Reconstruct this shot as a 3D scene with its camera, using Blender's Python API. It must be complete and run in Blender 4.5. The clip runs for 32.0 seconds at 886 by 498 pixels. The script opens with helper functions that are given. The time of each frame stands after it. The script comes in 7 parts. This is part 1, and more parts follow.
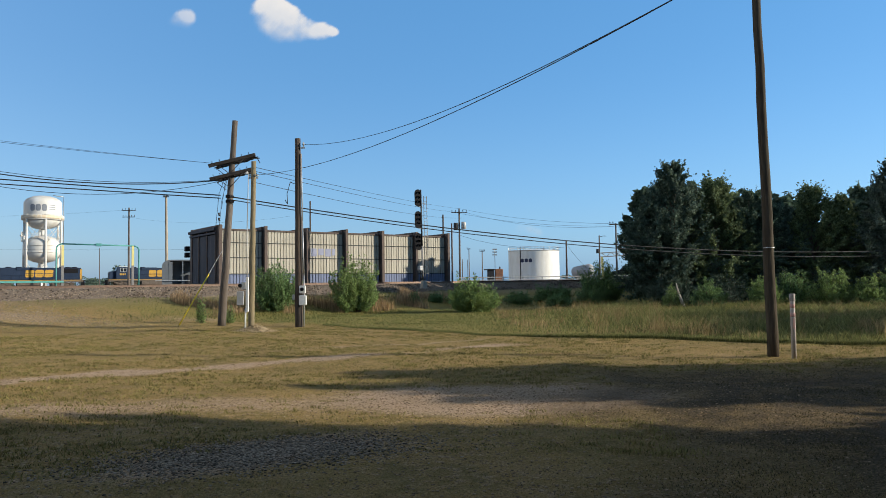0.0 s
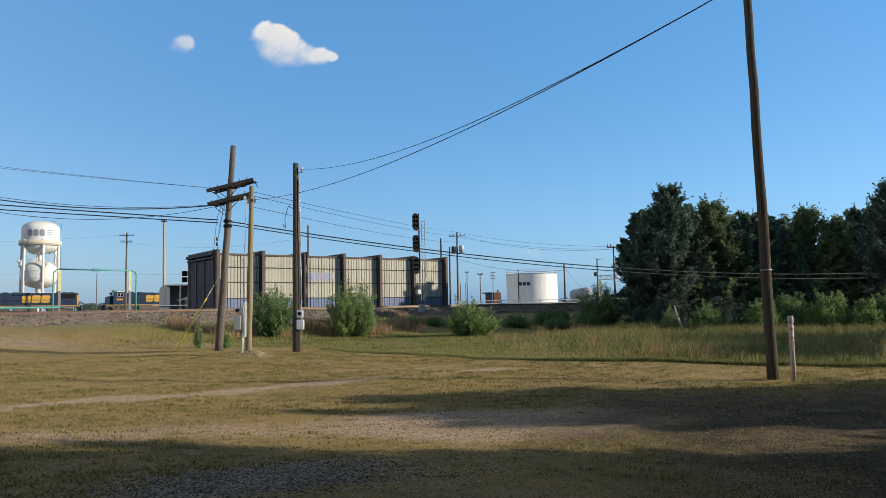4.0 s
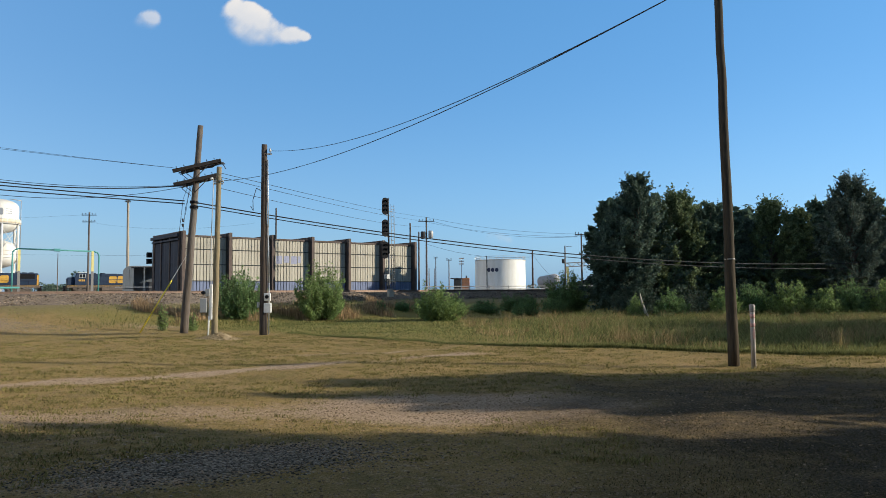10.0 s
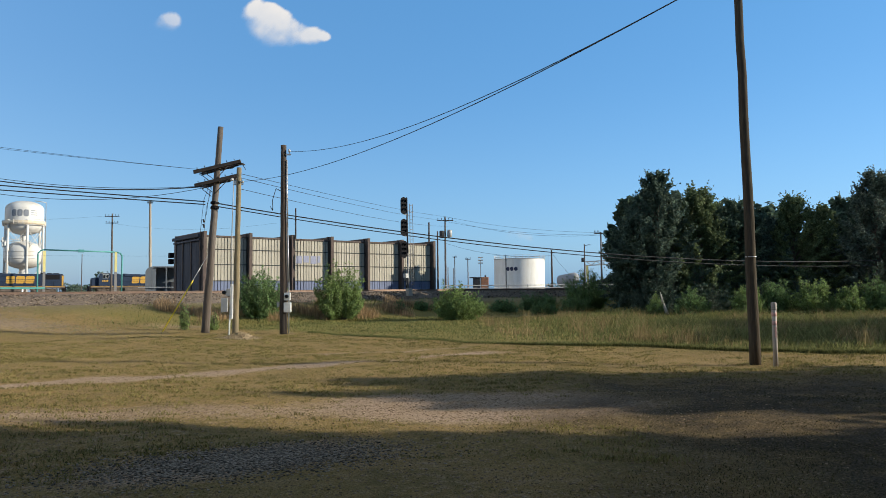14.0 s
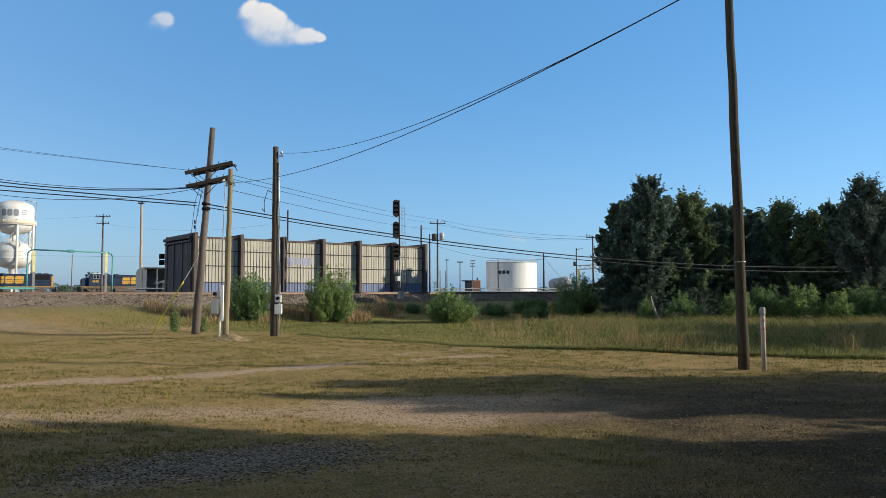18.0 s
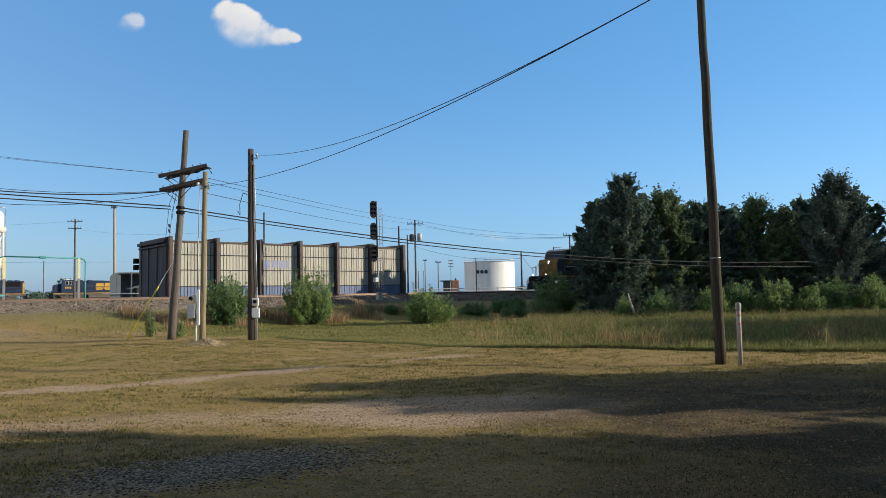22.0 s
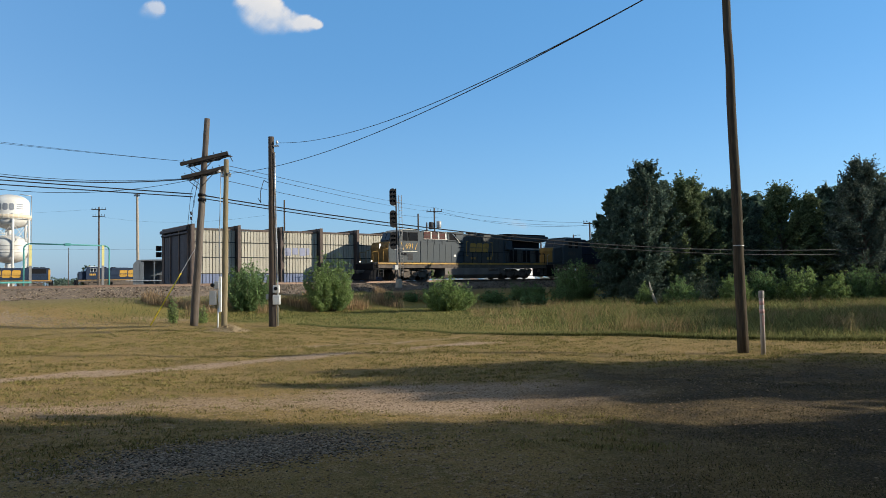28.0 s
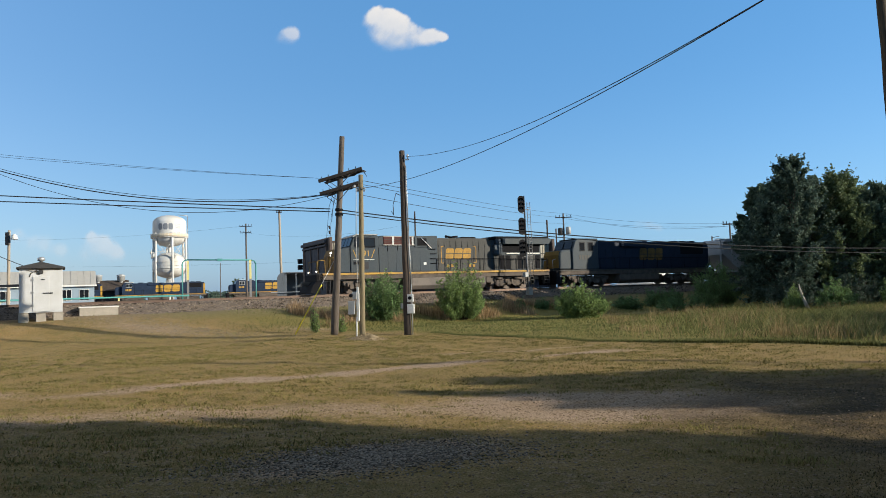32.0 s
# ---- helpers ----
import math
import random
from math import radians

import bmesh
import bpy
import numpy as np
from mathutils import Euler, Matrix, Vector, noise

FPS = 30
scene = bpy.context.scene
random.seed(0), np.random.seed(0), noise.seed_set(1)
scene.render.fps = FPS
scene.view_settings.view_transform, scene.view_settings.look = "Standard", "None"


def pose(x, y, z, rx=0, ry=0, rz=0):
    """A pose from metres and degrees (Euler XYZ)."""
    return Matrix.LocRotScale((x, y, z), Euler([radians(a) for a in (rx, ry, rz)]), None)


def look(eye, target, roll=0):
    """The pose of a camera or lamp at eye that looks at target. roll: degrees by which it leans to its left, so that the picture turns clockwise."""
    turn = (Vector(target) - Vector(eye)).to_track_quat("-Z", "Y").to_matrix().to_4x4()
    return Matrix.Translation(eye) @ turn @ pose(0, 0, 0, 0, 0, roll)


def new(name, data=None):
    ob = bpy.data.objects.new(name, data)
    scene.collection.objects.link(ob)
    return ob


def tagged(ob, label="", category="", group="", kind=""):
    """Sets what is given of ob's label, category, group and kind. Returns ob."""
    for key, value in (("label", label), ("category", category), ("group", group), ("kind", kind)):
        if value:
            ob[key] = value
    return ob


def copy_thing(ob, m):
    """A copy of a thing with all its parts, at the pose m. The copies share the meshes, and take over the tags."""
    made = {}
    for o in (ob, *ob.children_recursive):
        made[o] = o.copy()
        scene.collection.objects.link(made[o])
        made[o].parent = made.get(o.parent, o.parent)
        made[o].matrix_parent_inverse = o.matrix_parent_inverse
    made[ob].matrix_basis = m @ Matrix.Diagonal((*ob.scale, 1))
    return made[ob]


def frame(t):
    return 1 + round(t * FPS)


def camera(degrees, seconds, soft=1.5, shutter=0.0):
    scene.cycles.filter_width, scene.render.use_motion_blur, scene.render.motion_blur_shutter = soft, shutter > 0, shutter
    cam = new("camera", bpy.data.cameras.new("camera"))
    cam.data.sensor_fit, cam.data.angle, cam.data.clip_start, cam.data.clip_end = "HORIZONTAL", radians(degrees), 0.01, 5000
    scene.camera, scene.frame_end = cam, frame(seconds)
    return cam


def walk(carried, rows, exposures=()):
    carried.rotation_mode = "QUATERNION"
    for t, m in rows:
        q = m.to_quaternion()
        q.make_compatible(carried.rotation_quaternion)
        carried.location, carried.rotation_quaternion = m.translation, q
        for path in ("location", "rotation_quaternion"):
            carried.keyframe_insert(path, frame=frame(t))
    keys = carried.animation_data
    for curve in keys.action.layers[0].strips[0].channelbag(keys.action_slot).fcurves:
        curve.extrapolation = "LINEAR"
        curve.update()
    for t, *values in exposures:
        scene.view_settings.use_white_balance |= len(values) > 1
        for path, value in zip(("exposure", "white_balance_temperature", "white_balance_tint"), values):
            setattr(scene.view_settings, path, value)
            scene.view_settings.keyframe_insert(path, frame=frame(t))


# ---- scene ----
cam = camera(63.48, 32.0, soft=0.6)
ROWS = [
    (0, -0.011, 0.016, 1.973, 0.00, 2.69, -0.75),
    (0.5, -0.009, 0.020, 1.974, 0.41, 3.12, -0.04),
    (1, -0.012, 0.001, 1.978, 0.91, 3.12, -0.27),
    (1.5, 0.006, 0.008, 1.972, 0.29, 3.11, -0.58),
    (2, -0.005, 0.005, 1.967, 0.45, 3.06, -0.35),
    (2.5, -0.004, 0.021, 1.963, 0.23, 3.00, -0.63),
    (3, -0.009, 0.022, 1.972, 0.05, 2.91, -0.12),
    (3.5, -0.005, 0.013, 1.975, 0.09, 4.46, -0.93),
    (5.5, -0.013, 0.026, 1.965, -1.21, 4.66, -0.37),
    (6, -0.018, 0.021, 1.963, -1.50, 4.55, -0.38),
    (6.5, -0.021, 0.014, 1.966, -1.57, 4.43, -0.27),
    (7, -0.021, 0.013, 1.965, -2.10, 4.21, 0.06),
    (7.5, -0.022, 0.005, 1.963, -2.21, 3.90, -0.01),
    (8, -0.019, 0.012, 1.957, -1.99, 3.49, 0.05),
    (8.5, -0.032, 0.021, 1.950, -1.90, 3.01, -0.10),
    (9, -0.074, 0.027, 1.946, -2.82, 3.77, 0.98),
    (9.5, -0.034, 0.012, 1.945, -1.82, 2.82, -0.40),
    (10, -0.020, 0.015, 1.965, -2.66, 3.37, -0.33),
    (10.5, -0.031, 0.024, 1.956, -2.13, 3.62, -0.33),
    (11, -0.028, 0.010, 1.955, -1.66, 3.39, 0.27),
    (11.5, -0.019, 0.006, 1.963, -1.65, 3.35, -0.41),
    (12, -0.008, -0.014, 1.970, -1.54, 3.76, -0.60),
    (12.5, -0.017, -0.003, 1.958, -1.35, 3.62, -0.03),
    (13, -0.010, -0.013, 1.964, -1.41, 3.80, -0.50),
    (13.5, -0.021, -0.018, 1.954, -1.39, 3.43, -0.96),
    (14, -0.000, -0.011, 1.956, -1.14, 3.32, -0.51),
    (14.5, 0.010, -0.013, 1.958, -2.43, 3.09, -0.49),
    (16.5, 0.038, -0.015, 1.947, -2.56, 3.02, -0.46),
    (17, 0.034, -0.019, 1.952, -2.40, 3.28, -0.22),
    (17.5, 0.028, -0.026, 1.949, -2.21, 3.51, -0.09),
    (18, 0.037, -0.030, 1.958, -1.75, 3.55, -0.12),
    (18.5, 0.034, -0.026, 1.959, -2.09, 3.58, -0.18),
    (19, 0.029, -0.015, 1.962, -1.96, 3.86, -0.32),
    (19.5, 0.040, -0.019, 1.964, -2.18, 3.94, -0.69),
    (20, 0.034, -0.002, 1.953, -2.50, 4.02, -0.61),
    (20.5, 0.032, 0.005, 1.951, -2.61, 3.99, -0.59),
    (21, 0.029, -0.005, 1.950, -3.15, 3.80, -0.51),
    (21.5, 0.030, 0.006, 1.953, -3.31, 3.56, -0.51),
    (22, 0.029, 0.006, 1.960, -3.53, 3.56, -1.08),
    (22.5, 0.013, 0.008, 1.949, -3.79, 3.23, -0.84),
    (23, 0.014, 0.014, 1.949, -3.33, 2.86, -0.79),
    (23.5, 0.016, 0.026, 1.949, -2.97, 2.83, -0.67),
    (24, 0.025, 0.020, 1.949, -2.97, 2.73, -0.79),
    (24.5, 0.022, 0.026, 1.957, -2.93, 2.82, -0.91),
    (26.5, 0.019, 0.031, 1.955, -2.48, 2.97, -0.79),
    (27, 0.013, 0.029, 1.949, -2.19, 3.00, -0.73),
    (27.5, 0.010, 0.026, 1.941, -2.03, 2.68, -0.72),
    (28, 0.015, 0.026, 1.947, -1.97, 2.61, -0.94),
    (28.5, 0.019, -0.004, 1.950, -1.30, 3.02, -1.12),
    (29, 0.006, 0.001, 1.953, -0.27, 3.10, -0.83),
    (29.5, -0.001, 0.003, 1.953, 1.40, 3.01, -1.05),
    (30, 0.007, -0.004, 1.957, 2.04, 2.96, -1.10),
    (30.5, -0.007, -0.023, 1.957, 3.24, 3.20, -0.79),
    (31, -0.020, -0.037, 1.969, 4.41, 3.03, -0.94),
    (31.5, -0.022, -0.100, 1.963, 6.58, 3.44, -1.46),
    (32, -0.044, -0.090, 1.961, 8.30, 3.47, -1.91)]
# the eye sways by centimetres: x, y, z, then yaw, pitch and roll
walk(cam, [(t, look((x, y, z), (x - math.sin(radians(w)) * math.cos(radians(p)), y + math.cos(radians(w)) * math.cos(radians(p)), z + math.sin(radians(p))), r))
           for t, x, y, z, w, p, r in ROWS], exposures=((0.0, 0.5, 6800, 10), (32.0, 0.5, 6800, 10)))

# ---- world, sun, exposure ----
SUN_AZ, SUN_EL = (0.992, -0.125), 17.0
world = bpy.data.worlds.new("sky")
scene.world = world
world.use_nodes = True
wn = world.node_tree
sky = wn.nodes.new("ShaderNodeTexSky")
sky.sky_type, sky.sun_disc = "NISHITA", False
sky.sun_elevation = radians(SUN_EL)
sky.sun_rotation = -math.atan2(SUN_AZ[0], SUN_AZ[1])
sky.air_density, sky.dust_density, sky.ozone_density = 1.0, 1.2, 4.0
wn.nodes["Background"].inputs["Strength"].default_value = 0.074
wn.links.new(sky.outputs[0], wn.nodes["Background"].inputs["Color"])
# an even veil of blue summer haze over the whole sky
veil, both = wn.nodes.new("ShaderNodeBackground"), wn.nodes.new("ShaderNodeAddShader")
veil.inputs["Color"].default_value = (0.056, 0.318, 0.735, 1)
where, part_z = wn.nodes.new("ShaderNodeTexCoord"), wn.nodes.new("ShaderNodeSeparateXYZ")
wn.links.new(where.outputs["Generated"], part_z.inputs[0])
# the veil brightens gently towards the sun's side
veil_side = wn.nodes.new("ShaderNodeMapRange")
for slot, value in (("From Min", -1.0), ("From Max", 1.0), ("To Min", 0.29), ("To Max", 0.53)):
    veil_side.inputs[slot].default_value = value
wn.links.new(part_z.outputs["X"], veil_side.inputs["Value"]), wn.links.new(veil_side.outputs["Result"], veil.inputs["Strength"])
wn.links.new(wn.nodes["Background"].outputs[0], both.inputs[0]), wn.links.new(veil.outputs[0], both.inputs[1])
# paler overhead, out of view, added so the sky's fill is less blue
high, pale, up = wn.nodes.new("ShaderNodeBackground"), wn.nodes.new("ShaderNodeMixShader"), wn.nodes.new("ShaderNodeMapRange")
high.inputs["Color"].default_value, high.inputs["Strength"].default_value = (0.50, 0.62, 0.78, 1), 0.35
wn.links.new(part_z.outputs["Z"], up.inputs["Value"])
up.inputs["From Min"].default_value, up.inputs["From Max"].default_value = 0.43, 0.75
wn.links.new(up.outputs["Result"], pale.inputs["Fac"]), wn.links.new(both.outputs[0], pale.inputs[1]), wn.links.new(high.outputs[0], pale.inputs[2])
# pale haze low over the horizon
low, all_sky, near_rim = wn.nodes.new("ShaderNodeBackground"), wn.nodes.new("ShaderNodeAddShader"), wn.nodes.new("ShaderNodeMapRange")
low.inputs["Color"].default_value = (0.75, 1.0, 1.0, 1)
near_rim.interpolation_type = "SMOOTHSTEP"
for slot, value in (("From Min", 0.0), ("From Max", 0.30), ("To Min", 0.042), ("To Max", 0.0)):
    near_rim.inputs[slot].default_value = value
wn.links.new(part_z.outputs["Z"], near_rim.inputs["Value"]), wn.links.new(near_rim.outputs["Result"], low.inputs["Strength"])
wn.links.new(pale.outputs[0], all_sky.inputs[0]), wn.links.new(low.outputs[0], all_sky.inputs[1])
wn.links.new(all_sky.outputs[0], wn.nodes["World Output"].inputs["Surface"])
sun = new("sun", bpy.data.lights.new("sun", "SUN"))
sun.data.energy, sun.data.angle, sun.data.color = 5.0, radians(0.6), (1.0, 0.94, 0.81)
_c = math.cos(radians(SUN_EL))
sun.matrix_world = look((0, 0, 50), (-SUN_AZ[0] * _c, -SUN_AZ[1] * _c, 50 - math.sin(radians(SUN_EL))))


# ---- materials ----
def material(name, color, rough=0.7, metal=0.0, spread=0.25, scale=4.0, fine=40.0, bump=0.15, other=None, island=0.0, obj=0.0, coat=0.0, streak=0.0, spec=0.3):
    """A procedural surface: base colour broken at two scales, stains towards 'other', bump, variation by island or object, rain streaks."""
    m = bpy.data.materials.new(name)
    m.use_nodes = True
    nt = m.node_tree
    n, ln = nt.nodes, nt.links
    b = n["Principled BSDF"]
    tc = n.new("ShaderNodeTexCoord")
    na, nb = n.new("ShaderNodeTexNoise"), n.new("ShaderNodeTexNoise")
    na.inputs["Scale"].default_value, nb.inputs["Scale"].default_value = scale, fine
    na.inputs["Detail"].default_value = nb.inputs["Detail"].default_value = 5
    src = tc.outputs["Object"]
    if streak:
        mp = n.new("ShaderNodeMapping")
        mp.inputs["Scale"].default_value = (1, 1, streak)
        ln.new(src, mp.inputs[0])
        src = mp.outputs[0]
    for q in (na, nb):
        ln.new(src, q.inputs["Vector"])
    r1 = n.new("ShaderNodeValToRGB")
    r1.color_ramp.elements[0].position, r1.color_ramp.elements[1].position = 0.35, 0.68
    r1.color_ramp.elements[0].color = (*color, 1)
    o = other or tuple(c * (1 - spread) for c in color)
    r1.color_ramp.elements[1].color = (*o, 1)
    ln.new(na.outputs["Fac"], r1.inputs[0])
    hs = n.new("ShaderNodeHueSaturation")
    mr = n.new("ShaderNodeMapRange")
    mr.inputs[1].default_value, mr.inputs[2].default_value = 0.25, 0.75
    mr.inputs[3].default_value, mr.inputs[4].default_value = 1 - spread, 1 + spread
    ln.new(nb.outputs["Fac"], mr.inputs[0])
    val = mr.outputs[0]
    for amount, node, sock in ((island, "ShaderNodeNewGeometry", "Random Per Island"), (obj, "ShaderNodeObjectInfo", "Random")):
        if amount:
            g = n.new(node)
            k = n.new("ShaderNodeMapRange")
            k.inputs[3].default_value, k.inputs[4].default_value = 1 - amount, 1 + amount
            ln.new(g.outputs[sock], k.inputs[0])
            mu = n.new("ShaderNodeMath")
            mu.operation = "MULTIPLY"
            ln.new(val, mu.inputs[0]), ln.new(k.outputs[0], mu.inputs[1])
            val = mu.outputs[0]
    ln.new(val, hs.inputs["Value"])
    ln.new(r1.outputs[0], hs.inputs["Color"])
    ln.new(hs.outputs[0], b.inputs["Base Color"])
    rr = n.new("ShaderNodeMapRange")
    rr.inputs[3].default_value, rr.inputs[4].default_value = max(0.02, rough - 0.12), min(1, rough + 0.12)
    ln.new(nb.outputs["Fac"], rr.inputs[0])
    ln.new(rr.outputs[0], b.inputs["Roughness"])
    b.inputs["Metallic"].default_value = metal
    b.inputs["Specular IOR Level"].default_value = spec
    b.inputs["Coat Weight"].default_value = coat
    if bump:
        bp = n.new("ShaderNodeBump")
        bp.inputs["Strength"].default_value, bp.inputs["Distance"].default_value = bump, 0.02
        ln.new(nb.outputs["Fac"], bp.inputs["Height"])
        ln.new(bp.outputs[0], b.inputs["Normal"])
    return m


def leaf_material(name, color, light=0.3, island=0.45, spec=0.12):
    m = material(name, color, 0.6, spread=0.25, scale=0.8, fine=6, bump=0.0, island=island, spec=spec)
    nt = m.node_tree
    b = nt.nodes["Principled BSDF"]
    out = nt.nodes["Material Output"]
    tr, mx = nt.nodes.new("ShaderNodeBsdfTranslucent"), nt.nodes.new("ShaderNodeMixShader")
    mx.inputs[0].default_value = light
    nt.links.new(b.inputs["Base Color"].links[0].from_socket, tr.inputs["Color"])
    nt.links.new(b.outputs[0], mx.inputs[1]), nt.links.new(tr.outputs[0], mx.inputs[2])
    nt.links.new(mx.outputs[0], out.inputs["Surface"])
    return m


def glow(name, color, strength):
    m = bpy.data.materials.new(name)
    m.use_nodes = True
    b = m.node_tree.nodes["Principled BSDF"]
    b.inputs["Base Color"].default_value = (*color, 1)
    b.inputs["Emission Color"].default_value, b.inputs["Emission Strength"].default_value = (*color, 1), strength
    return m


M_WOOD = material("weathered_pole_wood", (0.122, 0.106, 0.094), 0.9, spread=0.35, scale=3, fine=30, bump=0.6, other=(0.075, 0.058, 0.045), streak=0.08)
M_WOODY = material("treated_pole_wood", (0.205, 0.165, 0.098), 0.85, spread=0.25, scale=3, fine=30, bump=0.5, streak=0.08)
M_DARKWOOD = material("creosote_wood", (0.075, 0.055, 0.042), 0.85, spread=0.35, scale=3, fine=30, bump=0.5, other=(0.035, 0.028, 0.024), streak=0.1)
M_ARM = material("crossarm_wood", (0.06, 0.048, 0.04), 0.9, spread=0.3, bump=0.4)
M_STEEL = material("galvanised_steel", (0.42, 0.43, 0.43), 0.5, 0.6, 0.15, 6, 60, 0.05)
M_DULLSTEEL = material("dull_grey_steel", (0.21, 0.205, 0.20), 0.7, 0.2, 0.2, 6, 40, 0.05)
M_BLACK = material("black_paint", (0.012, 0.012, 0.014), 0.8, 0, 0.3, 5, 50, 0.05, spec=0.08)
M_CABLE = material("cable_rubber", (0.02, 0.02, 0.022), 0.6, 0, 0.2)
M_PVC = material("white_pvc", (0.62, 0.62, 0.59), 0.45, 0, 0.08, 8, 60, 0.03)
M_BOX = material("grey_meter_box", (0.34, 0.345, 0.34), 0.5, 0.1, 0.1, 8, 60, 0.03)
M_WHITEBOX = material("white_meter_box", (0.58, 0.585, 0.57), 0.5, 0.1, 0.1, 8, 60, 0.03)
M_GLASS = material("dark_glass", (0.012, 0.014, 0.017), 0.08, 0, 0.1, 5, 40, 0.0)
M_CONC = material("concrete", (0.34, 0.305, 0.255), 0.9, 0, 0.15, 3, 50, 0.3)
M_RAIL = material("rail_steel", (0.19, 0.13, 0.10), 0.5, 0.5, 0.2, 5, 60, 0.1)
M_TIE = material("wooden_tie", (0.075, 0.058, 0.045), 0.95, 0, 0.3, 6, 40, 0.4, obj=0.3)
M_BALLAST = material("ballast_bed", (0.155, 0.122, 0.096), 0.95, 0, 0.4, 2, 9, 0.9, other=(0.105, 0.082, 0.065))
M_STONE = material("ballast_stone", (0.185, 0.146, 0.112), 0.95, 0, 0.2, 2, 40, 0.3, island=0.9, spec=0.05)
M_PANEL = material("cream_sheet_panel", (0.375, 0.355, 0.295), 0.6, 0.0, 0.08, 1.2, 30, 0.05, other=(0.31, 0.285, 0.235), obj=0.10, streak=0.15, spec=0.1)
M_PANELB = material("blue_sheet_panel", (0.145, 0.175, 0.265), 0.6, 0.0, 0.12, 1.2, 30, 0.05, obj=0.12, streak=0.2, spec=0.1)
M_RUSTPOST = material("rusty_brown_steel", (0.105, 0.078, 0.066), 0.85, 0.0, 0.25, 2, 30, 0.2, other=(0.075, 0.058, 0.053))
M_DARKSTEEL = material("dark_grey_steel", (0.05, 0.05, 0.052), 0.8, 0.0, 0.25, 2, 30, 0.1, spec=0.15)
# blue-grey for the noise wall's end, with that side's shade in the colour
M_ENDSHADE = material("shaded_end_sheet", (0.058, 0.064, 0.080), 0.75, 0.0, 0.25, 1.5, 20, 0.1, streak=0.2, spec=0.15)
M_FADEDBLUE = material("faded_blue_paint", (0.235, 0.25, 0.34), 0.7, 0, 0.15, 3, 30, 0.05)
M_LEAF = leaf_material("tree_leaf", (0.10, 0.142, 0.095))
# darker leaf copy; part of the left trees' shade is in its colour
M_LEAFD = leaf_material("dark_tree_leaf", (0.086, 0.125, 0.092))
M_LEAF2 = leaf_material("olive_tree_leaf", (0.14, 0.18, 0.085))
M_PINE = leaf_material("pine_needle", (0.098, 0.128, 0.098), 0.2)
M_BUSH = leaf_material("bush_leaf", (0.205, 0.285, 0.10), 0.4, 0.4)
M_BUSHD = leaf_material("dark_bush_leaf", (0.15, 0.235, 0.092), 0.38, 0.4)
M_BARK = material("bark", (0.10, 0.08, 0.06), 0.95, 0, 0.3, 4, 30, 0.6)
M_DEAD = material("bleached_dead_wood", (0.45, 0.40, 0.34), 0.9, 0, 0.2, 4, 30, 0.4)
M_GRASS = leaf_material("mown_grass_blade", (0.275, 0.22, 0.095), 0.25, 0.3, 0.02)
# darker copy of the grass colour, holding shade for the lawn's right
M_DARKGRASS = leaf_material("shade_darkened_grass_blade", (0.072, 0.064, 0.028), 0.25, 0.4, 0.02)
M_TALL = leaf_material("tall_green_grass", (0.182, 0.186, 0.070), 0.3, 0.5, 0.03)
M_SEDGE = leaf_material("rusty_sedge_blade", (0.37, 0.25, 0.14), 0.3, 0.45, 0.03)
M_DRY = leaf_material("dry_straw_grass", (0.30, 0.225, 0.11), 0.3, 0.4, 0.03)

# ---- mesh helpers ----
U = Vector((math.cos(radians(37)), math.sin(radians(37)), 0))   # along the main track, away from the eye
N = Vector((-U.y, U.x, 0))                                        # across it, away from the eye
TRACK, RAILTOP = 53.97, 2.10


def along(s, off, z=0.0):
    """A point s metres along the track's direction and off metres across it."""
    return U * s + N * off + Vector((0, 0, z))


def box(bm, x0, x1, y0, y1, z0, z1, bev=0.0, m=None):
    v = [bm.verts.new((x, y, z)) for x in (x0, x1) for y in (y0, y1) for z in (z0, z1)]
    fs = [bm.faces.new([v[i] for i in q]) for q in ((0, 1, 3, 2), (4, 6, 7, 5), (0, 4, 5, 1), (2, 3, 7, 6), (0, 2, 6, 4), (1, 5, 7, 3))]
    if bev:
        es = list({e for f in fs for e in f.edges})
        r = bmesh.ops.bevel(bm, geom=es, offset=bev, segments=2, affect="EDGES", profile=0.5)
        v = list({q for f in r["faces"] for q in f.verts} | {q for q in v if q.is_valid})
    if m is not None:
        bmesh.ops.transform(bm, matrix=m, verts=v)
    return v


def prism(bm, pts, y0, y1, bev=0.0, m=None):
    """The outline pts in x and z, drawn out from y0 to y1."""
    a, b = [bm.verts.new((x, y0, z)) for x, z in pts], [bm.verts.new((x, y1, z)) for x, z in pts]
    fs = [bm.faces.new(a), bm.faces.new(b[::-1])]
    k = len(pts)
    for i in range(k):
        fs.append(bm.faces.new((a[i], b[i], b[(i + 1) % k], a[(i + 1) % k])))
    bmesh.ops.recalc_face_normals(bm, faces=fs)
    v = a + b
    if bev:
        es = list({e for f in fs for e in f.edges})
        r = bmesh.ops.bevel(bm, geom=es, offset=bev, segments=2, affect="EDGES", profile=0.5)
        v = list({q for f in r["faces"] for q in f.verts} | {q for q in v if q.is_valid})
    if m is not None:
        bmesh.ops.transform(bm, matrix=m, verts=v)
    return v


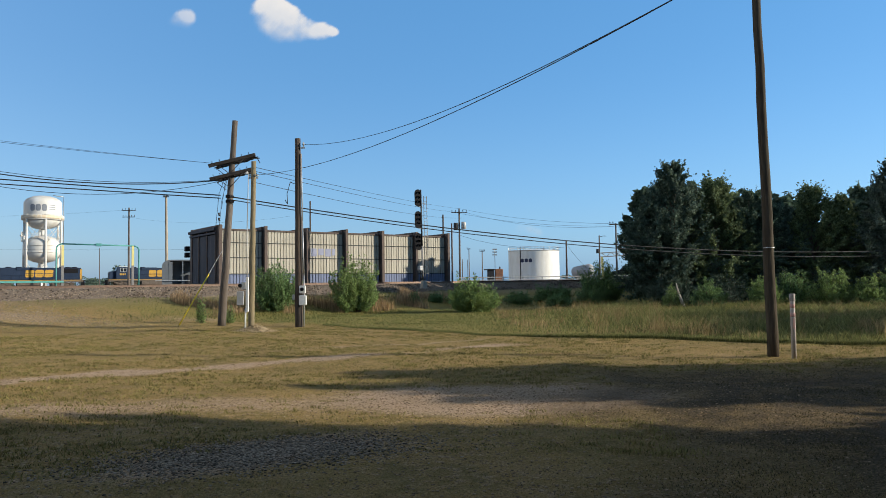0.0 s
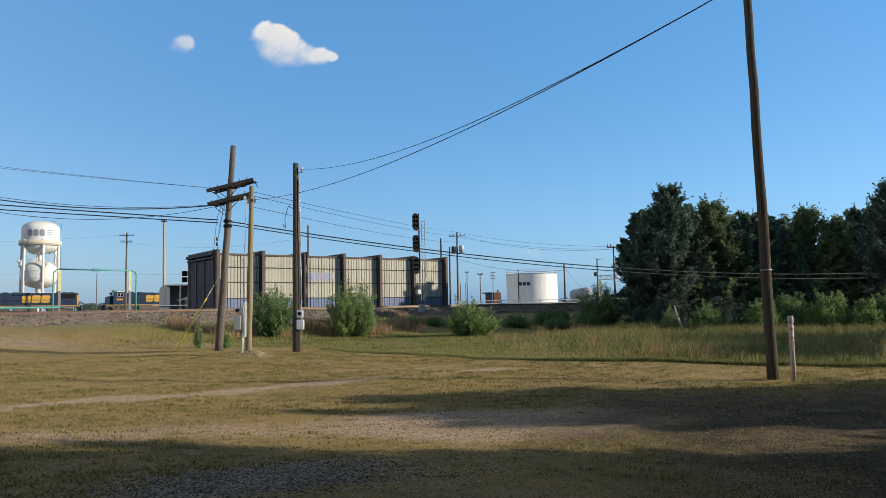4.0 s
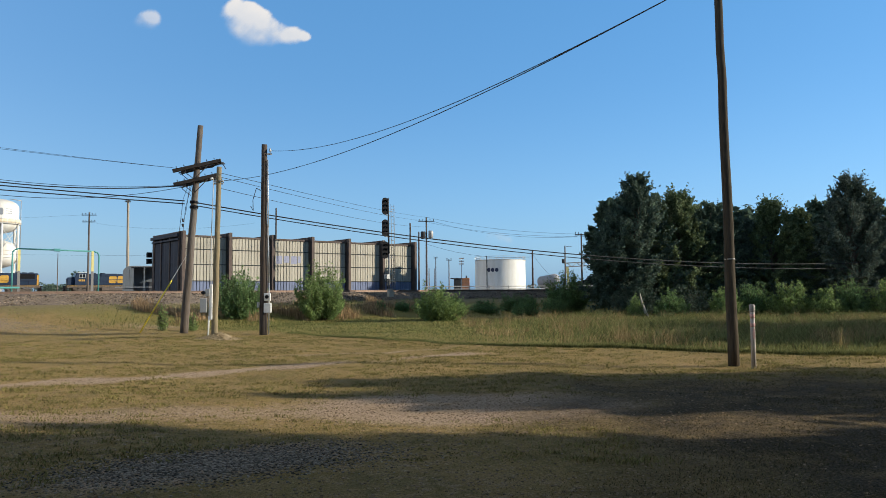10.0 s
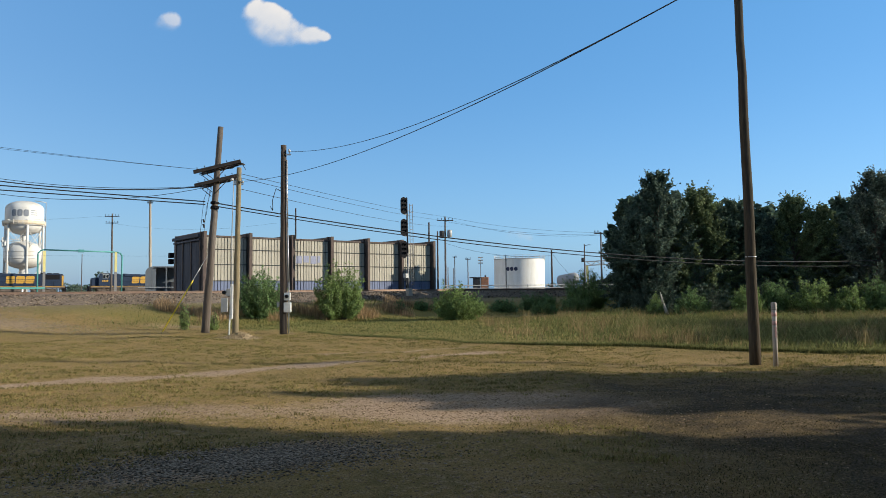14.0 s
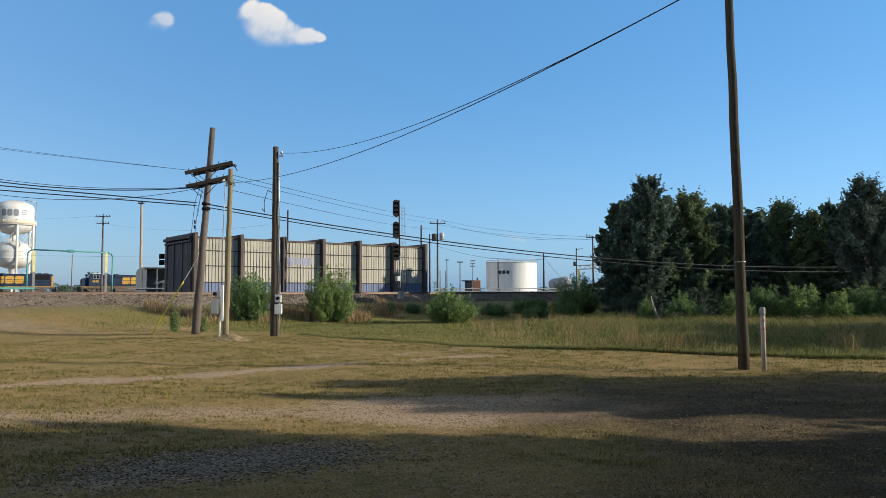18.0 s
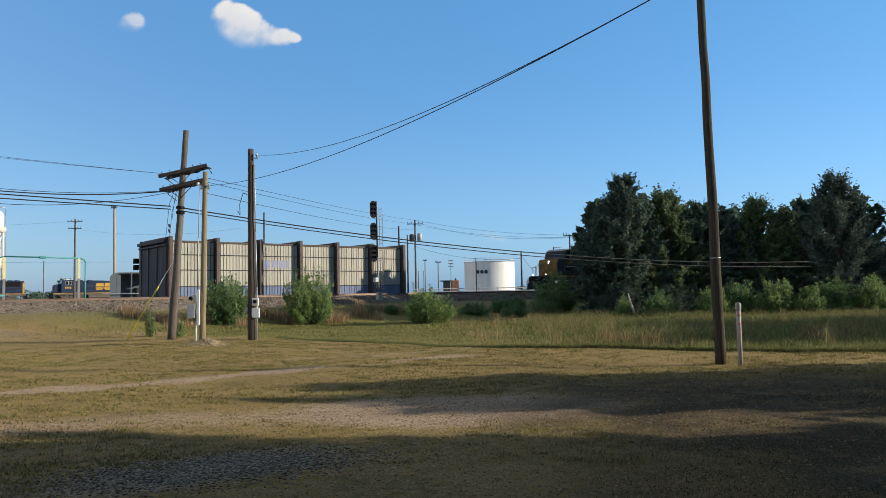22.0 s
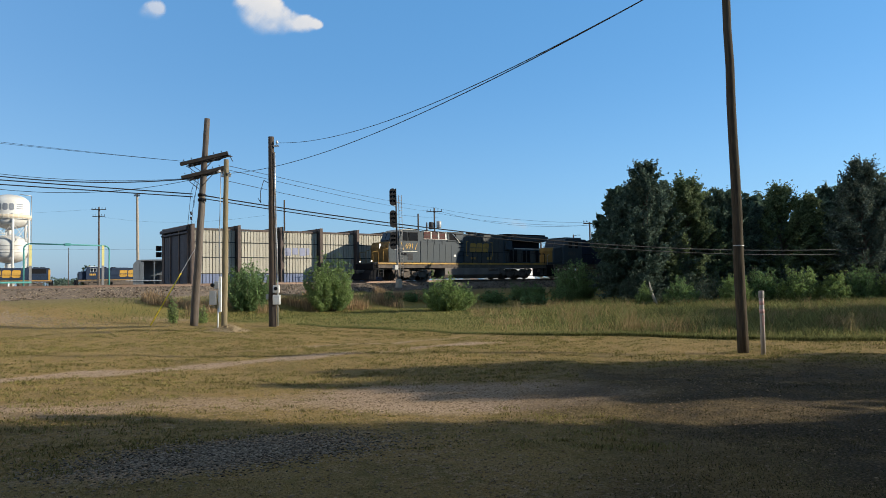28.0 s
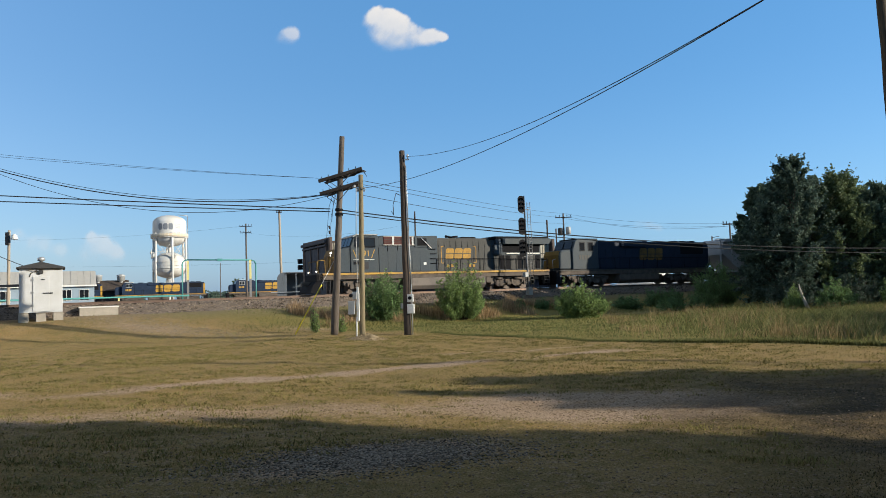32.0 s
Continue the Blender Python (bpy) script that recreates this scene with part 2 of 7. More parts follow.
def tube(bm, p, q, r0, r1=None, seg=10, cap=True):
    p, q = Vector(p), Vector(q)
    r1 = r0 if r1 is None else r1
    ax = (q - p).normalized()
    e1 = ax.orthogonal().normalized()
    e2 = ax.cross(e1)
    ra = [[bm.verts.new(c + r * (e1 * math.cos(2 * math.pi * i / seg) + e2 * math.sin(2 * math.pi * i / seg))) for i in range(seg)] for c, r in ((p, r0), (q, r1))]
    for i in range(seg):
        f = bm.faces.new((ra[0][i], ra[0][(i + 1) % seg], ra[1][(i + 1) % seg], ra[1][i]))
        f.smooth = True
    if cap:
        bm.faces.new(ra[0][::-1]), bm.faces.new(ra[1])


def pipe(bm, pts, r, seg=8):
    for a, b in zip(pts, pts[1:]):
        tube(bm, a, b, r, seg=seg)


def lathe(bm, prof, seg=24, c=(0, 0, 0)):
    """A body turned about z from rows of (radius, height)."""
    rings = [[bm.verts.new((c[0] + r * math.cos(2 * math.pi * i / seg), c[1] + r * math.sin(2 * math.pi * i / seg), c[2] + z)) for i in range(seg)] for r, z in prof]
    for a, b in zip(rings, rings[1:]):
        for i in range(seg):
            bm.faces.new((a[i], a[(i + 1) % seg], b[(i + 1) % seg], b[i])).smooth = True
    bm.faces.new(rings[0][::-1]), bm.faces.new(rings[-1])


def part(name, bm, mt, parent=None, label="", m=None):
    """Links a bmesh as one mesh object, under a thing or a part where one is given."""
    me = bpy.data.meshes.new(name)
    bm.to_mesh(me)
    bm.free()
    me.materials.append(mt)
    ob = new(name, me)
    if parent is not None:
        ob.parent = parent
    if m is not None:
        ob.matrix_basis = m
    if label:
        tagged(ob, label)
    return ob


def thing(name, m, label, category, group="", kind=""):
    ob = new(name)
    ob.empty_display_size = 0.2
    ob.matrix_basis = m
    return tagged(ob, label, category, group, kind)


def boxpart(name, dims, mt, parent, label="", bev=0.0, m=None):
    bm = bmesh.new()
    box(bm, *dims, bev)
    return part(name, bm, mt, parent, label, m)


def raw(name, verts, faces, mt, parent=None, smooth=False):
    me = bpy.data.meshes.new(name)
    me.from_pydata(np.asarray(verts).reshape(-1, 3).tolist(), [], np.asarray(faces).tolist())
    me.materials.append(mt)
    if smooth:
        me.polygons.foreach_set("use_smooth", [True] * len(me.polygons))
    ob = new(name, me)
    if parent is not None:
        ob.parent = parent
    return ob


# ---- ground ----
def smooth(a, b, v):
    t = np.clip((v - a) / (b - a), 0, 1)
    return t * t * (3 - 2 * t)


def height(x, y):
    """The lie of the land: a flat field that climbs to the track bed, and the level yard behind it."""
    x, y = np.asarray(x, float), np.asarray(y, float)
    n = N.x * x + N.y * y
    z = 1.20 * smooth(39.5, 51.2, n) + 0.53 * smooth(51.0, 56.5, n)
    roll = 0.05 * np.sin(x * 0.55 + 1.3) * np.sin(y * 0.43) + 0.025 * np.sin(x * 1.7 + y * 0.9) * np.sin(y * 1.3 - x * 0.4)
    return z + roll * smooth(6, 14, np.hypot(x, y)) * (1 - smooth(52, 58, n))


def lawn_edge(x):
    """How far ahead the mown lawn ends and the tall grass begins."""
    line = np.interp(x, [-60, -30, -13, -7, -3.7, 2.3, 9, 11.7, 25, 60], [44, 44, 41, 36, 32.4, 26.2, 22.3, 20.9, 17, 10])
    return line + 0.30 * np.sin(0.9 * x + 0.5) + 0.22 * np.sin(2.3 * x + 1.1 * np.sin(0.7 * x))


def bare(x, y):
    """How worn the lawn is: the wheel tracks, the bare middle and the gravel patch."""
    x, y = np.asarray(x, float), np.asarray(y, float)
    line = np.interp(x, [-30, -9.2, -7.6, -4.9, -1.4, 1.3, 6, 20], [9, 14.9, 16.6, 18.4, 20.3, 22.2, 24, 27])
    line = line + 0.25 * np.sin(1.3 * x) + 0.15 * np.sin(3.1 * x + 1)
    a = (0.62 + 0.22 * np.sin(0.8 * x + 2 * np.sin(0.5 * x))) * np.exp(-((y - line) / 0.75) ** 2) * (1 - 0.8 * smooth(1.5, 6, x))
    b = 0.95 * np.exp(-(((x - 0.9) / 3.4) ** 2 + ((y - 12.4) / 1.7) ** 2) ** 1.5)
    c = 0.9 * np.exp(-(((x + 2.4 - 0.9 * (y - 8.4)) / 1.3) ** 2 + ((y - 8.5) / 1.3) ** 2))
    d = 0.55 * np.exp(-((y - 12.2 - 0.10 * x) / 1.1) ** 2) * (1 - smooth(3, 6, x))
    e = 0.5 * np.exp(-(((x + 23) / 5.5) ** 2 + ((y - 38.5) / 2.2) ** 2)) + 0.5 * np.exp(-(((x + 14) / 3) ** 2 + ((y - 41) / 1.5) ** 2))
    f = 0.30 * (1 - smooth(10.0, 12.5, y)) * (1 - smooth(2.0, 5.0, x)) * (0.75 + 0.25 * np.sin(1.3 * x + 2.0 * np.sin(0.9 * y)))
    g = 0.5 * np.exp(-((y - line - 3.2) / 0.5) ** 2) * smooth(-8, -3, x) * (1 - smooth(0, 4, x))
    return np.clip(np.maximum.reduce([a, b, c, d, e, f, g]), 0, 1)


def dark_and_shade(x, y):
    """Darkens the lawn right of the worn middle: dark ground plus shade as colour."""
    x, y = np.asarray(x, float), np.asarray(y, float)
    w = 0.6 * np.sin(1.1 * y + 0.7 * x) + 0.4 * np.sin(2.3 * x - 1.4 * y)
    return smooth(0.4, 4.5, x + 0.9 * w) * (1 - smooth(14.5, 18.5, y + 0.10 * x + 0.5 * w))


def ground_sheet():
    def spread(lo, hi, fine_lo, fine_hi, step, mid):
        core = np.arange(fine_lo, fine_hi, step)
        up, dn, w = [fine_hi], [fine_lo], step
        while up[-1] < hi:
            w = min(w * 1.06, mid) if abs(up[-1]) < 160 else w * 1.5
            up.append(up[-1] + w)
        w = step
        while dn[-1] > lo:
            w = min(w * 1.06, mid) if abs(dn[-1]) < 160 else w * 1.5
            dn.append(dn[-1] - w)
        return np.array(dn[:0:-1] + core.tolist() + up)
    xs, ys = spread(-3500, 3500, -20, 20, 0.3, 1.2), spread(-400, 4000, 3, 34, 0.3, 1.0)
    X, Y = np.meshgrid(xs, ys)
    Z = height(X, Y)
    nx, ny = len(xs), len(ys)
    i = (np.arange(ny - 1)[:, None] * nx + np.arange(nx - 1)[None]).ravel()
    ob = raw("ground", np.stack([X, Y, Z], -1), np.stack([i, i + 1, i + nx + 1, i + nx], -1), ground_material(), smooth=True)
    for nm, val in (("bare", bare(X, Y)), ("tall", smooth(-0.8, 1.2, Y - lawn_edge(X))), ("dark_and_shade", dark_and_shade(X, Y)), ("yard", smooth(45, 55, N.x * X + N.y * Y))):
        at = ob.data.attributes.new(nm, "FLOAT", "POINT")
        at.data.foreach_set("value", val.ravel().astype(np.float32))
    return tagged(ob, "worn dry lawn with bare dirt tracks running out to a yard", "ground", kind="structure")


def ground_material():
    m = bpy.data.materials.new("field_ground")
    m.use_nodes = True
    n, ln = m.node_tree.nodes, m.node_tree.links
    b = n["Principled BSDF"]
    b.inputs["Roughness"].default_value = 0.95
    b.inputs["Specular IOR Level"].default_value = 0.17
    tc = n.new("ShaderNodeTexCoord")

    def noise_node(scale, detail=6, rough=0.6):
        q = n.new("ShaderNodeTexNoise")
        q.inputs["Scale"].default_value, q.inputs["Detail"].default_value, q.inputs["Roughness"].default_value = scale, detail, rough
        ln.new(tc.outputs["Object"], q.inputs["Vector"])
        return q.outputs["Fac"]

    def ramp(fac, stops):
        q = n.new("ShaderNodeValToRGB")
        while len(q.color_ramp.elements) < len(stops):
            q.color_ramp.elements.new(0.5)
        for e, (p, c) in zip(q.color_ramp.elements, stops):
            e.position, e.color = p, (*c, 1)
        ln.new(fac, q.inputs[0])
        return q.outputs[0]

    def mix(fac, a, c):
        q = n.new("ShaderNodeMixRGB")
        ln.new(fac, q.inputs[0]), ln.new(a, q.inputs[1]), ln.new(c, q.inputs[2])
        return q.outputs[0]

    def math2(op, a, c):
        q = n.new("ShaderNodeMath")
        q.operation, q.use_clamp = op, True
        for k, s in ((0, a), (1, c)):
            if isinstance(s, float):
                q.inputs[k].default_value = s
            else:
                ln.new(s, q.inputs[k])
        return q.outputs[0]

    def attr(nm):
        q = n.new("ShaderNodeAttribute")
        q.attribute_name = nm
        return q.outputs["Fac"]

    big, mid, small, grit, fine = noise_node(0.22), noise_node(1.3), noise_node(6.0), noise_node(32.0, 4), noise_node(110.0, 2)
    grass = ramp(big, [(0.3, (0.22, 0.19, 0.055)), (0.5, (0.33, 0.25, 0.090)), (0.7, (0.42, 0.285, 0.125))])
    grass = mix(ramp(mid, [(0.35, (0, 0, 0)), (0.75, (0.6, 0.6, 0.6))]), grass, ramp(small, [(0.3, (0.20, 0.17, 0.05)), (0.7, (0.34, 0.26, 0.09))]))
    blotch = noise_node(0.75, 8, 0.72)
    grass = mix(ramp(blotch, [(0.40, (0.75, 0.75, 0.75)), (0.50, (0.05, 0.05, 0.05)), (0.60, (0.0, 0.0, 0.0))]), grass, ramp(small, [(0.3, (0.105, 0.105, 0.035)), (0.7, (0.215, 0.19, 0.06))]))
    grass = mix(ramp(blotch, [(0.52, (0.0, 0.0, 0.0)), (0.64, (0.7, 0.7, 0.7))]), grass, ramp(small, [(0.3, (0.30, 0.225, 0.12)), (0.7, (0.46, 0.36, 0.215))]))
    clod = ramp(grit, [(0.32, (0.07, 0.05, 0.025)), (0.5, (0.31, 0.235, 0.105)), (0.68, (0.50, 0.39, 0.20))])
    grass = mix(ramp(small, [(0.35, (0.2, 0.2, 0.2)), (0.65, (0.8, 0.8, 0.8))]), grass, clod)
    dirt = ramp(grit, [(0.30, (0.13, 0.105, 0.08)), (0.5, (0.43, 0.345, 0.26)), (0.70, (0.68, 0.56, 0.44))])
    dirt = mix(ramp(mid, [(0.4, (0, 0, 0)), (0.7, (0.7, 0.7, 0.7))]), dirt, ramp(fine, [(0.3, (0.25, 0.19, 0.12)), (0.7, (0.48, 0.385, 0.265))]))
    worn = math2("ADD", math2("MULTIPLY", attr("bare"), 1.0), math2("SUBTRACT", math2("MULTIPLY", mid, 1.9), 0.95))
    worn = ramp(math2("ADD", worn, math2("SUBTRACT", math2("MULTIPLY", small, 1.2), 0.6)), [(0.34, (0, 0, 0)), (0.66, (1, 1, 1))])
    col = mix(worn, grass, dirt)
    col = mix(math2("MULTIPLY", attr("tall"), 0.85), col, ramp(small, [(0.3, (0.17, 0.165, 0.045)), (0.7, (0.28, 0.25, 0.08))]))
    col = mix(attr("yard"), col, ramp(small, [(0.3, (0.165, 0.142, 0.122)), (0.7, (0.27, 0.24, 0.21))]))
    # dark ground on the right, with its deep shade mixed into the colour
    dark_blotch = ramp(blotch, [(0.48, (0.96, 0.96, 0.96)), (0.62, (0.60, 0.60, 0.60))])
    col = mix(math2("MULTIPLY", attr("dark_and_shade"), dark_blotch), col, ramp(grit, [(0.32, (0.022, 0.018, 0.011)), (0.5, (0.066, 0.053, 0.031)), (0.68, (0.16, 0.132, 0.09))]))
    tone = n.new("ShaderNodeMixRGB")
    tone.blend_type, tone.inputs[0].default_value, tone.inputs[2].default_value = "MULTIPLY", 1.0, (0.89, 0.785, 0.70, 1)
    ln.new(col, tone.inputs[1])
    col = tone.outputs[0]
    ln.new(col, b.inputs["Base Color"])
    bp = n.new("ShaderNodeBump")
    bp.inputs["Strength"].default_value, bp.inputs["Distance"].default_value = 1.0, 0.10
    ln.new(math2("ADD", math2("MULTIPLY", small, 0.45), math2("ADD", math2("MULTIPLY", grit, 0.4), math2("MULTIPLY", fine, 0.15))), bp.inputs["Height"])
    ln.new(bp.outputs[0], b.inputs["Normal"])
    return m


ground_sheet()


def track(name, p, direction, length, label, tie_from, tie_to, stones):
    """A ballast bed with two rails; the ties and loose stones along the stretch that shows."""
    root = thing(name, Matrix.Translation(p) @ pose(0, 0, 0, 0, 0, direction), label, "railway track", kind="structure")
    bm = bmesh.new()
    k = int(length / 2)
    rows = []
    rnd = random.Random(5)
    for i in range(k + 1):
        x = -length / 2 + i * length / k
        rows.append([bm.verts.new((x, y + rnd.uniform(-0.08, 0.08), z + rnd.uniform(-0.03, 0.03))) for y, z in ((-3.6, -1.25), (-2.9, -0.78), (-1.9, -0.28), (-1.3, -0.19), (1.3, -0.19), (1.9, -0.28), (3.1, -0.62))])
    for a, b in zip(rows, rows[1:]):
        for i in range(6):
            bm.faces.new((a[i], b[i], b[i + 1], a[i + 1]))
    part("ballast_bed", bm, M_BALLAST, root)
    for side in (-0.76, 0.76):
        bm = bmesh.new()
        prism(bm, [(-0.036, 0), (0.036, 0), (0.036, -0.04), (0.01, -0.055), (0.01, -0.15), (0.07, -0.17), (-0.07, -0.17), (-0.01, -0.15), (-0.01, -0.055), (-0.036, -0.04)], -length / 2, length / 2)
        bmesh.ops.transform(bm, matrix=Matrix.Translation((0, side, 0)) @ pose(0, 0, 0, 0, 0, 90), verts=bm.verts)
        part("rail", bm, M_RAIL, root)
    bm = bmesh.new()
    box(bm, -0.11, 0.11, -1.3, 1.3, -0.34, -0.165, 0.015)
    tie = part("tie", bm, M_TIE, root)
    x = tie_from
    first = True
    while x < tie_to:
        o = tie if first else tie.copy()
        if not first:
            scene.collection.objects.link(o)
        first = False
        o.location, o.rotation_euler.z = (x, rnd.uniform(-0.04, 0.04), rnd.uniform(-0.01, 0.008)), rnd.uniform(-0.02, 0.02)
        x += 0.56
    if stones:
        rg = np.random.RandomState(3)
        cx = rg.uniform(tie_from, tie_to, stones)
        cy = rg.uniform(-3.9, 2.0, stones)
        cz = np.interp(cy, [-3.9, -3.6, -2.9, -1.9, -1.3, 1.3, 1.9, 3.1], [-1.28, -1.22, -0.78, -0.27, -0.19, -0.19, -0.28, -0.62])
        q = stone_cloud(rg, np.stack([cx, cy, cz], -1), 0.024, 0.056)
        tagged(raw("ballast_stone", *q, M_STONE, root), kind="stuff")
    return root


def stone_cloud(rg, centres, lo, hi):
    """Many small uneven stones: eight corners and six faces each."""
    k = len(centres)
    base = np.array([(x, y, z) for x in (-1, 1) for y in (-1, 1) for z in (-0.7, 0.7)], float)
    v = base[None] * rg.uniform(0.55, 1.0, (k, 8, 3)) * rg.uniform(lo, hi, (k, 1, 1))
    a = rg.uniform(0, 6.28, k)
    c, s = np.cos(a)[:, None], np.sin(a)[:, None]
    v = np.stack([v[..., 0] * c - v[..., 1] * s, v[..., 0] * s + v[..., 1] * c, v[..., 2]], -1) + centres[:, None]
    f = np.array(((0, 1, 3, 2), (4, 6, 7, 5), (0, 4, 5, 1), (2, 3, 7, 6), (0, 2, 6, 4), (1, 5, 7, 3)))
    return v, (np.arange(k)[:, None, None] * 8 + f[None]).reshape(-1, 4)


track("railway_track", along(30, TRACK, RAILTOP), 37, 460, "main line rails on wooden ties over a brown ballast bank", -85, 60, 60000)


# ---- noise wall beyond the track ----
def noise_wall():
    """The open enclosure: two long walls of narrow sheet panels between deep rusty posts, joined by beams."""
    root = thing("noise_wall", Matrix.Translation(along(20.6, 58.0, 2.12)) @ pose(0, 0, 0, 0, 0, 37), "tall cream sheet-panel noise enclosure with rusty posts and blue base", "noise wall")
    bay, high, deep = 3.9, 4.42, 6.5
    pan, kick = bmesh.new(), bmesh.new()
    box(pan, 0, 0.230, -0.04, 0.04, 0.78, high, 0.012)
    box(kick, 0, 0.230, -0.045, 0.045, 0.0, 0.78, 0.012)
    p0 = part("panel", pan, M_PANEL, root)
    k0 = part("base_panel", kick, M_PANELB, root, "faded blue base panel")
    first = True
    for b in range(6):
        for i in range(13):
            for o0 in (p0, k0):
                o = o0 if first else o0.copy()
                if not first:
                    scene.collection.objects.link(o)
                o.location = (b * bay + 0.16 + i * 0.277, 0, 0)
            first = False
    for b in range(6):
        bm = bmesh.new()
        box(bm, b * bay + 0.1, b * bay + bay - 0.1, 0.05, 0.10, 0.05, high - 0.05)
        part("backing_sheet", bm, M_DARKSTEEL, root)
        for z in (0.80, 2.15, 3.4):
            boxpart("girt", (b * bay + 0.13, b * bay + bay - 0.13, -0.085, -0.03, z - 0.035, z + 0.035), M_DARKSTEEL, root)
        boxpart("coping", (b * bay + 0.1, b * bay + bay - 0.1, -0.12, 0.14, high - 0.02, high + 0.13), M_RUSTPOST, root, bev=0.01)
    for b in range(7):
        bm = bmesh.new()
        x = b * bay
        box(bm, x - 0.13, x + 0.13, -0.58, -0.55, -0.25, high + 0.42)
        box(bm, x - 0.02, x + 0.02, -0.55, 0.16, -0.25, high + 0.42)
        box(bm, x - 0.13, x + 0.13, 0.16, 0.19, -0.25, high + 0.42)
        part("post", bm, M_RUSTPOST, root, "deep rusty steel post")
        bm = bmesh.new()
        box(bm, x - 0.10, x + 0.10, 0.2, deep - 0.2, high + 0.16, high + 0.40)
        part("roof_beam", bm, M_RUSTPOST, root)
        bm = bmesh.new()
        box(bm, x - 0.13, x + 0.13, deep - 0.2, deep + 0.2, -0.25, high + 0.42)
        part("back_post", bm, M_RUSTPOST, root)
    for b in range(6):
        boxpart("back_wall_sheet", (b * bay + 0.13, b * bay + bay - 0.13, deep - 0.05, deep + 0.05, 0, high), M_PANEL, root)
    # the end facing down the line: sheets dark with painted shade, a hood over the gap and a signal bracket
    for i in range(11):
        y = 0.25 + i * 0.56
        boxpart("end_panel", (-0.05, 0.04, y, y + 0.53, 0.0, high - 0.35), M_ENDSHADE, root, bev=0.012)
    bm = bmesh.new()
    box(bm, -0.30, 0.1, 0.2, deep + 0.4, high - 0.02, high + 0.24, 0.03)
    box(bm, -0.22, 0.06, 0.25, deep + 0.3, high - 0.30, high - 0.14, 0.02)
    part("end_hood", bm, M_ENDSHADE, root)
    for i in range(4):
        y = 0.3 + i * 2.1
        boxpart("end_rib", (-0.14, -0.05, y, y + 0.16, 0.0, high + 0.1), M_RUSTPOST, root)
    for z in (0.9, 2.3):
        boxpart("end_girt", (-0.10, -0.05, 0.2, deep + 0.1, z, z + 0.09), M_ENDSHADE, root)
    boxpart("end_backing", (0.045, 0.075, 0.2, deep - 0.2, 0.0, high + 0.1), M_BLACK, root)
    for i in range(6):
        boxpart("vent_frame", (-0.12, 0.06, 0.5 + i * 1.0, 1.1 + i * 1.0, high - 0.16, high - 0.02), M_BLACK, root)
    for z in (0.4, 0.95):
        boxpart("signal_lamp_box", (-0.5, -0.12, deep + 0.35, deep + 0.8, 2.0 + z, 2.45 + z), M_BLACK, root, bev=0.03)
    # the washed-out blue marking on one bay
    for i, (a, b2) in enumerate(((8.3, 8.9), (9.05, 9.6), (9.75, 10.35), (10.45, 10.75))):
        boxpart("faded_marking", (a, b2, -0.052, -0.047, 2.35 + 0.1 * (i % 2), 3.05), M_FADEDBLUE, root)
    return root


noise_wall()


# ---- poles ----
def wood_pole(root, base, top, r0, r1, mt, name="pole"):
    bm = bmesh.new()
    b, t = Vector(base), Vector(top)
    rnd = random.Random(int(abs(b.x * 100)))
    k, seg = 14, 12
    rings = []
    ax = (t - b).normalized()
    e1 = ax.cross(Vector((0, 1, 0))).normalized()
    e2 = ax.cross(e1)
    for i in range(k + 1):
        f = i / k
        c = b.lerp(t, f) + e1 * rnd.uniform(-0.012, 0.012)
        r = (r0 + (r1 - r0) * f) * rnd.uniform(0.97, 1.03)
        rings.append([bm.verts.new(c + r * rnd.uniform(0.96, 1.04) * (e1 * math.cos(2 * math.pi * j / seg) + e2 * math.sin(2 * math.pi * j / seg))) for j in range(seg)])
    for a, c in zip(rings, rings[1:]):
        for j in range(seg):
            bm.faces.new((a[j], a[(j + 1) % seg], c[(j + 1) % seg], c[j])).smooth = True
    bm.faces.new(rings[0][::-1]), bm.faces.new(rings[-1])
    return part(name, bm, mt, root)


def insulator(bm, x, y, z, s=1.0):
    lathe(bm, [(0.02 * s, 0), (0.02 * s, 0.1 * s), (0.055 * s, 0.11 * s), (0.06 * s, 0.17 * s), (0.035 * s, 0.19 * s), (0.05 * s, 0.22 * s), (0.02 * s, 0.26 * s)], 8, (x, y, z))


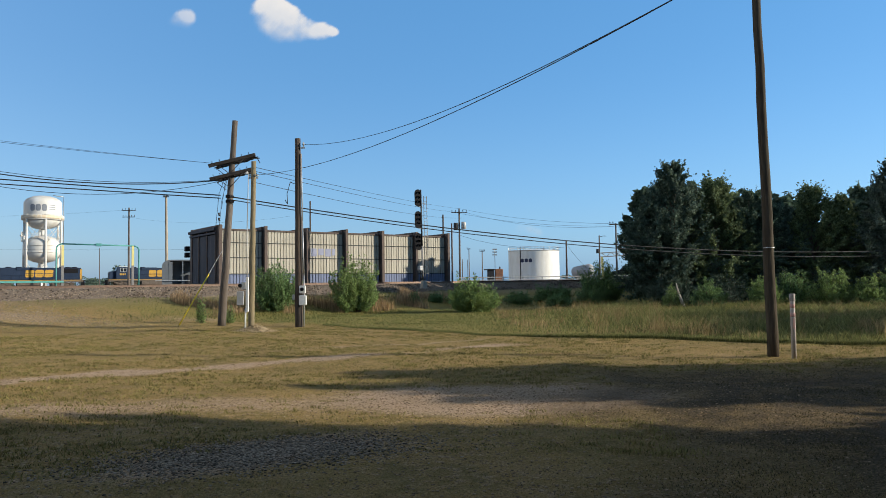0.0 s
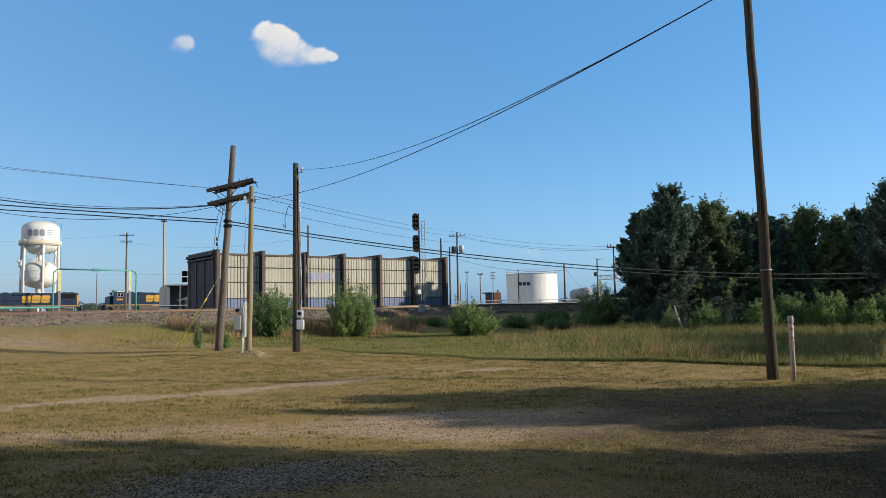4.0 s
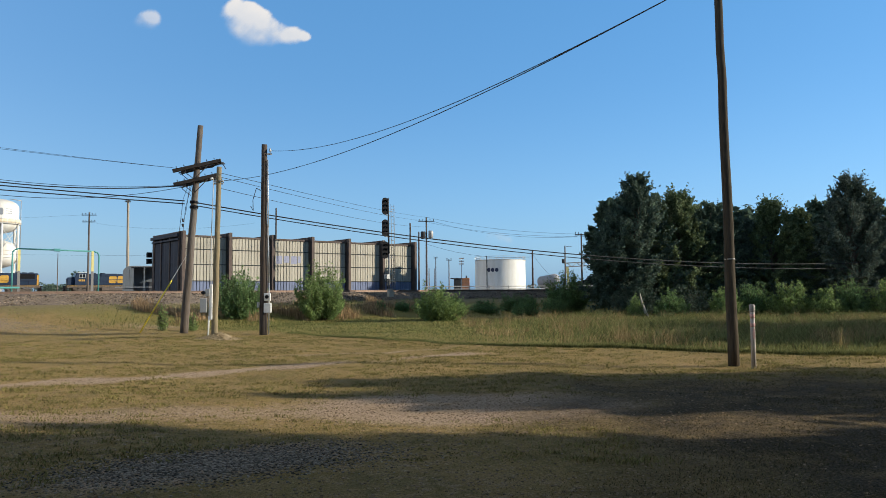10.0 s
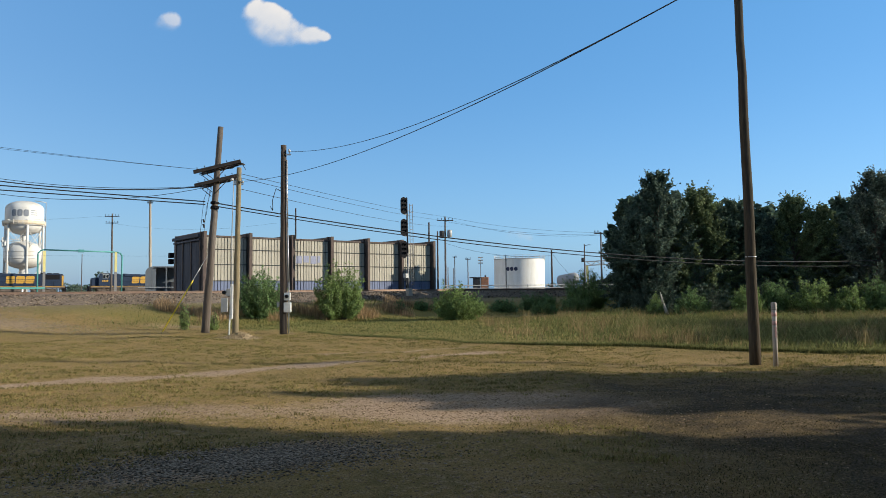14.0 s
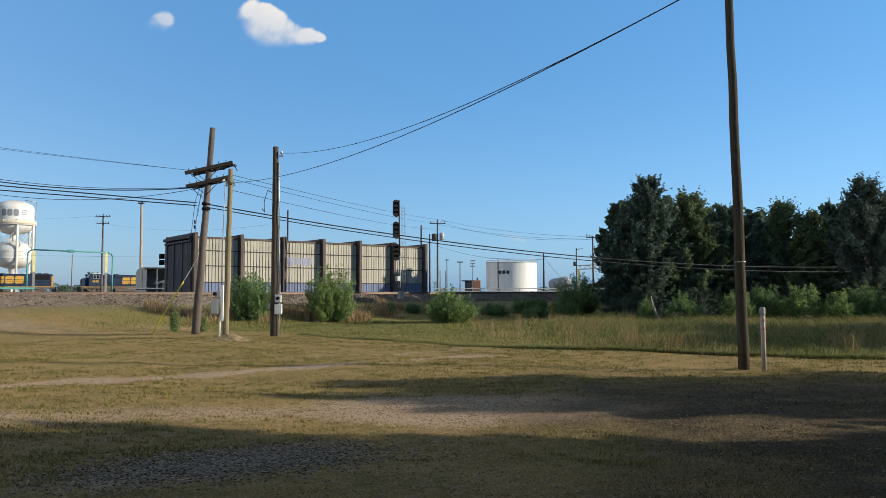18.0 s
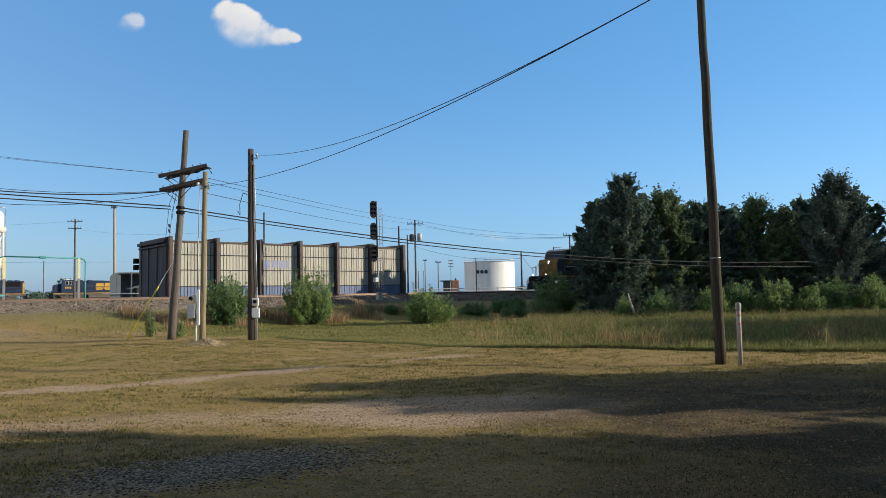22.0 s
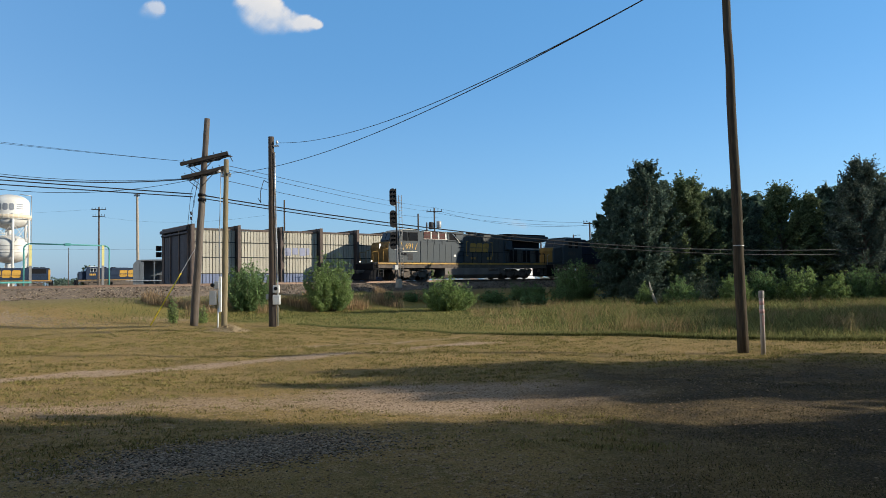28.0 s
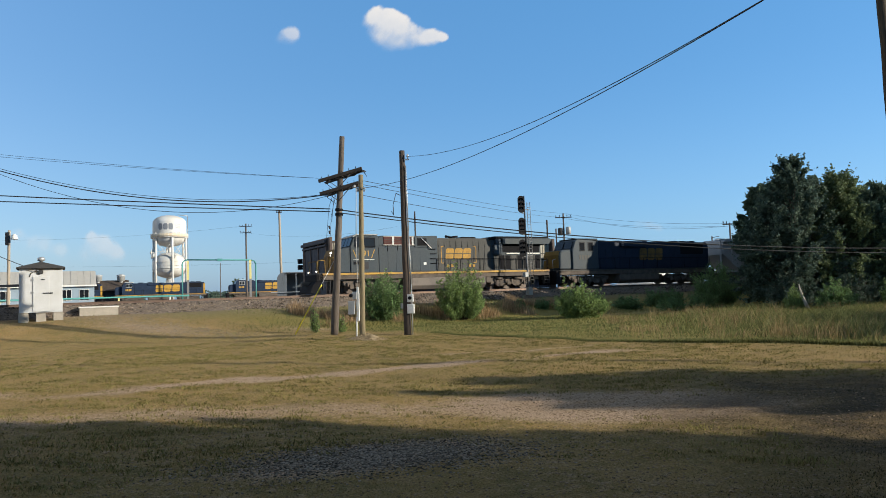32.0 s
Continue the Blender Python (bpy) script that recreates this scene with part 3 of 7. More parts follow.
def crossarm_pole():
    root = thing("utility_pole", Matrix.Translation((-10.84, 35.0, 0.1)), "old leaning grey wooden utility pole with doubled dark crossarms", "utility pole", "utility poles")
    wood_pole(root, (0, 0, -0.3), (0.66, 0, 9.98), 0.20, 0.135, M_WOOD)
    for z, x0, x1 in ((7.95, -0.42, 1.82), (7.28, -0.36, 1.72)):
        for y, dx in ((-0.24, 0.0), (0.24, 0.25)):
            bm = bmesh.new()
            m = Matrix.Translation((0.48, y, z)) @ pose(0, 0, 0, 0, -13, 0)
            box(bm, x0 - 0.65 + dx, x1 - 0.55 - dx, -0.06, 0.06, -0.085, 0.085, 0.012, m)
            arm = part("crossarm", bm, M_ARM, root, "dark weathered wooden crossarm")
            for i in range(6):
                bm = bmesh.new()
                x = x0 - 0.45 + dx + i * (x1 - x0 - 0.4 - 2 * dx) / 5
                if abs(x) > 0.18:
                    insulator(bm, x, 0, 0.085, 0.42)
                    bmesh.ops.transform(bm, matrix=m, verts=bm.verts)
                    part("insulator", bm, M_DARKSTEEL, arm)
                else:
                    bm.free()
        rnd = random.Random(int(z * 10))
        for k in range(2):
            bm = bmesh.new()
            m = Matrix.Translation((0.48, -0.10 + 0.2 * k, z - 0.11)) @ pose(0, 0, 0, 0, -13, 0)
            ends = [(x0 - 0.4 + 0.22 * i, rnd.uniform(-0.05, 0.05), rnd.uniform(-0.05, 0.02)) for i in range(int((x1 - x0) / 0.22) + 1)]
            pipe(bm, [m @ Vector(e) for e in ends], 0.028, 6)
            part("cable_bundle", bm, M_CABLE, root)
        bm = bmesh.new()
        pipe(bm, [(0.48 + x1 - 0.75, 0.0, z + 0.20), (0.48 + x1 - 0.55, 0.05, z + 0.14), (0.48 + x1 - 0.42, 0.05, z - 0.08)], 0.02, 6)
        part("loose_cable", bm, M_CABLE, root)
        bm = bmesh.new()
        pipe(bm, [(0.42, -0.2, z - 0.1), (0.05, -0.24, z - 0.22), (-0.12, -0.24, z - 0.42), (0.3, -0.2, z - 0.75)], 0.018, 6)
        part("loose_cable", bm, M_CABLE, root)
        bm = bmesh.new()
        for dx in (-0.75, 0.75):
            tube(bm, (0.44, -0.16, z - 0.62), (0.48 + dx * 0.9, -0.26, z - 0.02 + 0.15 * dx), 0.018, seg=6)
        part("arm_brace", bm, M_DARKSTEEL, root)
    bm = bmesh.new()
    for z in (5.98, 6.22):
        lathe(bm, [(0.20, -0.05), (0.21, 0.0), (0.20, 0.05)], 12, (0.4, 0, z))
        box(bm, 0.3, 0.52, -0.32, -0.17, z - 0.06, z + 0.06, 0.01)
    part("cable_clamp", bm, M_BLACK, root)
    bm = bmesh.new()
    for i, (x, z0, z1) in enumerate(((-0.10, 4.6, 7.1), (0.02, 3.9, 7.0), (0.2, 5.6, 7.3))):
        pipe(bm, [(x + 0.3, -0.2, z1), (x + 0.05, -0.24, (z0 + z1) / 2 + 0.5), (x - 0.12, -0.26, z0)], 0.011, 6)
    for z in (5.0, 5.25):
        tube(bm, (-0.02, -0.26, z), (-0.06, -0.26, z + 0.16), 0.045, seg=8)
    part("drop_wire", bm, M_CABLE, root)
    return root


def service_pole(base, top, mt, r0, r1, label):
    root = thing("service_pole", Matrix.Translation(base), label, "utility pole", "utility poles")
    wood_pole(root, (0, 0, -0.3), top, r0, r1, mt)
    return root


crossarm_pole()
sp = service_pole((-8.32, 31.0, 0.0), (0.12, 0, 7.36), M_WOODY, 0.135, 0.105, "slim yellowish service pole with white conduit and meter")
bm = bmesh.new()
pipe(bm, [(-0.22, -0.14, 0.0), (-0.20, -0.14, 1.0), (-0.15, -0.15, 2.2)], 0.035, 8)
part("ground_conduit", bm, M_PVC, sp)
boxpart("wire_channel", (-0.16, -0.06, -0.22, -0.12, 0.82, 2.32), M_PVC, sp, "white plastic wire channel", 0.01)
bm = bmesh.new()
pipe(bm, [(-0.13, -0.13, 2.3), (-0.14, -0.13, 4.5), (-0.08, -0.13, 6.75), (-0.12, -0.14, 6.9)], 0.018, 8)
tube(bm, (-0.12, -0.14, 6.86), (-0.2, -0.2, 6.78), 0.05, 0.04, 8)
part("riser_conduit", bm, M_BOX, sp, "grey riser conduit with weather head")
pn = boxpart("breaker_panel", (-0.56, -0.27, -0.24, -0.10, 1.12, 1.72), M_BOX, sp, "grey breaker panel", 0.015)
mb = boxpart("meter_box", (-0.36, -0.16, -0.24, -0.10, 1.80, 2.12), M_BOX, sp, "grey meter socket", 0.015)
bm = bmesh.new()
tube(bm, (-0.40, -0.24, 1.96), (-0.40, -0.36, 1.96), 0.085, 0.075, 14)
part("meter_dome", bm, M_GLASS, mb)
bm = bmesh.new()
for a in range(3):
    for d in (0, 1):
        box(bm, -0.1 + 0.1 * a, 0.1 + 0.1 * a, -0.02, 0.02, 6.7 - 0.1 * d, 6.78 - 0.1 * d)
tube(bm, (0.16, -0.1, 6.75), (0.34, -0.1, 6.72), 0.03, seg=8)
part("bracket", bm, M_STEEL, sp)
rg = np.random.RandomState(8)
gx, gy = np.meshgrid(np.linspace(-1.2, 1.2, 25), np.linspace(-0.9, 0.9, 19))
gz = 0.30 * np.exp(-(gx / 0.62) ** 2 - (gy / 0.42) ** 2) * (1 + 0.25 * np.sin(6 * gx + 2) * np.sin(7 * gy)) - 0.03
i = (np.arange(18)[:, None] * 25 + np.arange(24)[None]).ravel()
M_SOIL = material("pale_soil", (0.34, 0.26, 0.16), 0.95, 0, 0.35, 5, 30, 0.5, island=0.25, spec=0.03)
tagged(raw("soil_mound", np.stack([gx - 8.1, gy + 30.95, gz + height(gx - 8.1, gy + 30.95)], -1), np.stack([i, i + 1, i + 26, i + 25], -1), M_SOIL, smooth=True), "small pale soil mound at a pole foot", "soil mound")
pts = rg.normal(0, 1, (260, 2)) * (0.45, 0.3) + (-8.1, 30.9)
v, f = stone_cloud(rg, np.stack([pts[:, 0], pts[:, 1], height(pts[:, 0], pts[:, 1]) + 0.27 * np.exp(-((pts[:, 0] + 8.1) / 0.62) ** 2 - ((pts[:, 1] - 30.95) / 0.42) ** 2)], -1), 0.012, 0.035)
tagged(raw("soil_clod", v, f, M_SOIL), "loose clods of pale soil", "soil", kind="stuff")

pb = service_pole((-6.86, 34.0, 0.0), (-0.03, 0, 8.95), M_DARKWOOD, 0.185, 0.135, "dark creosoted wooden pole with white meter boxes")
bm = bmesh.new()
pipe(bm, [(0.26, -0.12, 0.0), (0.26, -0.12, 2.4), (0.2, -0.12, 5.0), (0.15, -0.1, 8.2)], 0.028, 8)
part("riser_conduit", bm, M_STEEL, pb)
boxpart("disconnect_box", (0.06, 0.40, -0.34, -0.16, 1.0, 1.46), M_WHITEBOX, pb, "white disconnect box", 0.03)
mb = boxpart("meter_box", (0.07, 0.36, -0.34, -0.16, 1.56, 1.92), M_WHITEBOX, pb, "white meter socket", 0.02)
bm = bmesh.new()
tube(bm, (0.215, -0.34, 1.75), (0.215, -0.47, 1.75), 0.09, 0.08, 14)
part("meter_dome", bm, M_GLASS, mb)
boxpart("small_switch", (-0.28, -0.17, -0.2, -0.05, 1.25, 1.5), M_BOX, pb, "", 0.01)
bm = bmesh.new()
pipe(bm, [(-0.16, -0.1, 6.75), (-0.36, -0.14, 6.85), (-0.52, -0.14, 6.3), (-0.50, -0.14, 5.8), (-0.62, -0.14, 6.0)], 0.018, 6)
part("loose_cable", bm, M_CABLE, pb)
bm = bmesh.new()
insulator(bm, 0.26, -0.1, 8.5, 1.0)
box(bm, 0.1, 0.34, -0.13, -0.07, 8.45, 8.52)
part("wire_bracket", bm, M_STEEL, pb)

M_POLER = material("grey_brown_pole_wood", (0.058, 0.05, 0.038), 0.95, spread=0.35, scale=3, fine=30, bump=0.6, other=(0.06, 0.048, 0.036), streak=0.1, spec=0.05)
pr = service_pole((8.44, 18.5, 0.0), (-0.20, 0.0, 13.4), M_POLER, 0.143, 0.09, "tall dark creosoted wooden pole standing at lawn edge")
bm = bmesh.new()
lathe(bm, [(0.141, 0), (0.142, 0.012), (0.141, 0.024)], 14, (-0.04, 0, 2.75))
part("steel_band", bm, M_STEEL, pr)
mk = thing("marker_post", Matrix.Translation((8.62, 17.8, 0)), "slender white plastic marker post with faded red bands", "marker post")
bm = bmesh.new()
lathe(bm, [(0.058, -0.1), (0.057, 1.44), (0.045, 1.46)], 14)
part("tube", bm, material("stained_pale_plastic", (0.40, 0.37, 0.34), 0.6, 0, 0.15, 3, 20, 0.05, other=(0.27, 0.22, 0.19), streak=0.2), mk)
bm = bmesh.new()
lathe(bm, [(0.066, 1.40), (0.068, 1.42), (0.068, 1.57), (0.05, 1.59)], 14)
part("cap", bm, material("stained_cap_plastic", (0.30, 0.27, 0.24), 0.7), mk)
M_RED = material("faded_red", (0.50, 0.30, 0.27), 0.7)
for z in (1.02, 1.24):
    bm = bmesh.new()
    lathe(bm, [(0.0595, z), (0.0600, z + 0.05), (0.0595, z + 0.1)], 14)
    part("red_band", bm, M_RED, mk)
boxpart("warning_label", (-0.025, 0.025, -0.0612, -0.0575, 0.72, 0.98), M_RED, mk)

# guy wire with its yellow guard
gw = thing("guy_wire", Matrix.Translation((-12.72, 34.43, 0.05)), "steel guy wire with bright yellow plastic guard", "guy wire")
M_YEL = material("yellow_plastic", (0.72, 0.55, 0.05), 0.5, spread=0.1)
a, b = Vector((1.38, 0.35, 2.56)), Vector((2.25, 0.57, 4.2))
bm = bmesh.new()
tube(bm, (0, 0, 0), b, 0.012, seg=6)
part("wire", bm, M_STEEL, gw)
bm = bmesh.new()
tube(bm, a * 0.02, a * 0.98, 0.032, seg=8)
part("guard", bm, M_YEL, gw, "yellow plastic guy guard")


def plain_pole(x, y, z0, z1, r, mt, label, arms=(), lean=0.0, group="distant poles"):
    root = thing("utility_pole", Matrix.Translation((x, y, z0)), label, "utility pole", group)
    wood_pole(root, (0, 0, -0.3), (lean, 0, z1 - z0), r, r * 0.7, mt)
    for z, half in arms:
        arm = boxpart("crossarm", (lean * 0.9 - half, lean * 0.9 + half, -0.2, -0.08, z - z0 - 0.07, z - z0 + 0.07), M_ARM, root)
        for k in (-0.9, -0.45, 0.45, 0.9):
            bm = bmesh.new()
            insulator(bm, lean * 0.9 + k * half, -0.14, z - z0 + 0.07, 1.3)
            part("insulator", bm, M_DARKSTEEL, arm)
    return root


M_PALE = material("pale_pole_wood", (0.36, 0.30, 0.23), 0.9, spread=0.25, bump=0.3, streak=0.1)
plain_pole(-33.1, 30.1, 0.0, 13.2, 0.18, M_WOOD, "wooden utility pole with cables beside the field", (), 0.0, "utility poles")
q = plain_pole(2.9, 125, 1.8, 14.9, 0.19, M_WOOD, "distant wooden pole carrying transformers", ((14.2, 1.4),))
for dx in (-0.6, 0.75):
    bm = bmesh.new()
    lathe(bm, [(0.3, 0), (0.42, 0.05), (0.42, 1.15), (0.3, 1.27)], 14, (dx, -0.45, 9.3 if dx < 0 else 9.45))
    part("transformer", bm, M_DARKSTEEL if dx < 0 else M_BOX, q, "grey cylindrical transformer")
plain_pole(0.05, 100, 1.8, 11.5, 0.15, M_DARKWOOD, "thin dark distant pole")
plain_pole(18.95, 110, 1.8, 8.1, 0.16, M_DARKWOOD, "short dark distant pole")
plain_pole(23.0, 95, 1.8, 9.6, 0.14, M_WOOD, "thin distant pole with one crossarm", ((9.4, 0.9),))
q = plain_pole(30.6, 140, 1.8, 10.8, 0.17, M_WOOD, "distant pole with street lamp and transformer")
bm = bmesh.new()
pipe(bm, [(0, -0.1, 8.7), (0.8, -0.1, 8.9), (1.3, -0.1, 8.85)], 0.05, 6)
part("lamp_arm", bm, M_DARKSTEEL, q)
bm = bmesh.new()
lathe(bm, [(0.2, 0), (0.3, 0.04), (0.3, 0.8), (0.2, 0.85)], 10, (-0.4, -0.2, 5.5))
part("transformer", bm, M_DARKSTEEL, q)
plain_pole(-65.9, 150, 1.8, 18.6, 0.22, M_WOOD, "tall distant pole with two crossarms", ((18.0, 1.5), (16.6, 1.3)))
plain_pole(-46.3, 120, 1.8, 17.4, 0.26, M_PALE, "tall pale wooden pole beside yard", ((17.0, 0.5),), -0.2)
plain_pole(-20.4, 110, 1.8, 14.8, 0.16, M_DARKWOOD, "dark distant pole behind enclosure")
plain_pole(1.0, 80, 1.8, 8.6, 0.11, M_RUSTPOST, "slim rusty post behind enclosure")
for x, y, z, r in ((9.0, 165, 9.4, 0.14), (7.6, 210, 12, 0.16), (4.0, 150, 6.8, 0.12), (6.5, 190, 8.0, 0.1), (-84.0, 175, 11.5, 0.12), (-64.5, 200, 9.0, 0.12)):
    plain_pole(x, y, 1.8, z, r, M_WOOD, "far thin yard pole", ((z - 0.3, 0.6),) if r > 0.12 else ())
q = plain_pole(16.6, 230, 1.8, 12.7, 0.12, M_STEEL, "far steel floodlight mast")
for k in range(3):
    boxpart("floodlight", (-0.75, 0.75, -0.25, 0.1, 8.7 + k * 0.9, 9.05 + k * 0.9), M_BOX, q)


# ---- signal mast ----
def signal_mast():
    root = thing("railway_signal", Matrix.Translation(along(36.0, 50.75, 2.0)) @ pose(0, 0, 0, 0, 0, 37), "tall three-headed railway signal mast with ladder", "railway signal")
    bm = bmesh.new()
    tube(bm, (0, 0, 0.2), (-0.045, 0, 3.2), 0.085, 0.08, 12)
    part("lower_mast", bm, M_DULLSTEEL, root, "pale grey lower mast")
    bm = bmesh.new()
    tube(bm, (-0.045, 0, 3.2), (-0.12, 0, 8.1), 0.075, 0.06, 12)
    part("upper_mast", bm, M_DARKSTEEL, root, "dark upper mast")
    bm = bmesh.new()
    prism(bm, [(-0.16, -0.5), (0.34, -0.5), (0.28, 0.2), (-0.08, 0.2)], -0.2, 0.2, 0.02)
    part("foundation", bm, M_CONC, root, "pale concrete foundation")
    boxpart("relay_box", (-0.42, -0.1, -0.2, 0.2, 1.05, 1.45), M_BOX, root, "grey relay box", 0.02)
    bm = bmesh.new()
    pipe(bm, [(-0.22, -0.05, 0.2), (-0.28, -0.05, 0.7), (-0.24, -0.05, 1.1)], 0.05, 8)
    part("cable_conduit", bm, M_DARKSTEEL, root)
    for x in (0.26, 0.58):
        bm = bmesh.new()
        tube(bm, (x, -0.02, 0.2), (x - 0.1, -0.02, 7.55), 0.028, seg=6)
        part("ladder_rail", bm, M_DULLSTEEL, root)
    for i in range(24):
        bm = bmesh.new()
        z = 0.5 + i * 0.3
        tube(bm, (0.26 - 0.1 * z / 7.5, -0.02, z), (0.58 - 0.1 * z / 7.5, -0.02, z), 0.018, seg=6)
        part("rung", bm, M_DULLSTEEL, root)
    for z in (2.9, 5.0, 6.9):
        bm = bmesh.new()
        box(bm, -0.06, 0.3, -0.05, 0.05, z, z + 0.05)
        part("ladder_bracket", bm, M_DULLSTEEL, root)
    for z in (7.35, 5.45, 3.55):
        bm = bmesh.new()
        k = 28
        ring = [(0.35 * math.cos(2 * math.pi * i / k), (0.42 if math.sin(2 * math.pi * i / k) > 0 else -0.42) + 0.33 * math.sin(2 * math.pi * i / k)) for i in range(k)]
        prism(bm, [(-0.42 + a, z + c) for a, c in ring], 0.0, 0.03)
        head = part("signal_head", bm, M_BLACK, root, "black oval signal head")
        for dz in (-0.38, 0.0, 0.38):
            bm = bmesh.new()
            tube(bm, (-0.42, 0.04, z + dz), (-0.42, 0.18, z + dz), 0.15, 0.14, 12)
            part("lamp_housing", bm, M_BLACK, head)
            bm = bmesh.new()
            box(bm, -0.56, -0.28, -0.20, 0.0, z + dz + 0.12, z + dz + 0.145, 0.004)
            for dx in (-0.56, -0.30):
                box(bm, dx, dx + 0.02, -0.14, 0.0, z + dz - 0.04, z + dz + 0.12)
            part("hood", bm, M_BLACK, head)
            bm = bmesh.new()
            tube(bm, (-0.42, -0.012, z + dz), (-0.42, 0.0, z + dz), 0.10, seg=14)
            part("lens", bm, M_GLASS, head)
        bm = bmesh.new()
        box(bm, -0.36, 0.02, -0.03, 0.05, z - 0.78, z - 0.72)
        part("head_bracket", bm, M_DULLSTEEL, root)
    return root


signal_mast()


# ---- overhead wires ----
def wire(p, q, sag, r, label, k=28, mt=None):
    p, q = Vector(p), Vector(q)
    o = (p + q) / 2
    bm = bmesh.new()
    pts = [p.lerp(q, i / k) - Vector((0, 0, 4 * sag * (i / k) * (1 - i / k))) - o for i in range(k + 1)]
    side = (q - p).cross(Vector((0, 0, 1))).normalized()
    rings = [[bm.verts.new(c + r * (side * math.cos(2 * math.pi * j / 5) + Vector((0, 0, 1)) * math.sin(2 * math.pi * j / 5))) for j in range(5)] for c in pts]
    for a, b in zip(rings, rings[1:]):
        for j in range(5):
            bm.faces.new((a[j], a[(j + 1) % 5], b[(j + 1) % 5], b[j]))
    ob = part("overhead_wire", bm, mt or M_CABLE, None, "", Matrix.Translation(o))
    return tagged(ob, label, "overhead wire", "overhead wires")


A = Vector((-10.4, 34.7, 0))
service = (7.0, 5.0, 7.04)
wire((-6.6, 33.85, 8.63), service, 1.12, 0.010, "twisted black service drop cable sagging from pole")
wire((-8.0, 30.9, 6.75), service, 0.97, 0.010, "twisted black service drop cable sagging from pole")
sm = thing("service_mast", Matrix.Translation((7.0, 5.0, 0)), "slim steel service mast beside the lawn", "mast")
bm = bmesh.new()
tube(bm, (0, 0, -0.3), (0, 0, 7.1), 0.045, seg=10)
part("mast", bm, M_STEEL, sm)
wire(A + Vector((0, 0, 6.30)), (78, 66, 10.5), 4.5, 0.030, "thick black communication cable strung between poles", 60)
wire(A + Vector((0, 0, 6.15)), (78, 66, 9.5), 4.3, 0.024, "thick black communication cable strung between poles", 60)
LEFT = Vector((-33.1, 30.1, 0))
for z0, z1, sag, r in ((6.36, 7.95, 0.05, 0.028), (6.22, 7.58, 0.03, 0.026), (7.10, 11.3, 1.7, 0.026), (7.13, 11.35, 1.62, 0.012), (7.05, 12.2, 2.66, 0.013)):
    wire(A + Vector((-0.4, 0, z0)), LEFT + Vector((0, 0, z1)), sag, r, "black cable strung between wooden poles", 44)
for dz in (0, 0.16):
    wire(A + Vector((-0.7, 0, 7.93)), LEFT + Vector((0, 0, 10.2 + dz)), 0.18, 0.008, "thin black wire strung from crossarm")
for z, far, sag in ((7.55, (2.2, 125, 14.3), 0.30), (7.0, (3.6, 125, 13.2), 0.5), (7.75, (2.9, 125, 14.9), 0.25)):
    wire(A + Vector((1.2, 0.2, z)), far, sag, 0.014, "thin dark wire running to distant pole")
for x0, z0, sag in ((2.0, 14.3, 0.7), (3.0, 14.9, 0.6), (3.8, 14.3, 1.1)):
    wire((x0, 125, z0), (23.0 + (x0 - 3) * 0.6, 95, 9.5 - (14.9 - z0) * 0.5), sag, 0.016, "thin dark wire between distant poles")
wire((3, 125, 10.2), (19, 110, 7.2), 0.9, 0.02, "sagging dark wire between distant poles")
wire((19, 110, 7.6), (30.5, 140, 3.0), 0.8, 0.02, "sagging dark wire between distant poles")
wire((-66, 149.8, 18.1), (-150, 170, 20), 1.0, 0.012, "thin distant wire over the yard")
wire((-66, 149.8, 16.6), (-25, 118, 13.3), 1.2, 0.010, "thin distant wire over the yard")
wire((-150, 140, 12.5), (-25, 118, 8.0), 1.0, 0.010, "thin distant wire over the yard")


# ---- plants ----
def leaf_cloud(rg, centres, radii, count, size, long=1.0, droop=0.0, flat=1.0):
    """Leaves over many small clumps, each leaf a bent lozenge of two triangles."""
    centres, radii = np.asarray(centres, float), np.asarray(radii, float)
    w = radii ** 2
    which = rg.choice(len(centres), count, p=w / w.sum())
    d = rg.normal(0, 1, (count, 3))
    d /= np.linalg.norm(d, axis=1, keepdims=True)
    r = rg.uniform(0.45, 1.08, (count, 1)) ** 0.6
    p = centres[which] + d * r * radii[which][:, None] * (1, 1, flat)
    t = rg.normal(0, 1, (count, 3)) + d * 0.6 - np.array((0, 0, droop))
    t /= np.linalg.norm(t, axis=1, keepdims=True)
    s = np.cross(t, d + rg.normal(0, 0.6, (count, 3)))
    s /= np.linalg.norm(s, axis=1, keepdims=True) + 1e-9
    nn = np.cross(s, t)
    L = size * rg.uniform(0.6, 1.35, (count, 1))
    v = np.stack([p - t * L * long * 0.5, p + s * L * 0.33 + nn * L * 0.12, p + t * L * long * 0.5, p - s * L * 0.33 + nn * L * 0.12], 1)
    return v, np.arange(count * 4).reshape(-1, 4)


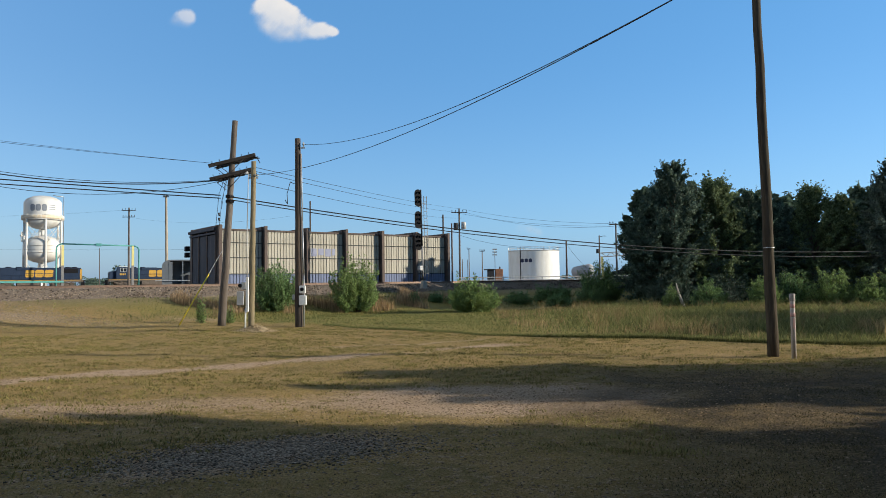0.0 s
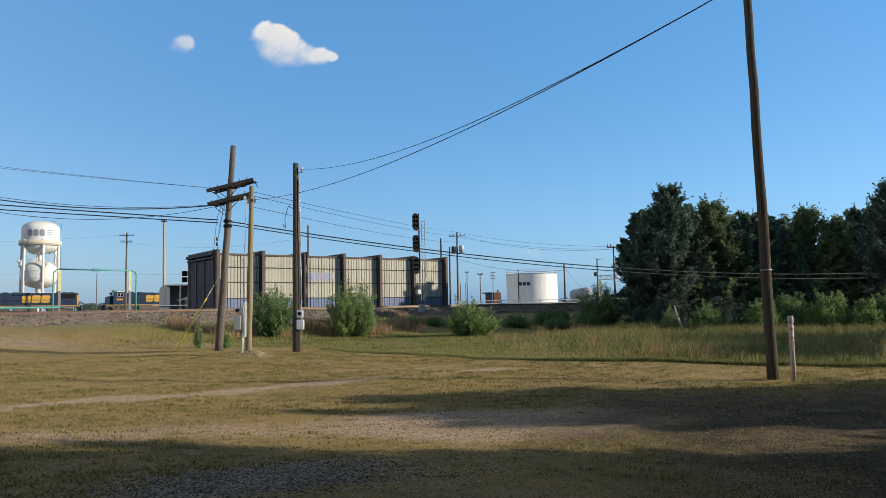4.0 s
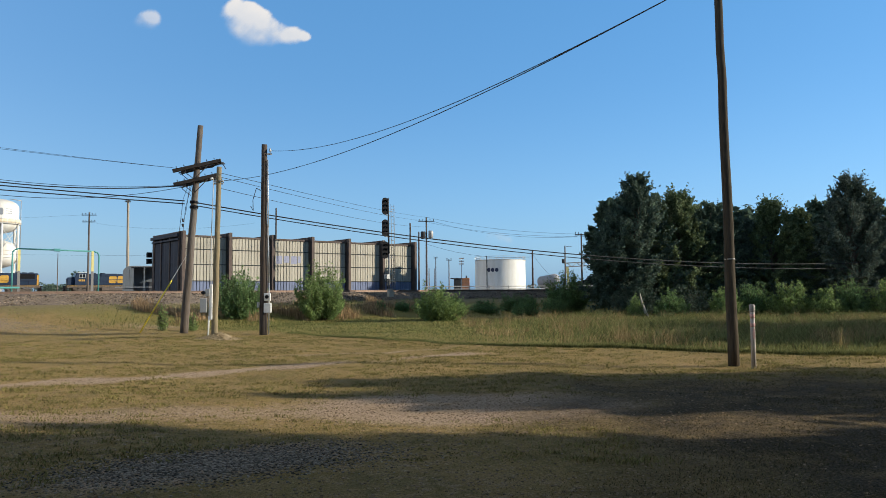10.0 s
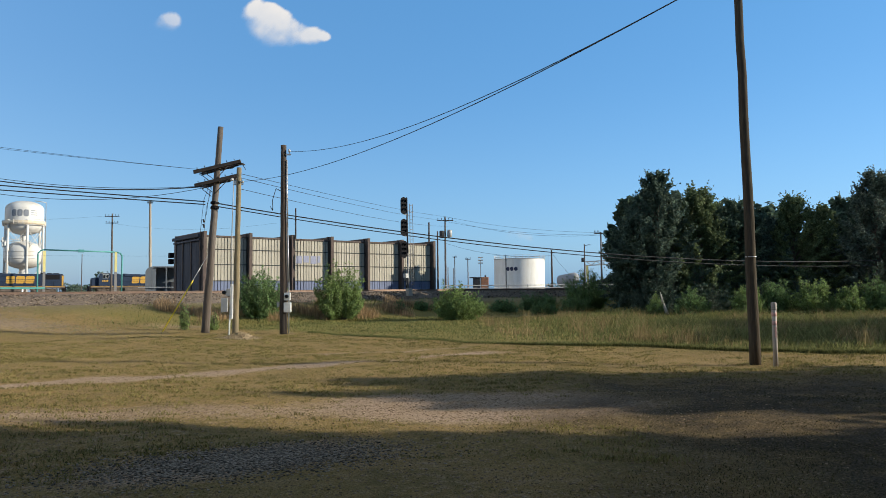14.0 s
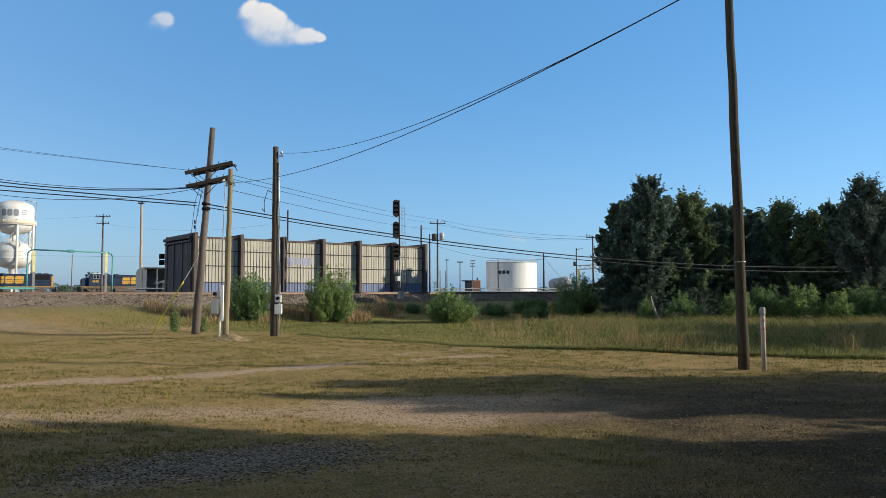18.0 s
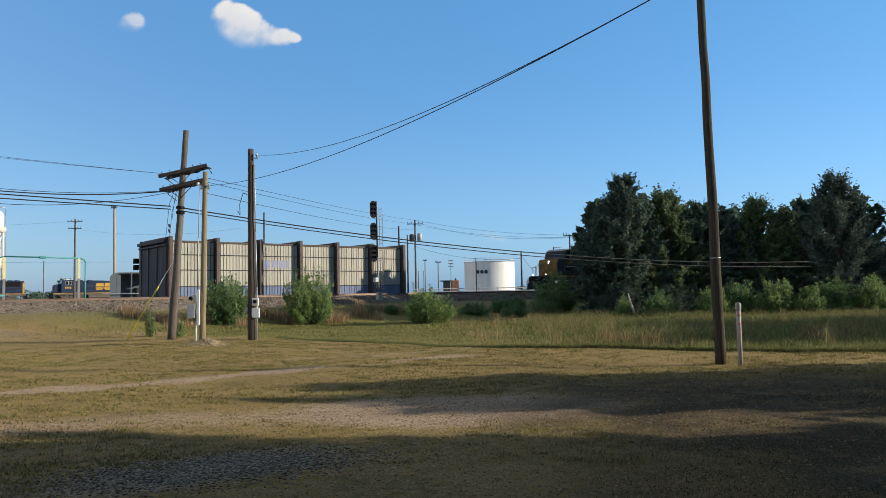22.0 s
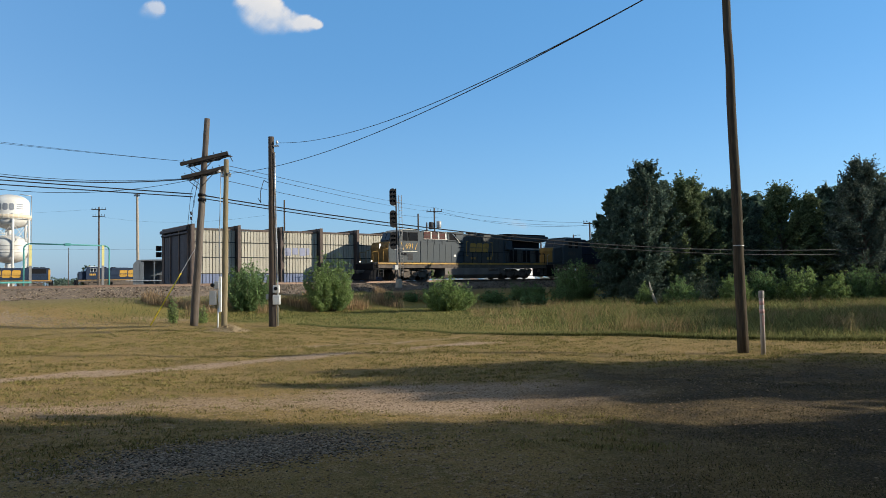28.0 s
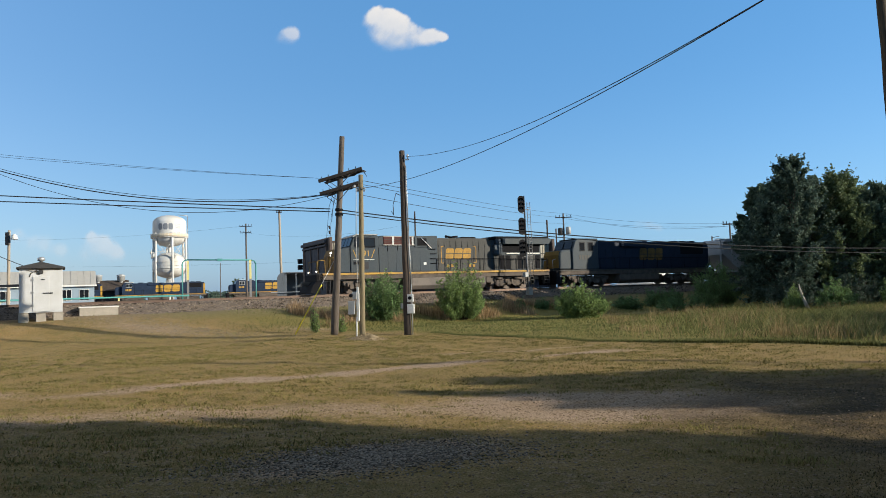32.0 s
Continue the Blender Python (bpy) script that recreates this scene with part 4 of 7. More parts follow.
def tree(x, y, top, radius, low, seed, mt, leaves, size, label, shape="round", group="trees beyond the field", name="tree"):
    rg = np.random.RandomState(seed)
    z0 = float(height(x, y))
    root = thing(name, Matrix.Translation((x, y, z0)), label, "tree", group)
    bm = bmesh.new()
    h = top - z0
    tr = 0.10 + 0.016 * h
    pts = [Vector((0, 0, -0.3))]
    for i in range(1, 6):
        pts.append(Vector((rg.normal(0, 0.12) * i * 0.4, rg.normal(0, 0.12) * i * 0.4, h * 0.85 * i / 5)))
    for i in range(5):
        tube(bm, pts[i], pts[i + 1], tr * (1 - i * 0.18), tr * (1 - (i + 1) * 0.18), 9, cap=False)
    part("trunk", bm, M_BARK, root)
    cs, rs = [], []
    bm = bmesh.new()
    count = int(30 + radius * 17)
    lobes = rg.uniform(0, 6.28, 3)
    for i in range(count):
        # a limb to the crown's edge, then sprays of twigs along its outer half that sweep outwards and up
        f = ((i + rg.uniform(0, 1)) / count) ** 0.85
        a = 2.4 * i + rg.uniform(-0.5, 0.5)
        if shape == "cone":
            lim = radius * (1 - f) ** 0.75 + 0.25
        elif shape == "tall":
            lim = radius * min(1.0, 1.28 * (1.02 - f) ** 0.72, 0.72 + 1.4 * f)
        elif shape == "column":
            lim = radius * min(1.0, 2.2 * (1.02 - f) ** 0.6)
        elif shape == "dome":
            lim = radius * math.sqrt(max(0.02, 1.01 - f * f))
        else:
            lim = radius * math.sqrt(max(0.04, 1 - (2 * f - 0.85) ** 2 * 0.75))
        lim *= rg.uniform(0.78, 1.0) * (1 + 0.10 * math.sin(2 * a + lobes[0]) + 0.09 * math.sin(11 * f + lobes[1]) + 0.06 * math.sin(5 * a + 7 * f + lobes[2]))
        tip = np.array((lim * math.cos(a), lim * math.sin(a), low + (h - low) * (0.04 + 0.90 * f)))
        foot = np.array((0.1 * tip[0], 0.1 * tip[1], max(0.7, tip[2] - (0.2 + 0.9 * f) * lim - 0.4)))
        bend = foot * 0.45 + tip * 0.55 + np.array((0, 0, 0.06 * lim + 0.05))
        tube(bm, foot, bend, 0.05, 0.03, 5, cap=False), tube(bm, bend, tip, 0.03, 0.01, 5, cap=False)
        out = np.array((math.cos(a), math.sin(a), 0.05 + 1.3 * f))
        for j in range(15):
            g = 0.15 + 0.85 * (j + rg.uniform(0, 1)) / 15
            c0 = foot * (1 - g) ** 2 + 2 * bend * g * (1 - g) + tip * g * g
            d = rg.normal(0, 0.55, 3) + out * (0.5 + 0.5 * g)
            d *= rg.uniform(0.45, 1.0) * (0.46 + 0.20 * radius) / (np.linalg.norm(d) + 0.2)
            if rg.uniform() < 0.12:
                d *= 1.5
            c1 = c0 + d
            c1[2] = min(c1[2], h + 0.35 * rg.uniform())
            if j % 4 == 0:
                tube(bm, c0, c1, 0.012, 0.003, 3, cap=False)
            for g2, fat in ((0.05, 1.0), (0.3, 0.95), (0.55, 0.7), (0.78, 0.45), (0.92, 0.28)):
                cs.append(c0 + (c1 - c0) * g2), rs.append(fat * rg.uniform(0.75, 1.25) * (0.10 + 0.024 * radius))
    tagged(part("limb", bm, M_BARK, root), kind="stuff")
    v, f = leaf_cloud(rg, cs, rs, leaves, size, flat=0.6)
    raw("crown", v, f, mt, root)
    return root


def bush(x, y, h, radius, seed, mt, leaves, size, label, group="bushes along the field"):
    """Many upright stems that fan out from the foot, leafy along their outer length."""
    rg = np.random.RandomState(seed)
    root = thing("bush", Matrix.Translation((x, y, float(height(x, y)))), label, "bush", group)
    bm = bmesh.new()
    cs, rs = [], []
    ph = rg.uniform(0, 6.28, 3)
    for i in range(int(50 + 45 * radius)):
        a = rg.uniform(0, 6.28)
        e = math.asin(rg.uniform(0.0, 1.0) ** 0.8)
        lim = 1 + 0.14 * math.sin(2 * a + ph[0]) + 0.10 * math.sin(5 * a + ph[1]) + 0.08 * math.sin(7 * e + ph[2])
        reach = rg.uniform(0.80, 1.03) * lim
        if rg.uniform() < 0.08:
            reach *= rg.uniform(1.03, 1.13)
        tip = np.array((math.cos(a) * math.cos(e) * radius * reach, math.sin(a) * math.cos(e) * radius * reach, 0.22 * h + 0.76 * h * math.sin(e) * reach))
        foot = np.array((tip[0] * 0.18, tip[1] * 0.18, -0.1))
        bend = np.array((tip[0] * 0.75, tip[1] * 0.75, tip[2] * 0.55))
        tube(bm, foot, bend, 0.014, 0.009, 4, cap=False), tube(bm, bend, tip, 0.009, 0.004, 4, cap=False)
        for f in np.linspace(0.25, 1.0, 9):
            c = foot * (1 - f) ** 2 + 2 * bend * f * (1 - f) + tip * f * f
            cs.append(c + rg.normal(0, 0.05, 3)), rs.append((0.20 - 0.11 * f) * (0.7 + 0.3 * radius) * rg.uniform(0.7, 1.3))
    tagged(part("stem", bm, M_BARK, root), kind="stuff")
    v, f = leaf_cloud(rg, cs, rs, int(leaves * 3.4), size, 1.5)
    raw("leaves", v, f, mt, root)
    return root


for i, (x, y, top, r, low, kind, mt, lab) in enumerate((
        (16.6, 51.5, 10.9, 3.7, 0.2, "tall", M_LEAFD, "tall dense dark green broadleaf tree"),
        (15.4, 52.5, 7.4, 2.9, 0.1, "round", M_LEAFD, "dark green broadleaf tree with low crown"),
        (20.0, 52.5, 9.8, 3.6, 0.3, "tall", M_LEAF2, "olive green broadleaf tree with open top"),
        (23.0, 53.5, 8.8, 3.0, 1.0, "round", M_LEAF, "dark green broadleaf tree"),
        (25.0, 54.0, 7.8, 2.8, 0.8, "round", M_LEAFD, "low dark broadleaf tree among taller ones"),
        (27.4, 53.0, 9.1, 3.0, 1.0, "tall", M_LEAF2, "olive green tree with loose sunlit crown"),
        (29.6, 53.5, 8.4, 2.3, 1.2, "tall", M_LEAF2, "slim olive tree with gaps in crown"),
        (32.4, 51.0, 10.7, 3.9, 0.6, "tall", M_PINE, "tall dark pine with ragged outline"),
        (38.0, 51.0, 9.6, 3.2, 0.6, "tall", M_PINE, "tall dark pine with ragged outline"),
        (41.0, 50.0, 10.5, 3.2, 0.8, "round", M_LEAF, "dense dark green broadleaf tree"))):
    tree(x, y, top, r, low, 20 + i, mt, int(14000 + 9500 * r), 0.16 if mt is not M_PINE else 0.14, lab, kind)
# rows mostly hidden behind the wood, added to shade the train and bank
for i, (x, y, top, r) in enumerate(((19.6, 68.2, 11.2, 2.0), (22.4, 70.4, 11.8, 2.3), (25.4, 73.6, 12.2, 2.6), (28.6, 76.9, 11.8, 2.8), (31.8, 80.5, 11.6, 2.9), (35, 84, 11.2, 3.0), (39, 88, 10.8, 3.2), (43.5, 91, 11, 3.4))):
    tree(x, y, top, r, 0.5, 60 + i, M_LEAF, 24000, 0.70, "dense tree added behind the wood to cast shade", "column")
for i, (x, y, top, r) in enumerate(((18.4, 57.0, 9.2, 2.7), (21, 60.0, 9.4, 2.8), (20.2, 63.6, 9.2, 2.4), (26.5, 62, 9.6, 3.0), (31, 64, 9.6, 3.2), (37, 62, 10.2, 3.4), (44, 68, 12, 3.6), (52, 64, 13, 3.8), (48, 58.5, 13.5, 3.6), (54, 57, 15, 4.0), (60, 72, 14, 3.8))):
    tree(x, y, top, r, 0.4, 80 + i, M_LEAF, 9000, 0.68, "dense tree added behind the wood to cast shade", "round")
dt = thing("dead_trunk", Matrix.Translation((15.6, 47.6, 0.0)), "leaning bleached dead tree trunk", "dead tree")
bm = bmesh.new()
tube(bm, (0.40, 0, -0.1), (0.02, 0.1, 1.0), 0.12, 0.09, 8), tube(bm, (0.02, 0.1, 1.0), (-0.12, 0.15, 1.75), 0.09, 0.02, 8)
part("trunk", bm, M_DEAD, dt)

for i, (x, y, h, r, mt, k, lab) in enumerate((
        (-10.75, 46.0, 3.2, 1.65, M_BUSHD, 7000, "rounded green bush at bank foot"),
        (-6.0, 48.0, 3.45, 1.75, M_BUSH, 8000, "rounded green bush at bank foot"),
        (1.85, 46.8, 2.35, 1.6, M_BUSH, 6000, "lone bright green bush on the field"),
        (13.4, 60.5, 3.7, 2.5, M_BUSHD, 8000, "dark green bush on the shaded bank"),
        (10.2, 62.0, 1.3, 1.0, M_BUSHD, 1500, "small dark bush on the shaded bank"),
        (16.0, 50.0, 2.6, 2.0, M_LEAFD, 3600, "dark leafy undergrowth below trees"),
        (19.4, 50.5, 2.8, 2.0, M_LEAFD, 3600, "dark leafy undergrowth below trees"),
        (23.2, 51.0, 2.8, 2.0, M_LEAFD, 3200, "dark leafy undergrowth below trees"),
        (27.0, 50.5, 2.8, 2.0, M_LEAFD, 3200, "dark leafy undergrowth below trees"),
        (14.9, 47.0, 1.5, 0.6, M_BUSH, 1500, "small green shrub at wood edge"),
        (17.2, 46.5, 1.9, 1.15, M_BUSHD, 3500, "leafy green shrub at wood edge"),
        (20.6, 46.0, 2.2, 1.2, M_BUSH, 3800, "leafy green shrub at wood edge"),
        (22.6, 46.5, 2.4, 1.2, M_BUSHD, 3800, "leafy green shrub at wood edge"),
        (24.6, 45.5, 2.5, 1.3, M_BUSH, 4200, "bright leafy shrub at wood edge"),
        (26.6, 45.0, 2.2, 1.1, M_BUSH, 3600, "bright leafy shrub at wood edge"),
        (28.6, 45.2, 2.6, 1.2, M_BUSHD, 3600, "leafy green shrub at wood edge"),
        (30.6, 44.5, 2.6, 1.3, M_BUSH, 3900, "bright leafy shrub at wood edge"),
        (33.0, 44.5, 2.5, 1.3, M_BUSHD, 3600, "leafy green shrub at wood edge"),
        (36.0, 44.0, 2.6, 1.4, M_BUSH, 3600, "leafy green shrub at wood edge"),
        (-11.6, 38.8, 1.0, 0.25, M_BUSH, 250, "small leafy weed clump below a pole"),
        (-12.9, 38.2, 1.5, 0.26, M_BUSH, 260, "small leafy weed clump by guy wire"),
        (-2.2, 53.0, 1.0, 0.45, M_BUSHD, 800, "small dark shrub on the bank"),
        (1.2, 57.0, 0.9, 0.7, M_BUSHD, 900, "low dark weeds on the shaded bank"),
        (3.6, 58.5, 1.2, 0.9, M_BUSHD, 1200, "low dark weeds on the shaded bank"),
        (6.0, 57.5, 1.1, 1.2, M_BUSHD, 1500, "low dark weeds on the shaded bank"),
        (8.4, 60.0, 1.5, 1.0, M_BUSHD, 1400, "low dark weeds on the shaded bank"),
        (9.0, 56.0, 1.0, 1.3, M_BUSHD, 1500, "low dark weeds on the shaded bank"),
        (11.6, 57.0, 1.4, 1.3, M_BUSHD, 1600, "low dark weeds on the shaded bank"),
        (-0.6, 55.5, 0.8, 0.6, M_BUSHD, 700, "low dark weeds on the shaded bank"))):
    bush(x, y, h, r, 200 + i, mt, k, 0.088 if r > 0.9 else 0.075, lab)


# ---- grass ----
def blades(rg, x, y, h, width, lean):
    """One bent blade of three triangles at each place."""
    k = len(x)
    z = height(x, y)
    a = rg.uniform(0, 6.28, k)
    sx, sy = np.cos(a) * width, np.sin(a) * width
    b = rg.uniform(0, 6.28, k)
    lx, ly = np.cos(b) * lean * h, np.sin(b) * lean * h
    p0 = np.stack([x - sx, y - sy, z - 0.01], -1)
    p1 = np.stack([x + sx, y + sy, z - 0.01], -1)
    p2 = np.stack([x + sx * 0.7 + lx * 0.35, y + sy * 0.7 + ly * 0.35, z + h * 0.6], -1)
    p3 = np.stack([x - sx * 0.7 + lx * 0.35, y - sy * 0.7 + ly * 0.35, z + h * 0.6], -1)
    p4 = np.stack([x + lx, y + ly, z + h], -1)
    v = np.stack([p0, p1, p2, p3, p4], 1)
    i = np.arange(k) * 5
    f = np.stack([i, i + 1, i + 2, i + 3], -1).tolist() + np.stack([i + 3, i + 2, i + 4], -1).tolist()
    return v, f


def grass(name, label, x, y, h, width, lean, mt, seed):
    rg = np.random.RandomState(seed)
    v, f = blades(rg, x, y, h, width, lean)
    me = bpy.data.meshes.new(name)
    me.from_pydata(v.reshape(-1, 3).tolist(), [], f)
    me.materials.append(mt)
    return tagged(new(name, me), label, "grass", kind="stuff")


def patchy(x, y, s):
    return 0.5 + 0.25 * (np.sin(x * s + 1.7 * np.sin(y * s * 0.7)) + np.sin(y * s * 1.3 + 1.9 * np.sin(x * s * 0.6 + 2)))


M_TUFT = leaf_material("yellow_green_tuft", (0.235, 0.20, 0.075), 0.3, 0.45, 0.02)
rg = np.random.RandomState(11)
# mown lawn, thick near the eye and thinner with distance
d = 5.0 + 38 * rg.uniform(0, 1, 380000) ** 1.45
ang = rg.uniform(-0.75, 0.72, d.size)
x, y = d * np.sin(ang), d * np.cos(ang)
keep = (rg.uniform(0, 1, x.size) > bare(x, y) * 1.3) & (y < lawn_edge(x) + 0.5) & (0.35 * patchy(x, y * 1.4, 2.1) + 0.35 * patchy(x + 3, y * 1.5, 1.1) + 0.3 * patchy(x + 7, y, 6.3) + rg.uniform(-0.34, 0.34, x.size) > 0.46)
x, y = x[keep], y[keep]
h = (0.008 + 0.016 * rg.uniform(0, 1, x.size) ** 2) * (0.7 + 0.6 * patchy(x, y, 0.9)) * (1 + 0.02 * np.hypot(x, y))
w = 0.002 + 0.00028 * np.hypot(x, y)
# blades on the right take the darker, shade-holding colour
k = rg.uniform(0, 1, x.size) < dark_and_shade(x, y)
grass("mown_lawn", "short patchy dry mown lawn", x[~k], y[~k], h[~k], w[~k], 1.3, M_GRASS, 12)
grass("lush_lawn", "short mown lawn with shade in its darker colour", x[k], y[k], h[k], w[k], 1.3, M_DARKGRASS, 17)
# low tufts that the mower missed
d = 8.5 + 26 * rg.uniform(0, 1, 9500) ** 1.1
ang = rg.uniform(-0.72, 0.68, d.size)
cx, cy = d * np.sin(ang), d * np.cos(ang)
keep = (cy < lawn_edge(cx)) & (patchy(cx, cy, 0.7) + rg.uniform(-0.4, 0.4, d.size) > 0.40) & (dark_and_shade(cx, cy) < 0.6) & (rg.uniform(0, 1, d.size) > 1.25 * bare(cx, cy))
cx, cy = np.repeat(cx[keep], 15), np.repeat(cy[keep], 15)
size = np.repeat(rg.uniform(0.4, 1.0, keep.sum()), 15)
x, y = cx + rg.normal(0, 0.09, cx.size) * size * 1.6, cy + rg.normal(0, 0.06, cx.size) * size
grass("grass_tuft", "low uneven tufts of yellow-green grass in the lawn", x, y, (0.03 + 0.05 * rg.uniform(0, 1, x.size)) * size, 0.004 + 0.0004 * np.hypot(x, y), 1.0, M_TUFT, 18)
# tall grass beyond the lawn's edge
y0 = rg.uniform(18, 50, 120000)
x0 = rg.uniform(-13, 40, y0.size)
keep = (y0 > lawn_edge(x0) + rg.normal(0, 0.25, x0.size)) & (x0 < 0.78 * y0 + 2) & (N.x * x0 + N.y * y0 < 44)
x, y = x0[keep], y0[keep]
edge = np.clip((y - lawn_edge(x)) / 5, 0, 1)
right = smooth(3, 11, x)
h = (0.035 + 0.05 * edge + 0.36 * edge * right) * rg.uniform(0.35, 1.35, x.size) * (0.6 + 0.7 * patchy(x, y, 0.7))
grass("tall_grass", "tall rough green grass of the unmown field", x, y, h, 0.009 + 0.0002 * y, 0.8, M_TALL, 13)
# the ragged rim where the mower turned
x = rg.uniform(-6, 22, 26000)
y = lawn_edge(x) + rg.uniform(0, 1, x.size) ** 1.5 * 0.7
grass("lawn_rim", "rough uncut grass along the lawn's edge", x, y, (0.05 + 0.09 * smooth(0, 8, x)) * rg.uniform(0.5, 1.4, x.size), 0.010, 0.7, M_TALL, 23)
# straw: seed stalks over the field's right part, rust-coloured sedge below the bank
y0 = rg.uniform(22, 49, 70000)
x0 = rg.uniform(3, 40, y0.size)
keep = (y0 > lawn_edge(x0) + 1.5) & (x0 < 0.78 * y0 + 2) & (patchy(x0, y0, 0.8) + 0.3 * patchy(x0, y0, 3.1) + rg.uniform(-0.25, 0.25, x0.size) > 0.92)
x, y = x0[keep], y0[keep]
grass("straw_stalks", "dry straw-coloured grass stalks over the field", x, y, (0.28 + 0.45 * patchy(x, y, 0.9)) * rg.uniform(0.35, 1.3, x.size), 0.009, 0.55, M_DRY, 14)
cx = rg.uniform(5, 30, 70)
cy = lawn_edge(cx) + 1.5 + rg.uniform(0, 1, 70) ** 1.3 * (44 - lawn_edge(cx))
keep = cx < 0.74 * cy + 1
cx, cy, tall = np.repeat(cx[keep], 36), np.repeat(cy[keep], 36), np.repeat(rg.uniform(0.45, 1.05, keep.sum()), 36)
x, y = cx + rg.normal(0, 0.16, cx.size), cy + rg.normal(0, 0.14, cx.size)
grass("straw_clump", "tall ragged clumps of dry seed grass", x, y, tall * rg.uniform(0.4, 1.1, x.size), 0.007, 0.35, M_DRY, 24)
s0, n0 = rg.uniform(14, 37, 24000), rg.uniform(41.5, 49.5, 24000)
x0, y0 = U.x * s0 + N.x * n0, U.y * s0 + N.y * n0
keep = (patchy(s0 * 1.6, n0 * 0.7, 1.1) + rg.uniform(-0.2, 0.2, s0.size) > 0.66) & (n0 < 47.5 + 1.5 * np.sin(s0))
x, y = x0[keep], y0[keep]
grass("rusty_sedge", "dry rust-coloured sedge on the bank", x, y, (0.3 + 0.7 * patchy(x, y, 1.3)) * rg.uniform(0.5, 1.2, x.size), 0.014, 0.3, M_SEDGE, 15)
s0, n0 = rg.uniform(-40, 110, 60000), rg.uniform(39.5, 50.5, 60000)
x, y = U.x * s0 + N.x * n0, U.y * s0 + N.y * n0
keep = (patchy(x, y, 0.6) + rg.uniform(-0.3, 0.3, x.size) > 0.5) & (rg.uniform(0, 1, x.size) < 0.35 + 0.65 * smooth(2, 20, s0))
grass("bank_grass", "short rough grass on the slope below the track", x[keep], y[keep], rg.uniform(0.06, 0.2, keep.sum()) * (0.5 + 0.7 * smooth(2, 20, s0[keep])), 0.014, 0.6, M_TALL, 16)
# loose gravel and clods on the bare ground
d = 5.2 + 18 * rg.uniform(0, 1, 70000) ** 1.3
ang = rg.uniform(-0.72, 0.7, d.size)
x, y = d * np.sin(ang), d * np.cos(ang)
keep = rg.uniform(0, 1, x.size) < 0.05 + bare(x, y) * 0.8
v, f = stone_cloud(rg, np.stack([x, y, height(x, y)], -1)[keep], 0.005, 0.017)
g = rg.normal(0, 1, (3200, 2)) * (3.4, 1.1)
x, y = -22.5 + g[:, 0], 39.0 + g[:, 1] - 0.35 * g[:, 0]
v2, f2 = stone_cloud(rg, np.stack([x, y, height(x, y)], -1), 0.012, 0.035)
tagged(raw("spilled_gravel", v2, f2, material("brown_gravel_stone", (0.27, 0.215, 0.16), 0.95, island=0.4, spec=0.03)), "brown gravel spilled down the bank", "gravel", kind="stuff")
g = rg.normal(0, 1, (9000, 2)) * (0.75, 0.45)
x, y = -2.2 + g[:, 0] + 0.9 * g[:, 1], 8.5 + g[:, 1]
v2, f2 = stone_cloud(rg, np.stack([x, y, height(x, y)], -1), 0.007, 0.018)
tagged(raw("gravel_patch", v2, f2, material("grey_gravel_stone", (0.215, 0.18, 0.14), 0.95, island=0.75, spec=0.03)), "grey gravel spilled on the lawn", "gravel", kind="stuff")
tagged(raw("gravel", v, f, material("gravel_stone", (0.27, 0.195, 0.125), 0.95, island=0.4, spec=0.03)), "loose gravel on worn dirt tracks", "gravel", kind="stuff")


# ---- unseen houses and trees added beside the eye to shade and light the lawn ----
# a house shape added out of view for the foreground's straight shadow edge
hs = thing("house", Matrix.Translation((22, -3.7, 0)), "plain grey house out of view, added to shade the lawn", "house")
M_SIDING = material("grey_siding", (0.4, 0.4, 0.38), 0.8)
boxpart("wall", (-5, 5, -11, 9.9, 0, 7.6), M_SIDING, hs)
bm = bmesh.new()
prism(bm, [(-5.6, 7.5), (5.6, 7.5), (0, 10.5)], -11.4, 10.1)
part("roof", bm, M_DARKSTEEL, hs)
# trees added out of view: shadow bands on the lawn, a ragged edge
tree(22.0, 12.0, 7.2, 4.2, 0.6, 400, M_LEAF, 60000, 0.40, "dense unseen tree added to shade the lawn", "dome", "shade trees")
tree(21.0, 5.95, 11.4, 1.9, 0.5, 402, M_LEAF, 26000, 0.34, "slim unseen tree added for a ragged shadow edge", "column", "shade trees")
tree(13.5, 2.6, 11.0, 5.0, 2.2, 401, M_LEAF, 30000, 0.30, "broad unseen tree added to block sky from the lawn", "round", "shade trees")
# added out of view for the shadow band over the tall grass
for i, (x, y, top, r) in enumerate(((34, 23.6, 7.9, 3.0), (39, 27.3, 9.7, 3.2), (45, 30.5, 11.2, 3.2))):
    tree(x, y, top, r, 0.6, 410 + i, M_LEAF, 24000, 0.36, "dense unseen tree added to shade the tall grass", "round", "shade trees")
# crowns added behind the eye to keep blue sky off the foreground
for i, (x, y, r) in enumerate(((7.2, -2.8, 5.2), (-3.6, -5.6, 5.2), (2.5, -9, 5.5))):
    tree(x, y, 13.5, r, 4.0, 420 + i, M_LEAF, 22000, 0.46, "broad unseen tree added to block sky from the lawn", "round", "shade trees")
# added out of view: its sunlit wall throws warm light into the shade
bh = thing("brick_house", Matrix.Translation((-18, -2.5, 0)), "unseen brick house added to bounce warm light onto the lawn", "house")
boxpart("wall", (-5, 5, -11, 11, -0.2, 5.2), material("red_brick_reflector", (0.42, 0.22, 0.14), 0.9, 0, 0.2, 2, 14, 0.3), bh)
bm = bmesh.new()
prism(bm, [(-5.6, 5.1), (5.5, 5.1), (0, 8.0)], -11.4, 11.4)
part("roof", bm, M_DARKSTEEL, bh)


